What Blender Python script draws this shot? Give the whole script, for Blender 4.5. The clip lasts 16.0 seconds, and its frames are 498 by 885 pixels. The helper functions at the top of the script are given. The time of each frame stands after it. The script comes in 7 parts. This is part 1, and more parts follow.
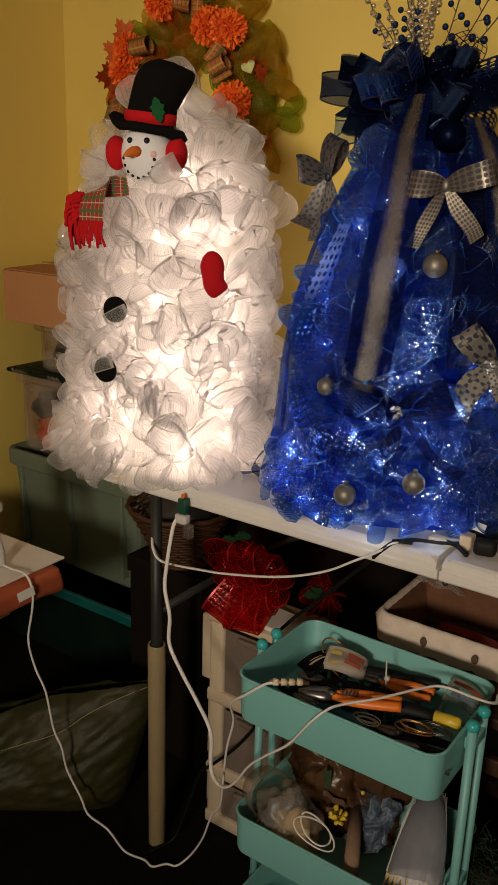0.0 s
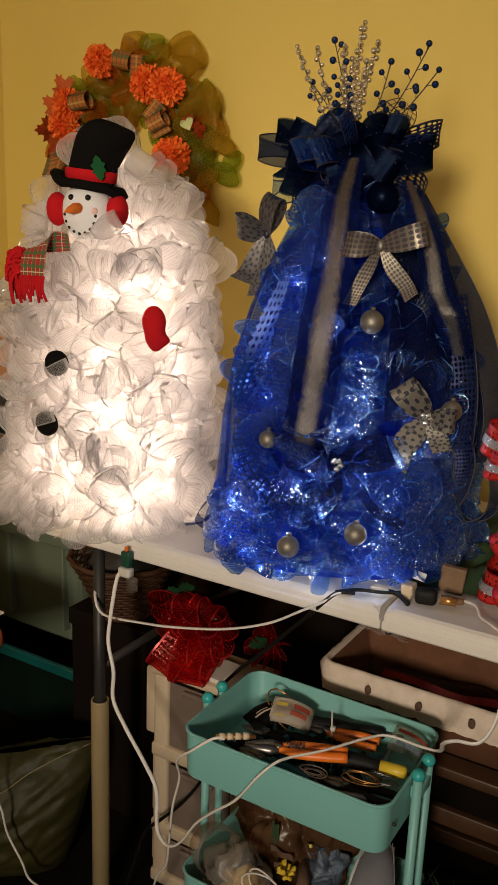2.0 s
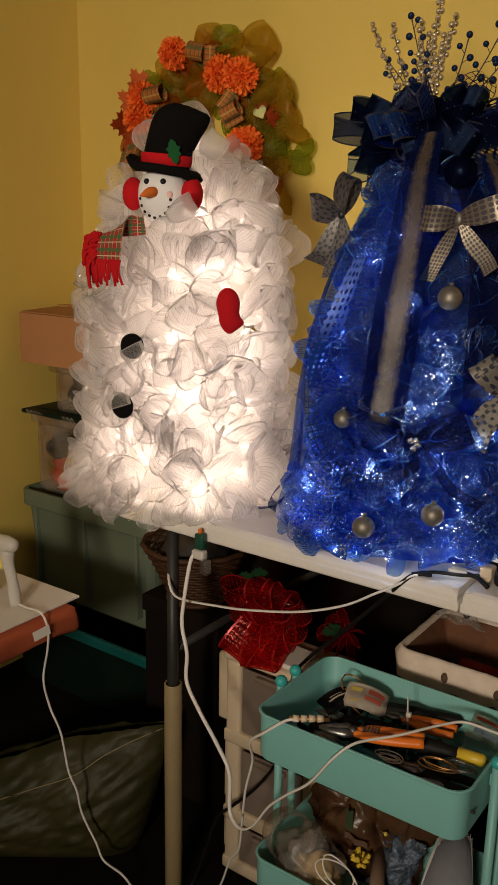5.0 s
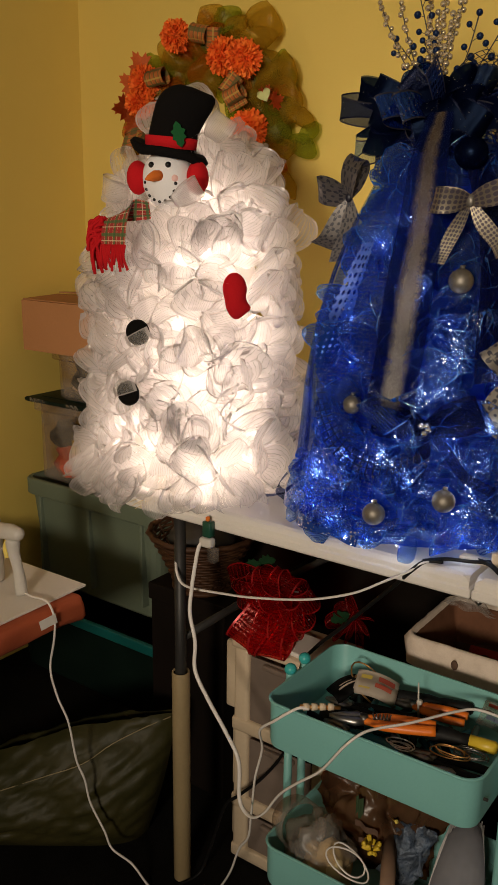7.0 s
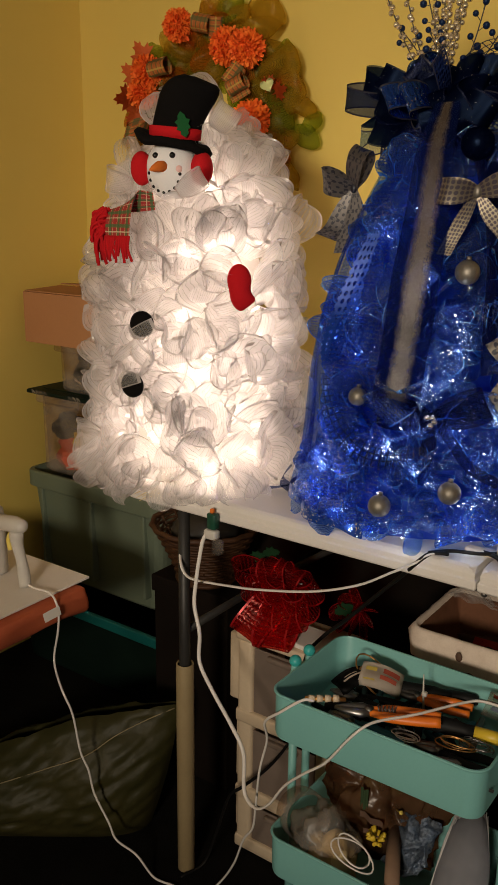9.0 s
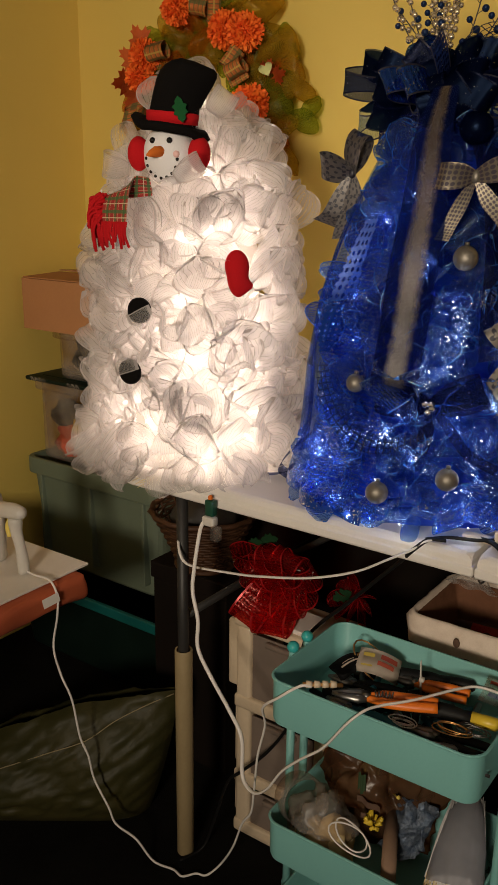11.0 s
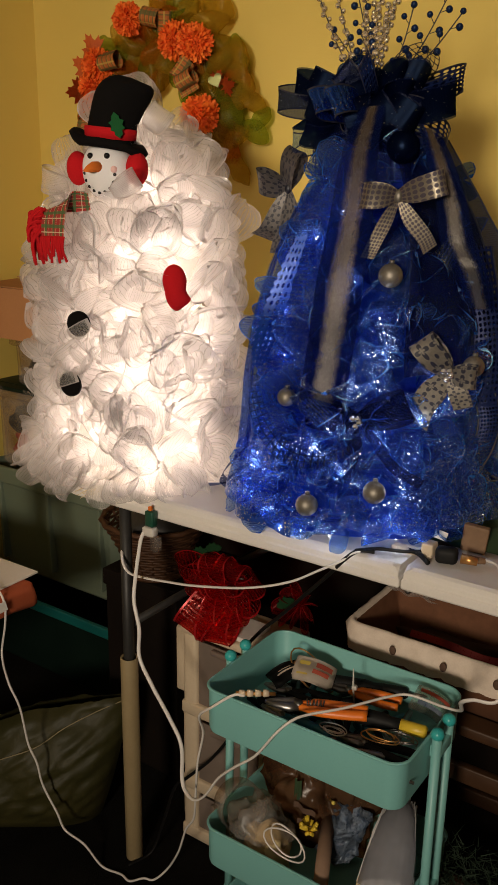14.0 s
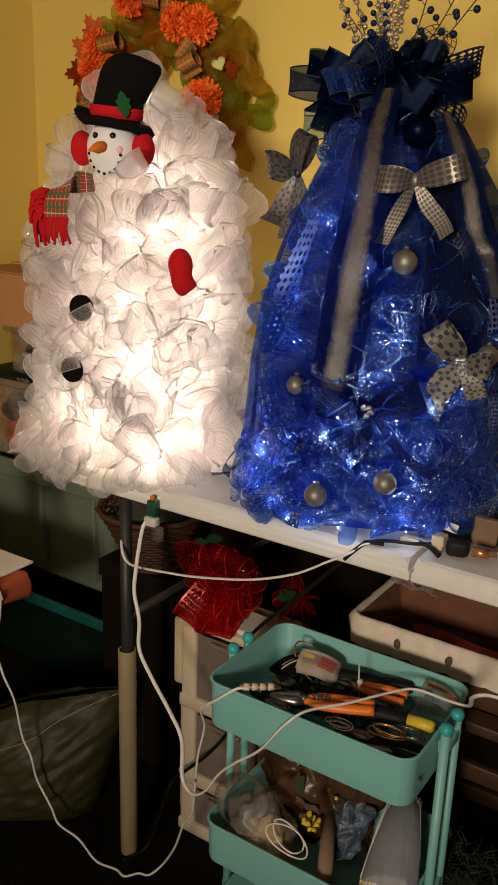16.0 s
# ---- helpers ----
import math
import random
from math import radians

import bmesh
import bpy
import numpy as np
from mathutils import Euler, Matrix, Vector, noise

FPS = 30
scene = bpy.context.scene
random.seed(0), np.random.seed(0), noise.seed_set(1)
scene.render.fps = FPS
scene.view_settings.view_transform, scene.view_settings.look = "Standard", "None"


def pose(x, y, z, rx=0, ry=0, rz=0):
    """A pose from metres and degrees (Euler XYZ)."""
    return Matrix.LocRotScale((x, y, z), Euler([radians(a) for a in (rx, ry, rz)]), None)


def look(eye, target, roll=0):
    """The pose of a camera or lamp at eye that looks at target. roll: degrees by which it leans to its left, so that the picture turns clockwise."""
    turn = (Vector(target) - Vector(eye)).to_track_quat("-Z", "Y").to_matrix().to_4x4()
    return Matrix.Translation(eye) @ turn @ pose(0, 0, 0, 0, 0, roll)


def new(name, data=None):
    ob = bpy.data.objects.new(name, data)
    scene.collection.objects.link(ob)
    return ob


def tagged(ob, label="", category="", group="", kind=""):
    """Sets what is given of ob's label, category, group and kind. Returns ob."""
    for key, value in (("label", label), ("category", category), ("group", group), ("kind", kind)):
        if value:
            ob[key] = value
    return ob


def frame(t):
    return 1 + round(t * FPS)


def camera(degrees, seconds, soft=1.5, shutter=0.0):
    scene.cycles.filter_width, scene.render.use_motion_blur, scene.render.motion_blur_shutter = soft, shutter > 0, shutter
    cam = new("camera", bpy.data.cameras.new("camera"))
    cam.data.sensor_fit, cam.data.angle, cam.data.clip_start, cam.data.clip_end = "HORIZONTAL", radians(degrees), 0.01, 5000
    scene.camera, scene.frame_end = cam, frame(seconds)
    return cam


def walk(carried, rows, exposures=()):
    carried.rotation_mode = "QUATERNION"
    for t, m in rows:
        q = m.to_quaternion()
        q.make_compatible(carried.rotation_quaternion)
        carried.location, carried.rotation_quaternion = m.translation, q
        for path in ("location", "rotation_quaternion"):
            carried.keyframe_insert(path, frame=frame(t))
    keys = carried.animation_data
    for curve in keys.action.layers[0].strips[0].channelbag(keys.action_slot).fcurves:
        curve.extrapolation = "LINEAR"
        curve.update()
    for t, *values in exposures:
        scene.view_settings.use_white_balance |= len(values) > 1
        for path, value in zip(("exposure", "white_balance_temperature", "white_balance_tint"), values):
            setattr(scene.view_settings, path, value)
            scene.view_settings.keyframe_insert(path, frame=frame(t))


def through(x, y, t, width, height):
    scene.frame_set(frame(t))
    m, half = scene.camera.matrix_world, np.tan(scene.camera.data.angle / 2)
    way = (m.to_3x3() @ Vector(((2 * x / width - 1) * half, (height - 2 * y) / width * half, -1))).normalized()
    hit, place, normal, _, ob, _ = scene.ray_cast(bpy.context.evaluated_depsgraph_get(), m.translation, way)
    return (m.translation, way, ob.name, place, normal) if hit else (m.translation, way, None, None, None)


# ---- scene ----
cam = camera(32.5, 16.0, 1.5)
PATH = [
    (0, (0.018, 0.075, 1.641), (-1.069, 1.647, 1.051), 1.8),
    (0.5, (0.045, 0.071, 1.662), (-0.979, 1.707, 1.135), 2.2),
    (1, (0.051, 0.066, 1.66), (-0.914, 1.744, 1.157), 2.3),
    (1.5, (0.047, 0.065, 1.667), (-0.926, 1.741, 1.174), 2.4),
    (2, (0.017, 0.066, 1.667), (-0.97, 1.734, 1.173), 2.2),
    (2.5, (0.001, 0.056, 1.673), (-1.005, 1.713, 1.183), 1.8),
    (3, (0.016, 0.064, 1.672), (-1.011, 1.708, 1.182), 0.2),
    (3.5, (0.011, 0.059, 1.653), (-1.03, 1.693, 1.16), 0.2),
    (4, (0.003, 0.043, 1.639), (-1.095, 1.641, 1.145), 1.1),
    (4.5, (0.014, 0.054, 1.627), (-1.109, 1.636, 1.141), 1.2),
    (7, (-0.009, 0.065, 1.613), (-1.13, 1.639, 1.097), 0.8),
    (7.5, (-0.005, 0.06, 1.613), (-1.127, 1.633, 1.096), 0.9),
    (8, (0.003, 0.053, 1.613), (-1.12, 1.625, 1.094), 0.8),
    (8.5, (-0.005, 0.056, 1.617), (-1.125, 1.626, 1.087), 0.8),
    (9, (-0.02, 0.061, 1.612), (-1.136, 1.632, 1.078), 0.8),
    (11.5, (-0.011, 0.066, 1.612), (-1.124, 1.628, 1.043), 0.9),
    (12, (0.001, 0.065, 1.623), (-1.113, 1.627, 1.058), 1.4),
    (12.5, (0.019, 0.078, 1.644), (-1.101, 1.639, 1.087), 1.5),
    (13, (0.038, 0.089, 1.651), (-1.077, 1.65, 1.086), 1.3),
    (13.5, (0.061, 0.099, 1.654), (-1.031, 1.676, 1.088), 1.1),
    (14, (0.071, 0.108, 1.648), (-1.011, 1.691, 1.079), 0.9),
    (14.5, (0.063, 0.114, 1.647), (-1.001, 1.707, 1.071), 0.9),
    (15, (0.043, 0.109, 1.639), (-1.022, 1.702, 1.064), 1.3),
    (15.5, (0.027, 0.103, 1.634), (-1.026, 1.703, 1.057), 1.7),
    (16, (0.019, 0.109, 1.628), (-1.03, 1.709, 1.046), 1.9),
]
EXPOSURES = [(0, -0.42), (0.5, -0.30), (1.0, -0.08), (1.5, 0.0), (2.0, -0.18), (2.5, -0.32), (3.0, -0.36), (4.0, -0.38), (7.0, -0.34), (12.5, -0.34), (13.5, -0.34), (14.5, -0.16), (16.0, -0.14)]
walk(cam, [(t, look(eye, target, roll)) for t, eye, target, roll in PATH], EXPOSURES)

# ---- light: one warm room lamp behind the camera, and the string lights in the two trees ----
room = bpy.data.worlds.new("room")
room.use_nodes = True
room.node_tree.nodes["Background"].inputs[0].default_value = (0.02, 0.015, 0.01, 1)
room.node_tree.nodes["Background"].inputs[1].default_value = 0.3
scene.world = room


def room_lamp(watts, size, eye, target):
    """A warm shaded lamp of the room, out of view behind the camera."""
    data = bpy.data.lights.new("room_lamp", "AREA")
    data.shape, data.size, data.energy, data.color = "DISK", size, watts, (1.0, 0.845, 0.66)
    data.spread = radians(80)
    new("room_lamp", data).matrix_world = look(eye, target)


room_lamp(28, 0.55, (0.45, -2.50, 2.00), (-1.30, 2.37, 1.62))


def bulb_lamp(name, place, watts, colour, radius=0.012):
    data = bpy.data.lights.get(name) or bpy.data.lights.new(name, "POINT")
    data.energy, data.color, data.shadow_soft_size = watts, colour, radius
    ob = new(name, data)
    ob.location = place
    return ob


# ---- materials ----
class Mat:
    """A small builder round a node tree."""

    def __init__(self, name):
        self.m = bpy.data.materials.new(name)
        self.m.use_nodes = True
        self.t = self.m.node_tree
        self.n = self.t.nodes
        self.n.clear()
        self.out = self.n.new("ShaderNodeOutputMaterial")

    def node(self, kind, **inputs):
        nd = self.n.new("ShaderNode" + kind)
        for k, v in inputs.items():
            key = int(k[1:]) if k[0] == "_" and k[1:].isdigit() else k.replace("_", " ")
            self.put(nd.inputs[key], v)
        return nd

    def put(self, socket, v):
        if hasattr(v, "is_output"):
            self.t.links.new(v, socket)
        elif hasattr(v, "outputs"):
            self.t.links.new(v.outputs[0], socket)
        else:
            socket.default_value = v

    def coord(self, which="Object"):
        return self.node("TexCoord").outputs[which]

    def mapped(self, which, scale):
        return self.node("Mapping", Vector=self.coord(which), Scale=scale)

    def noise(self, scale, detail=3.0, which="Object", vec=None):
        return self.node("TexNoise", Vector=vec if vec is not None else self.coord(which), Scale=scale, Detail=detail)

    def ramp(self, fac, stops):
        r = self.node("ValToRGB", Fac=fac)
        els = r.color_ramp.elements
        while len(els) < len(stops):
            els.new(0.5)
        for e, (p, c) in zip(els, stops):
            e.position, e.color = p, (*c, 1) if len(c) == 3 else c
        return r

    def mix(self, fac, a, b, blend="MIX"):
        x = self.n.new("ShaderNodeMix")
        x.data_type, x.blend_type = "RGBA", blend
        self.put(x.inputs[0], fac)
        self.put(x.inputs[6], (*a, 1) if isinstance(a, tuple) and len(a) == 3 else a)
        self.put(x.inputs[7], (*b, 1) if isinstance(b, tuple) and len(b) == 3 else b)
        return x.outputs[2]

    def math(self, op, a, b=0.0):
        x = self.n.new("ShaderNodeMath")
        x.operation = op
        self.put(x.inputs[0], a)
        self.put(x.inputs[1], b)
        return x

    def bump(self, height, strength=0.3, distance=0.002):
        return self.node("Bump", Height=height, Strength=strength, Distance=distance)

    def blend(self, fac, a, b):
        x = self.n.new("ShaderNodeMixShader")
        self.put(x.inputs[0], fac)
        self.put(x.inputs[1], a)
        self.put(x.inputs[2], b)
        return x

    def done(self, shader):
        self.put(self.out.inputs[0], shader)
        return self.m


def rgba(c):
    return (*c, 1.0)


def dull(name, a, b, rough=0.6, metal=0.0, scale=6.0, fine=90.0, bump=0.15, dist=0.001, coat=0.0, shine=0.5):
    """An opaque surface between two colours, with coarse and fine variation and a little relief."""
    k = Mat(name)
    big, small = k.noise(scale), k.noise(fine, 5)
    f = k.math("ADD", k.math("MULTIPLY", big, 0.65), k.math("MULTIPLY", small, 0.35))
    col = k.mix(k.ramp(f, [(0.3, (0, 0, 0)), (0.7, (1, 1, 1))]), a, b)
    rr = k.math("ADD", k.math("MULTIPLY", small, 0.2), rough - 0.1)
    p = k.node("BsdfPrincipled", Base_Color=col, Roughness=rr, Metallic=metal, Normal=k.bump(small, bump, dist))
    p.inputs["Coat Weight"].default_value = coat
    p.inputs["Specular IOR Level"].default_value = shine
    return k.done(p)


def sheer(name, colour, through, clear, lines=0.2, pitch=26.0, gloss=0.08, rough=0.3, tint=None, glitter=0.0, wrinkle=0.4, ink=0.55, crinkle=0.0, cross=0.97):
    """A sheer woven mesh: some light is scattered back, some scattered through, some passes between the threads."""
    k = Mat(name)
    uv = k.coord("UV")
    wave = k.node("TexWave", Vector=uv, Scale=pitch, Distortion=2.5, Detail=1.0, Detail_Scale=1.2)
    wave.bands_direction = "Y"
    thread = k.ramp(wave, [(0.55, (0, 0, 0)), (0.9, (1, 1, 1))])
    cloud = k.noise(14.0)
    tone = k.node("ObjectInfo").outputs["Random"]
    vary = k.math("ADD", k.math("MULTIPLY", tone, 0.18), 0.86)
    fine_line = k.node("TexWave", Vector=uv, Scale=pitch * 0.8, Distortion=5.0, Detail=1.0, Detail_Scale=0.8)
    fine_line.bands_direction = "X"
    dark = k.ramp(k.math("MAXIMUM", fine_line, k.math("MULTIPLY", wave, cross)), [(0.93, (1, 1, 1)), (0.985, (ink, ink, ink))])
    dif_c = k.mix(1.0, k.mix(1.0, rgba(colour), vary, "MULTIPLY"), dark, "MULTIPLY")
    thr_c = k.mix(1.0, rgba(through), k.mix(0.5, dark, k.mix(1.0, dark, dark, "MULTIPLY")), "MULTIPLY")
    bmp = k.bump(k.math("ADD", k.math("MULTIPLY", wave, 0.6), k.math("ADD", k.noise(55.0), k.math("MULTIPLY", k.noise(160.0, 2), 0.5))), wrinkle, 0.004)
    if crinkle:
        creases = k.noise(1.0, 3, vec=k.node("Mapping", Vector=uv, Scale=(34.0, 7.0, 1.0)))
        facets = k.node("TexVoronoi", Vector=k.coord("Object"), Scale=85.0)
        bmp = k.node("Bump", Height=k.math("ADD", creases, k.math("MULTIPLY", facets, 0.9)), Strength=crinkle, Distance=0.012, Normal=bmp)
    d = k.node("BsdfDiffuse", Color=dif_c, Normal=bmp)
    tr = k.node("BsdfTranslucent", Color=thr_c, Normal=bmp)
    body = k.blend(0.55, d, tr)
    g = k.node("BsdfGlossy", Color=rgba(tint or (1, 1, 1)), Roughness=rough, Normal=bmp)
    body = k.blend(gloss, body, g)
    if glitter:
        v = k.node("TexVoronoi", Vector=k.coord("Object"), Scale=520.0)
        dot = k.ramp(k.node("SeparateColor", Color=v.outputs["Color"]).outputs[0], [(1 - glitter, (0, 0, 0)), (1 - glitter + 0.01, (1, 1, 1))])
        nrm = k.node("NormalMap", Color=v.outputs["Color"], Strength=0.9)
        spark = k.node("BsdfGlossy", Color=(0.9, 0.95, 1, 1), Roughness=0.24, Normal=nrm)
        body = k.blend(dot, body, spark)
    gaps = k.math("MULTIPLY", k.math("ADD", k.math("MULTIPLY", thread, -lines), clear + lines * 0.5), k.math("ADD", k.math("MULTIPLY", cloud, 0.5), 0.75))
    return k.done(k.blend(gaps, body, k.node("BsdfTransparent", Color=rgba(tint or (1, 1, 1)))))


def lattice(name, colour, nx, ny, bar=0.28, rough=0.4, metal=0.3, back=None, round_=False, loose=0.25):
    """A ribbon woven open: bars along and across, holes between them (or a darker back in the holes)."""
    k = Mat(name)
    m = k.node("Mapping", Vector=k.coord("UV"), Scale=(nx, ny, 1))
    if round_:
        v = k.node("TexVoronoi", Vector=m, Scale=1.0, Randomness=loose)
        hole = k.ramp(v, [(0.5 - bar, (1, 1, 1)), (0.54 - bar, (0, 0, 0))])
    else:
        b = k.node("TexBrick", Vector=m, Color1=(1, 1, 1, 1), Color2=(1, 1, 1, 1), Mortar=(0, 0, 0, 1), Scale=1.0)
        b.inputs["Mortar Size"].default_value = bar * 0.3
        b.inputs["Brick Width"].default_value, b.inputs["Row Height"].default_value = 1.0, 1.0
        b.offset = 0.0
        hole = k.ramp(b, [(0.4, (0, 0, 0)), (0.6, (1, 1, 1))])
    fine = k.noise(220.0, 4)
    col = k.mix(fine, tuple(c * 0.7 for c in colour), colour)
    p = k.node("BsdfPrincipled", Base_Color=col, Roughness=rough, Metallic=metal, Normal=k.bump(fine, 0.5, 0.001))
    p.inputs["Specular IOR Level"].default_value = 0.12 if max(colour) < 0.1 else 0.5
    back_ = k.node("BsdfTransparent") if back is None else k.node("BsdfPrincipled", Base_Color=rgba(back), Roughness=0.6)
    return k.done(k.blend(hole, p, back_))


def damask(name, light, dark, nx, ny):
    """A ribbon printed with four-petalled dark flowers and small rings on metal thread."""
    k = Mat(name)
    m = k.node("Mapping", Vector=k.coord("UV"), Scale=(nx, ny, 1))
    sep = k.node("SeparateXYZ", Vector=m)
    fx = k.math("SUBTRACT", k.math("FRACT", sep.outputs[0]), 0.5)
    fy = k.math("SUBTRACT", k.math("FRACT", sep.outputs[1]), 0.5)
    r = k.math("SQRT", k.math("ADD", k.math("MULTIPLY", fx, fx), k.math("MULTIPLY", fy, fy)))
    lobe = k.math("ABSOLUTE", k.math("COSINE", k.math("MULTIPLY", k.math("ARCTAN2", fy, fx), 2.0)))
    d = k.math("DIVIDE", r, k.math("ADD", k.math("MULTIPLY", lobe, 0.44), 0.03))
    w, b = (1, 1, 1), (0, 0, 0)
    thread = k.ramp(d, [(0.40, w), (0.46, b), (0.94, b), (1.0, w)])
    cx = k.math("SUBTRACT", k.math("ABSOLUTE", fx), 0.5)
    cy = k.math("SUBTRACT", k.math("ABSOLUTE", fy), 0.5)
    rc = k.math("SQRT", k.math("ADD", k.math("MULTIPLY", cx, cx), k.math("MULTIPLY", cy, cy)))
    ring = k.ramp(rc, [(0.09, b), (0.13, w)])
    both = k.math("MINIMUM", thread, ring)
    col = k.mix(both, dark, k.mix(k.noise(200.0, 3), tuple(0.6 * c for c in light), light))
    p = k.node("BsdfPrincipled", Base_Color=col, Roughness=0.42, Metallic=k.math("MULTIPLY", both, 0.5), Normal=k.bump(both, 0.4, 0.001))
    return k.done(p)


def glitter_cloth(name, colour, rough=0.35, spark=0.12, metal=0.6, scale=500.0):
    k = Mat(name)
    v = k.node("TexVoronoi", Vector=k.coord("Object"), Scale=scale)
    dot = k.ramp(k.node("SeparateColor", Color=v.outputs["Color"]).outputs[1], [(1 - spark, (0, 0, 0)), (1 - spark + 0.01, (1, 1, 1))])
    nrm = k.node("NormalMap", Color=v.outputs["Color"], Strength=0.4)
    soft = k.noise(30.0)
    col = k.mix(soft, tuple(c * 0.6 for c in colour), colour)
    p = k.node("BsdfPrincipled", Base_Color=col, Roughness=rough, Metallic=metal, Normal=k.bump(k.noise(300.0), 0.4, 0.001))
    s = k.node("BsdfGlossy", Color=(0.95, 0.97, 1, 1), Roughness=0.15, Normal=nrm)
    return k.done(k.blend(dot, p, s))


def plaid(name, base, bars):
    """A woven plaid over the ribbon's own surface."""
    k = Mat(name)
    sep = k.node("SeparateXYZ", Vector=k.coord("UV"))
    col = rgba(base)
    for axis, count, lo, hi, c in bars:
        w = k.math("FRACT", k.math("MULTIPLY", sep.outputs[axis], count))
        inside = k.math("MULTIPLY", k.math("GREATER_THAN", w, lo), k.math("LESS_THAN", w, hi))
        col = k.mix(k.math("MULTIPLY", inside, 0.8), col, c)
    weave = k.noise(400.0, 2)
    p = k.node("BsdfPrincipled", Base_Color=k.mix(k.math("MULTIPLY", weave, 0.5), col, (0.05, 0.02, 0.01)), Roughness=0.8, Normal=k.bump(weave, 0.5, 0.001))
    return k.done(p)


def clear_plastic(name, colour=(0.8, 0.8, 0.78), clear=0.55, rough=0.25, gloss=0.12):
    k = Mat(name)
    n = k.noise(9.0)
    d = k.blend(0.4, k.node("BsdfDiffuse", Color=rgba(colour)), k.node("BsdfTranslucent", Color=rgba(colour)))
    g = k.blend(gloss, d, k.node("BsdfGlossy", Color=(1, 1, 1, 1), Roughness=rough, Normal=k.bump(k.noise(25.0), 0.3, 0.004)))
    return k.done(k.blend(k.math("MULTIPLY", k.math("ADD", n, 0.5), clear), g, k.node("BsdfTransparent", Color=rgba(colour))))


def glow(name, colour, strength):
    k = Mat(name)
    return k.done(k.node("Emission", Color=rgba(colour), Strength=strength))


def wall_paint(name, a, b):
    k = Mat(name)
    big, mid, fine = k.noise(0.9, 3), k.noise(7.0, 4), k.noise(160.0, 4)
    f = k.math("ADD", k.math("MULTIPLY", big, 0.6), k.math("MULTIPLY", mid, 0.4))
    col = k.mix(f, a, b)
    p = k.node("BsdfPrincipled", Base_Color=col, Roughness=0.62, Normal=k.bump(fine, 0.25, 0.0012))
    return k.done(p)


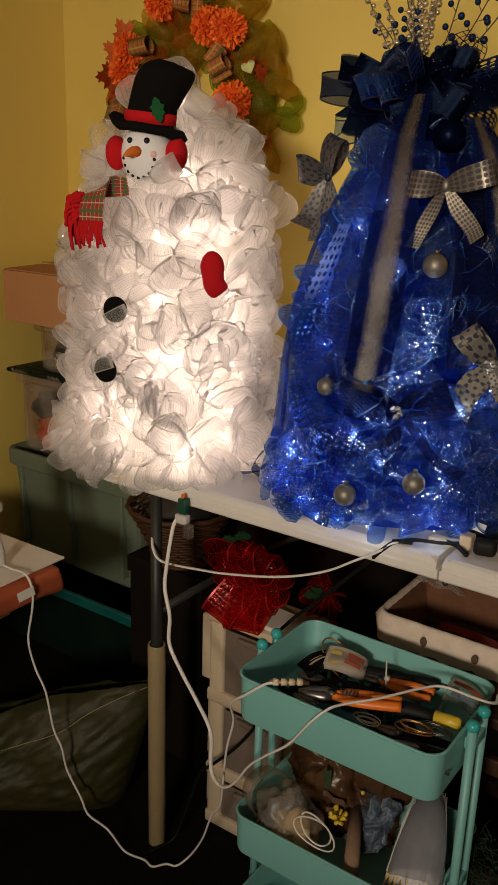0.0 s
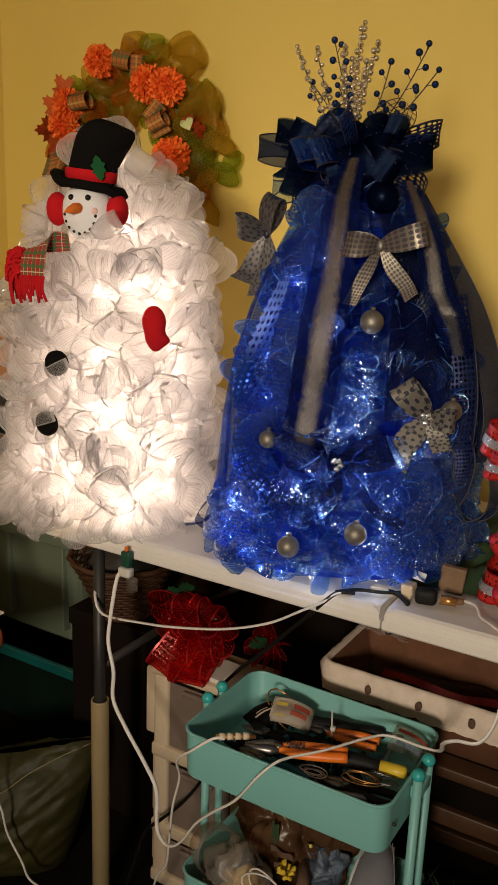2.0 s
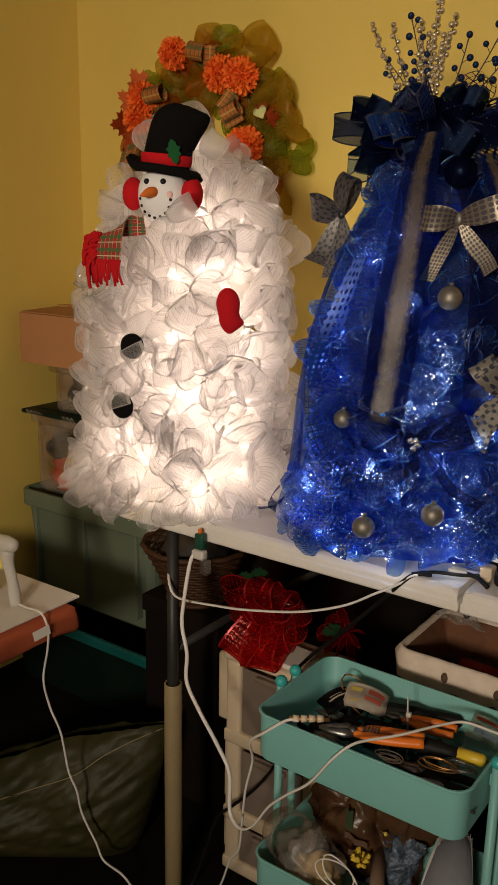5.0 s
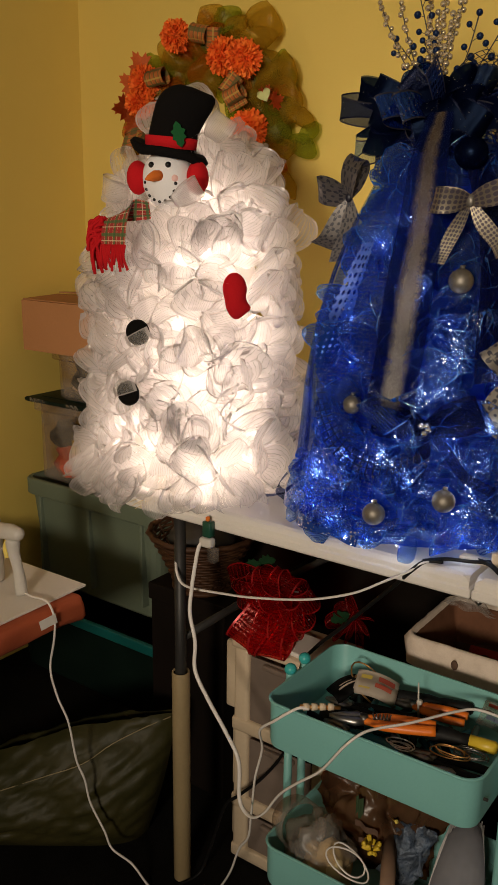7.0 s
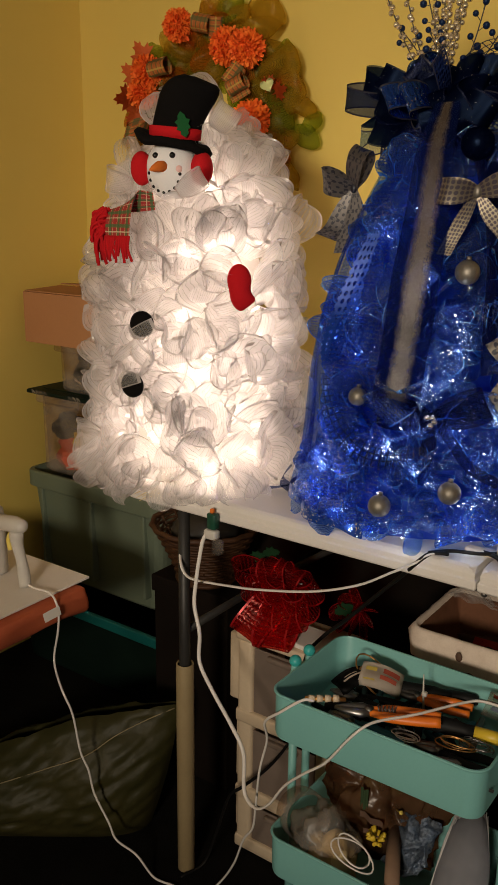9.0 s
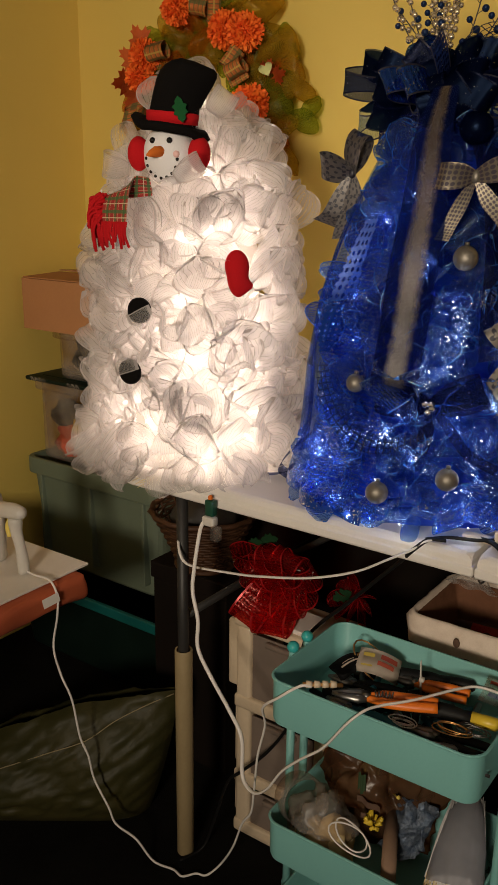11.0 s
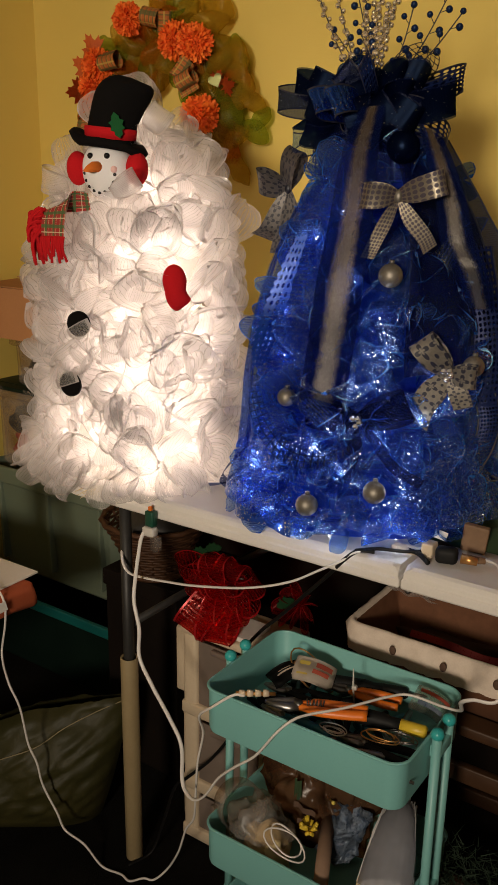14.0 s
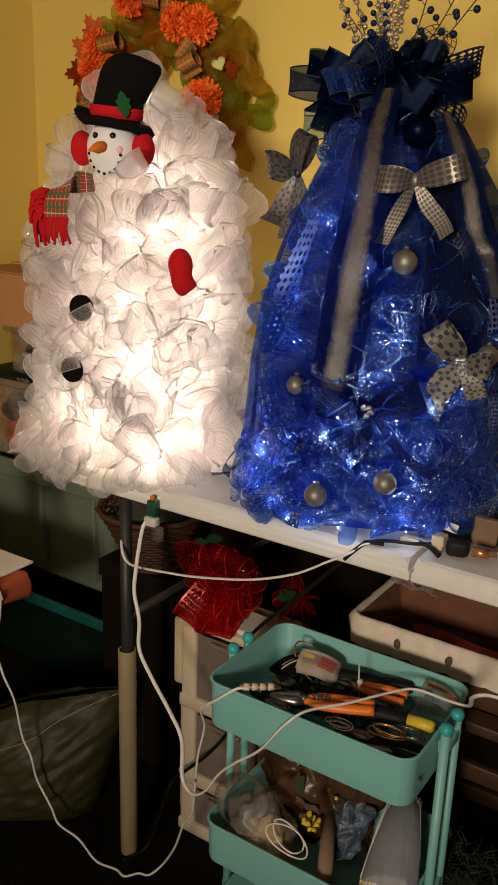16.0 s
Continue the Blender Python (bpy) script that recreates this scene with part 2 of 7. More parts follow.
M = {
    "wall": wall_paint("yellow_wall_paint", (0.71, 0.525, 0.115), (0.77, 0.585, 0.145)),
    "ceiling": wall_paint("ceiling_paint", (0.62, 0.58, 0.52), (0.68, 0.64, 0.57)),
    "far_wall": wall_paint("far_yellow_wall_paint", (0.50, 0.38, 0.14), (0.56, 0.43, 0.17)),
    # carpet colour taken nearly to black to hold the shade at floor level
    "carpet": dull("shade_dark_carpet", (0.003, 0.0026, 0.0022), (0.009, 0.008, 0.007), 0.95, fine=350.0, bump=0.8, dist=0.004, shine=0.1),
    "snow": sheer("white_deco_mesh", (0.95, 0.91, 0.90), (0.99, 0.95, 0.94), 0.64, 0.0, 5.4, 0.03, 0.35, None, 0.014, 0.0, 0.70, 0.0, 0.5),
    "snow_edge": sheer("white_mesh_cord_edge", (0.74, 0.69, 0.67), (0.22, 0.18, 0.16), 0.06, 0.0, 8.0, 0.08, 0.25, None, 0.0, 0.05, 1.0),
    "veil": sheer("thin_white_veil", (0.80, 0.77, 0.73), (0.9, 0.86, 0.8), 0.62, 0.2, 7.0, 0.05, 0.35),
    "snow_core": sheer("white_inner_mesh", (0.92, 0.89, 0.86), (1.0, 0.96, 0.92), 0.10, 0.05, 60.0, 0.02),
    "blue": sheer("blue_foil_mesh", (0.008, 0.045, 0.44), (0.02, 0.11, 0.92), 0.40, 0.50, 6.5, 0.38, 0.18, (0.48, 0.68, 1.0), 0.09, 1.0, 0.10, 0.9),
    "blue_edge": sheer("blue_mesh_cord_edge", (0.015, 0.12, 0.55), (0.03, 0.2, 0.9), 0.03, 0.0, 8.0, 0.40, 0.22, (0.5, 0.8, 1.0), 0.12),
    "blue_core": sheer("blue_inner_mesh", (0.008, 0.03, 0.42), (0.02, 0.08, 0.85), 0.05, 0.05, 40.0, 0.10, 0.4, (0.2, 0.4, 1.0)),
    "drape": sheer("sheer_blue_drape", (0.006, 0.035, 0.42), (0.012, 0.08, 0.85), 0.80, 0.24, 30.0, 0.10, 0.25, (0.62, 0.74, 1.0), 0.16, 0.7, 0.6, 0.5),
    "drape_edge": glitter_cloth("blue_glitter_cord", (0.02, 0.09, 0.5), 0.35, 0.16, 0.5),
    "navy": sheer("navy_glitter_ribbon", (0.0012, 0.003, 0.018), (0.002, 0.006, 0.045), 0.05, 0.06, 40.0, 0.014, 0.35, (0.25, 0.45, 1.0), 0.012, 0.2, 1.0),
    "blue_net": lattice("blue_honeycomb_ribbon", (0.005, 0.045, 0.28), 4, 18, 0.22, 0.3, 0.4, None, True, 0.15),
    "navy_shine": sheer("royal_blue_foil_ribbon", (0.004, 0.02, 0.20), (0.006, 0.03, 0.3), 0.04, 0.05, 7.0, 0.34, 0.20, (0.12, 0.35, 1.0), 0.14, 0.5, 0.3),
    "navy_sheer": sheer("navy_sheer_ribbon", (0.005, 0.010, 0.055), (0.008, 0.018, 0.11), 0.42, 0.1, 40.0, 0.05, 0.35, (0.35, 0.42, 0.70), 0.015, 0.4, 1.0),
    "navy_net": lattice("navy_net_ribbon", (0.008, 0.016, 0.07), 7, 26, 0.16, 0.4, 0.2, None, True, 0.15),
    "grid_net": lattice("square_net_ribbon", (0.006, 0.012, 0.05), 3, 24, 0.26, 0.4, 0.2),
    "black_edge": dull("black_ribbon_edge", (0.006, 0.006, 0.012), (0.015, 0.015, 0.03), 0.5),
    "silver_ribbon": None,
    "silver_net": lattice("silver_cutout_ribbon", (0.22, 0.188, 0.14), 4.5, 17, 0.13, 0.36, 0.6, (0.035, 0.025, 0.04), True, 0.1),
    "silver_scroll": damask("silver_scroll_ribbon", (0.22, 0.195, 0.16), (0.012, 0.012, 0.025), 1.6, 4.5),
    "grey_scroll": damask("pewter_scroll_ribbon", (0.125, 0.112, 0.105), (0.010, 0.010, 0.020), 2.2, 5.0),
    "silver_ball": dull("brushed_silver_ball", (0.17, 0.155, 0.13), (0.28, 0.255, 0.22), 0.5, 0.7, 40, 400, 0.4),
    "pearl": dull("bright_silver_bead", (0.75, 0.74, 0.72), (0.85, 0.84, 0.82), 0.15, 0.9),
    "champagne": dull("champagne_bead", (0.60, 0.50, 0.34), (0.72, 0.62, 0.46), 0.22, 0.8),
    "berry": dull("navy_berry", (0.004, 0.012, 0.045), (0.01, 0.03, 0.10), 0.25, 0.3),
    "stem": dull("dark_wire_stem", (0.03, 0.025, 0.02), (0.07, 0.06, 0.05), 0.6),
    "felt_black": dull("black_felt", (0.003, 0.0025, 0.0025), (0.007, 0.006, 0.0055), 0.95, fine=500, bump=0.6, shine=0.1),
    "felt_red": dull("red_fleece", (0.42, 0.008, 0.012), (0.55, 0.014, 0.018), 0.92, fine=350, bump=0.6, dist=0.002, shine=0.1),
    "felt_green": dull("green_felt", (0.010, 0.075, 0.022), (0.018, 0.11, 0.034), 0.9, fine=400, bump=0.5, shine=0.1),
    "leaf_dark": dull("dark_holly_green", (0.006, 0.030, 0.010), (0.010, 0.05, 0.018), 0.6, shine=0.2),
    "fleece": dull("white_fleece", (0.74, 0.72, 0.72), (0.82, 0.80, 0.79), 0.95, fine=380, bump=0.6, dist=0.002, shine=0.1),
    "carrot": dull("orange_felt", (0.62, 0.14, 0.02), (0.75, 0.2, 0.035), 0.85, fine=300, bump=0.5, shine=0.1),
    "bead_black": dull("black_bead", (0.006, 0.006, 0.006), (0.012, 0.012, 0.012), 0.25),
    "blush": dull("pink_blush", (0.75, 0.42, 0.38), (0.8, 0.55, 0.5), 0.9),
    "scarf": plaid("red_green_plaid_scarf", (0.42, 0.02, 0.02), [(0, 3, 0.50, 0.74, (0.03, 0.16, 0.05)), (0, 6, 0.80, 0.88, (0.75, 0.66, 0.35)), (1, 5, 0.1, 0.34, (0.03, 0.16, 0.05)), (1, 5, 0.6, 0.67, (0.8, 0.72, 0.5))]),
    "mesh_olive": sheer("olive_gold_mesh", (0.56, 0.40, 0.04), (0.74, 0.50, 0.05), 0.54, 0.15, 9.0, 0.03, 0.3, (1, 0.9, 0.6), 0.012, 0.2, 0.70),
    "mesh_green": sheer("moss_green_mesh", (0.34, 0.34, 0.03), (0.50, 0.48, 0.04), 0.54, 0.15, 9.0, 0.03, 0.3, (0.9, 1, 0.6), 0.012, 0.2, 0.70),
    "mesh_rust": sheer("orange_mesh", (0.72, 0.24, 0.02), (0.90, 0.30, 0.03), 0.54, 0.15, 9.0, 0.03, 0.3, (1, 0.8, 0.5), 0.012, 0.2, 0.70),
    "mesh_olive_edge": sheer("olive_mesh_edge", (0.66, 0.56, 0.12), (0.7, 0.58, 0.1), 0.1, 0.0, 8.0, 0.25, 0.25, (1, 0.9, 0.6)),
    "mesh_green_edge": sheer("green_mesh_edge", (0.50, 0.54, 0.10), (0.55, 0.6, 0.1), 0.1, 0.0, 8.0, 0.25, 0.25, (0.9, 1, 0.6)),
    "mesh_rust_edge": sheer("orange_mesh_edge", (0.60, 0.28, 0.05), (0.7, 0.3, 0.05), 0.1, 0.0, 8.0, 0.25, 0.25, (1, 0.8, 0.5)),
    "mum": dull("orange_silk_petals", (0.88, 0.10, 0.008), (0.98, 0.24, 0.02), 0.75, scale=30, fine=200),
    "maple": dull("rust_silk_leaf", (0.50, 0.07, 0.012), (0.72, 0.16, 0.02), 0.7, scale=25, fine=200),
    "heart": dull("pale_green_leaf", (0.45, 0.48, 0.16), (0.55, 0.56, 0.22), 0.6),
    "plaid": plaid("autumn_plaid_ribbon", (0.52, 0.14, 0.025), [(0, 4, 0.2, 0.45, (0.10, 0.13, 0.03)), (0, 4, 0.6, 0.66, (0.6, 0.42, 0.08)), (1, 3, 0.2, 0.45, (0.10, 0.12, 0.03)), (1, 3, 0.7, 0.78, (0.6, 0.4, 0.08))]),
    "table": dull("white_moulded_plastic", (0.66, 0.62, 0.57), (0.74, 0.70, 0.65), 0.45, scale=4, fine=260, bump=0.25),
    "seam": dull("grey_seam_shadow_gap", (0.10, 0.09, 0.08), (0.16, 0.15, 0.13), 0.7),
    "leg": dull("grey_powder_coat", (0.022, 0.021, 0.020), (0.038, 0.036, 0.034), 0.5, 0.2),
    "pvc": dull("cream_pvc_pipe", (0.27, 0.20, 0.105), (0.34, 0.26, 0.14), 0.4, scale=8, fine=120),
    "teal": dull("mint_powder_coat", (0.185, 0.44, 0.42), (0.215, 0.49, 0.465), 0.42, 0.0, 5, 200, 0.12),
    "teal_knob": dull("turquoise_plastic", (0.03, 0.36, 0.36), (0.05, 0.42, 0.41), 0.3),
    "ivory": dull("ivory_plastic", (0.58, 0.46, 0.32), (0.66, 0.54, 0.39), 0.4, scale=4, fine=150),
    "drawer": clear_plastic("smoky_clear_drawer", (0.55, 0.45, 0.38), 0.45),
    "bin": clear_plastic("milky_clear_bin", (0.88, 0.82, 0.75), 0.84, 0.3, 0.06),
    "bag_clear": clear_plastic("crinkled_clear_bag", (0.80, 0.74, 0.68), 0.85, 0.35, 0.06),
    "bag_haze": clear_plastic("hazy_white_wrapper", (0.56, 0.57, 0.62), 0.66, 0.35, 0.04),
    "bag_white": dull("white_bristles", (0.55, 0.54, 0.54), (0.68, 0.66, 0.66), 0.7, scale=50),
    "bag_brown": clear_plastic("brown_cellophane_bag", (0.46, 0.25, 0.13), 0.80, 0.30, 0.07),
    "bag_blue": dull("blue_foil_pouch", (0.06, 0.11, 0.20), (0.26, 0.30, 0.36), 0.3, 0.3, 60, 200, 0.6, 0.004),
    "trash": dull("olive_plastic_bag", (0.026, 0.026, 0.008), (0.052, 0.044, 0.014), 0.5, scale=5, fine=22, bump=0.45, dist=0.006, shine=0.2),
    "trash_string": dull("tan_drawstring", (0.22, 0.18, 0.09), (0.28, 0.22, 0.12), 0.6),
    "tote": dull("sage_green_tote", (0.135, 0.17, 0.12), (0.165, 0.205, 0.145), 0.5, scale=4, fine=120),
    # real colour of the bin lid; on the floor tote's body it paints in shade
    "lid_and_shaded_tote": dull("dark_green_lid_and_shaded_tote", (0.004, 0.011, 0.008), (0.008, 0.018, 0.013), 0.5, shine=0.1),
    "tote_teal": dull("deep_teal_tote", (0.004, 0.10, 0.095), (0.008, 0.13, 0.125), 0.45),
    "card": dull("orange_brown_cardboard", (0.42, 0.19, 0.075), (0.48, 0.23, 0.10), 0.85, scale=3, fine=150),
    "rust_cloth": dull("rust_tablecloth", (0.34, 0.065, 0.02), (0.42, 0.09, 0.03), 0.8, scale=9, fine=300, bump=0.4),
    "board": dull("white_foam_board", (0.70, 0.66, 0.60), (0.76, 0.72, 0.67), 0.6),
    "cord_white": dull("white_cord", (0.70, 0.66, 0.62), (0.78, 0.74, 0.7), 0.4),
    "cord_black": dull("black_cord", (0.004, 0.004, 0.004), (0.009, 0.008, 0.008), 0.5, shine=0.2),
    "plug_green": dull("dark_green_plug", (0.008, 0.05, 0.03), (0.012, 0.07, 0.04), 0.4),
    "wicker": dull("brown_wicker", (0.04, 0.016, 0.007), (0.075, 0.032, 0.013), 0.6, scale=40, shine=0.3),
    "liner": dull("cream_cloth_liner", (0.66, 0.54, 0.44), (0.80, 0.68, 0.57), 0.9, scale=40, fine=300, bump=0.5, dist=0.0015),
    "liner_dark": dull("brown_basket_weave", (0.13, 0.055, 0.028), (0.19, 0.085, 0.045), 0.8, scale=25, shine=0.2),
    "hole": dull("dark_brown_dot", (0.08, 0.045, 0.03), (0.12, 0.065, 0.04), 0.8),
    "red_shine": dull("glossy_red_foil", (0.30, 0.006, 0.009), (0.42, 0.012, 0.014), 0.3, 0.3, 20, 200, 0.4),
    "red_mesh": sheer("red_metallic_mesh", (0.42, 0.006, 0.010), (0.6, 0.010, 0.012), 0.55, 0.5, 9.0, 0.08, 0.25, (1.0, 0.30, 0.26), 0.06, 0.35, 0.45),
    "red_net": lattice("red_dotted_ribbon", (0.72, 0.035, 0.025), 5, 26, 0.24, 0.3, 0.35, (0.06, 0.004, 0.004), True),
    "silver_foil": glitter_cloth("silver_glitter_ribbon", (0.50, 0.47, 0.45), 0.4, 0.16, 0.4, 900.0),
    "orange": dull("orange_grip", (0.75, 0.16, 0.012), (0.85, 0.22, 0.02), 0.4),
    "yellow": dull("yellow_plastic", (0.66, 0.46, 0.03), (0.75, 0.54, 0.05), 0.4),
    "black_rubber": dull("black_rubber", (0.006, 0.006, 0.006), (0.014, 0.014, 0.014), 0.6, shine=0.2),
    "blue_grip": dull("teal_blue_grip", (0.01, 0.12, 0.18), (0.02, 0.17, 0.24), 0.45),
    "steel": dull("worn_steel", (0.14, 0.135, 0.13), (0.26, 0.25, 0.24), 0.35, 0.9),
    "paper": dull("printed_paper", (0.62, 0.52, 0.42), (0.72, 0.64, 0.55), 0.7, scale=30),
    "print_red": dull("red_print", (0.5, 0.08, 0.05), (0.6, 0.14, 0.08), 0.7),
    "copper": dull("copper_wire", (0.5, 0.25, 0.08), (0.6, 0.33, 0.12), 0.35, 0.8),
    "brown_tube": dull("brown_cardboard_tube", (0.20, 0.12, 0.08), (0.27, 0.17, 0.11), 0.8),
    "wheat": dull("dry_straw", (0.62, 0.48, 0.24), (0.72, 0.58, 0.33), 0.8),
    # near-black so that the added boxes read as shade
    "shade_dark": dull("shade_dark_card", (0.005, 0.0035, 0.0025), (0.011, 0.007, 0.005), 0.9, shine=0.1),
    "wood": dull("dark_brown_wood", (0.045, 0.02, 0.009), (0.07, 0.032, 0.014), 0.45, scale=8, fine=60),
    "tag_wood": dull("tan_wood_block", (0.15, 0.085, 0.045), (0.22, 0.13, 0.07), 0.7, scale=40),
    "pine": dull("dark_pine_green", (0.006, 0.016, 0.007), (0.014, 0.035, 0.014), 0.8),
    "garland": dull("dark_green_cloth", (0.02, 0.045, 0.015), (0.035, 0.07, 0.025), 0.85),
    "salmon": dull("salmon_cloth", (0.62, 0.12, 0.07), (0.7, 0.17, 0.10), 0.8),
    "white_plastic": dull("white_plastic", (0.52, 0.49, 0.44), (0.6, 0.57, 0.52), 0.35),
    "glue_yellow": dull("amber_yellow_plastic", (0.75, 0.58, 0.10), (0.8, 0.64, 0.16), 0.4),
    "glow_warm": glow("warm_mini_bulb", (1.0, 0.82, 0.58), 9.0),
    "glow_cool": glow("cool_led_bulb", (0.80, 0.88, 1.0), 11.0),
}


def streamer_ribbon():
    """Tan to silver glitter along the middle, soft sheer navy along both borders."""
    k = Mat("silver_streamer_ribbon")
    uv = k.node("SeparateXYZ", Vector=k.coord("UV"))
    u, along = uv.outputs[0], uv.outputs[1]
    n = k.math("MULTIPLY", k.math("SUBTRACT", k.noise(90.0), 0.5), 0.16)
    d = k.math("ABSOLUTE", k.math("SUBTRACT", k.math("ADD", u, n), 0.5))
    edge = k.ramp(d, [(0.09, (0, 0, 0)), (0.27, (1, 1, 1))])
    v = k.node("TexVoronoi", Vector=k.coord("Object"), Scale=1300.0)
    grit = k.node("SeparateColor", Color=v.outputs["Color"]).outputs[0]
    nrm = k.node("NormalMap", Color=v.outputs["Color"], Strength=0.2)
    base = k.mix(k.ramp(along, [(0.25, (0, 0, 0)), (0.62, (1, 1, 1))]), (0.11, 0.068, 0.030), (0.135, 0.122, 0.115))
    patch = k.ramp(k.noise(9.0), [(0.35, (0.4, 0.4, 0.4)), (0.65, (1, 1, 1))])
    grain = k.mix(1.0, k.mix(k.ramp(grit, [(0.55, (0, 0, 0)), (0.95, (1, 1, 1))]), base, (0.34, 0.32, 0.30)), patch, "MULTIPLY")
    silver = k.node("BsdfPrincipled", Base_Color=grain, Roughness=0.36, Metallic=0.5, Normal=nrm)
    tr = k.blend(0.22, k.blend(0.15, silver, k.node("BsdfTranslucent", Color=(0.3, 0.28, 0.3, 1))), k.node("BsdfTransparent"))
    nv = k.blend(0.45, k.node("BsdfDiffuse", Color=(0.004, 0.008, 0.045, 1)), k.node("BsdfTransparent", Color=(0.5, 0.6, 1.0, 1)))
    return k.done(k.blend(edge, tr, nv))


M["silver_ribbon"] = streamer_ribbon()


# ---- shape helpers ----
def thing(name, base, label, category, group="", kind=""):
    ob = new(name)
    ob.empty_display_size = 0.05
    ob.location = base
    return tagged(ob, label, category, group, kind)


def origin(ob):
    p = Vector((0, 0, 0))
    while ob:
        p += ob.location
        ob = ob.parent
    return p


def link(name, mesh, parent=None, label=""):
    ob = new(name, mesh)
    if parent:
        ob.parent = parent
    if label:
        ob["label"] = label
    return ob


def to_mesh(name, bm, mats, smooth=True):
    me = bpy.data.meshes.new(name)
    for f in bm.faces:
        f.smooth = smooth
    bm.to_mesh(me)
    bm.free()
    for m in mats if isinstance(mats, (list, tuple)) else [mats]:
        me.materials.append(m)
    return me


def part(name, bm, material, parent=None, label="", smooth=True):
    """Links a bmesh, made in world places, as one mesh object under a thing or a part."""
    if parent:
        bmesh.ops.translate(bm, vec=-origin(parent), verts=bm.verts)
    return link(name, to_mesh(name, bm, material, smooth), parent, label)


def whole(name, bm, material, label, category, group="", kind="", smooth=False, base=None):
    """A thing that is one mesh, with its origin at its base."""
    vs = [v.co for v in bm.verts]
    b = Vector(base) if base else Vector(((min(v.x for v in vs) + max(v.x for v in vs)) / 2, (min(v.y for v in vs) + max(v.y for v in vs)) / 2, min(v.z for v in vs)))
    bmesh.ops.translate(bm, vec=-b, verts=bm.verts)
    ob = new(name, to_mesh(name, bm, material, smooth))
    ob.location = b
    return tagged(ob, label, category, group, kind)


def placed(name, mesh, m, parent, label=""):
    """A piece that shares its mesh, at a world pose, under a thing."""
    ob = link(name, mesh, parent, label)
    ob.matrix_basis = Matrix.Translation(-origin(parent)) @ m
    return ob


def sheet(fn, nu, nv, us=None, vs=None, bm=None, mat=0, edge=None):
    """A grid of fn(u, v) with u and v from 0 to 1, with that as its UV. edge: a slot for the outermost ring."""
    bm = bm or bmesh.new()
    uvl = bm.loops.layers.uv.verify()
    us = us or [i / nu for i in range(nu + 1)]
    vs = vs or [j / nv for j in range(nv + 1)]
    g = [[bm.verts.new(fn(u, v)) for u in us] for v in vs]
    for j in range(len(vs) - 1):
        for i in range(len(us) - 1):
            f = bm.faces.new((g[j][i], g[j][i + 1], g[j + 1][i + 1], g[j + 1][i]))
            f.smooth = True
            f.material_index = mat
            if edge is not None and (i in (0, len(us) - 2) or j == len(vs) - 2):
                f.material_index = edge
            for lp, (u, v) in zip(f.loops, ((us[i], vs[j]), (us[i + 1], vs[j]), (us[i + 1], vs[j + 1]), (us[i], vs[j + 1]))):
                lp[uvl].uv = (u, v)
    return bm


def spline(pts, steps=6):
    """Catmull-Rom through the points."""
    p = [Vector(a) for a in pts]
    p = [2 * p[0] - p[1]] + p + [2 * p[-1] - p[-2]]
    out = []
    for i in range(1, len(p) - 2):
        for s in range(steps):
            t = s / steps
            a, b, c, d = p[i - 1], p[i], p[i + 1], p[i + 2]
            out.append(0.5 * (2 * b + (c - a) * t + (2 * a - 5 * b + 4 * c - d) * t * t + (3 * b - a - 3 * c + d) * t ** 3))
    return out + [p[-2]]


def tube(pts, radius, seg=8, bm=None, flat=1.0, caps=True, mat=0):
    """A round rod along the points; radius may be a list."""
    bm = bm or bmesh.new()
    pts = [Vector(a) for a in pts]
    rad = radius if isinstance(radius, (list, tuple)) else [radius] * len(pts)
    tang = [(pts[min(i + 1, len(pts) - 1)] - pts[max(i - 1, 0)]).normalized() for i in range(len(pts))]
    side = tang[0].orthogonal().normalized()
    rings = []
    for p, t, r in zip(pts, tang, rad):
        side = (side - t * side.dot(t))
        side = side.normalized() if side.length > 1e-6 else t.orthogonal().normalized()
        up = t.cross(side)
        rings.append([bm.verts.new(p + r * (math.cos(2 * math.pi * k / seg) * side + flat * math.sin(2 * math.pi * k / seg) * up)) for k in range(seg)])
    for a, b in zip(rings, rings[1:]):
        for k in range(seg):
            f = bm.faces.new((a[k], a[(k + 1) % seg], b[(k + 1) % seg], b[k]))
            f.smooth, f.material_index = True, mat
    if caps:
        for ring, flip in ((rings[0], True), (rings[-1], False)):
            f = bm.faces.new(ring[::-1] if flip else ring)
            f.material_index = mat
    return bm


def box(lo, hi, bevel=0.0, seg=2, bm=None, mat=0):
    bm = bm or bmesh.new()
    r = bmesh.ops.create_cube(bm, size=1.0)
    vs = r["verts"]
    lo, hi = Vector(lo), Vector(hi)
    for v in vs:
        v.co = Vector((lo[i] + (v.co[i] + 0.5) * (hi[i] - lo[i]) for i in range(3)))
    faces = {f for v in vs for f in v.link_faces}
    for f in faces:
        f.material_index = mat
    if bevel:
        es = list({e for v in vs for e in v.link_edges})
        bmesh.ops.bevel(bm, geom=es, offset=bevel, segments=seg, affect="EDGES", profile=0.5)
    return bm


def turn(bm, m):
    bmesh.ops.transform(bm, matrix=m, verts=bm.verts)
    return bm


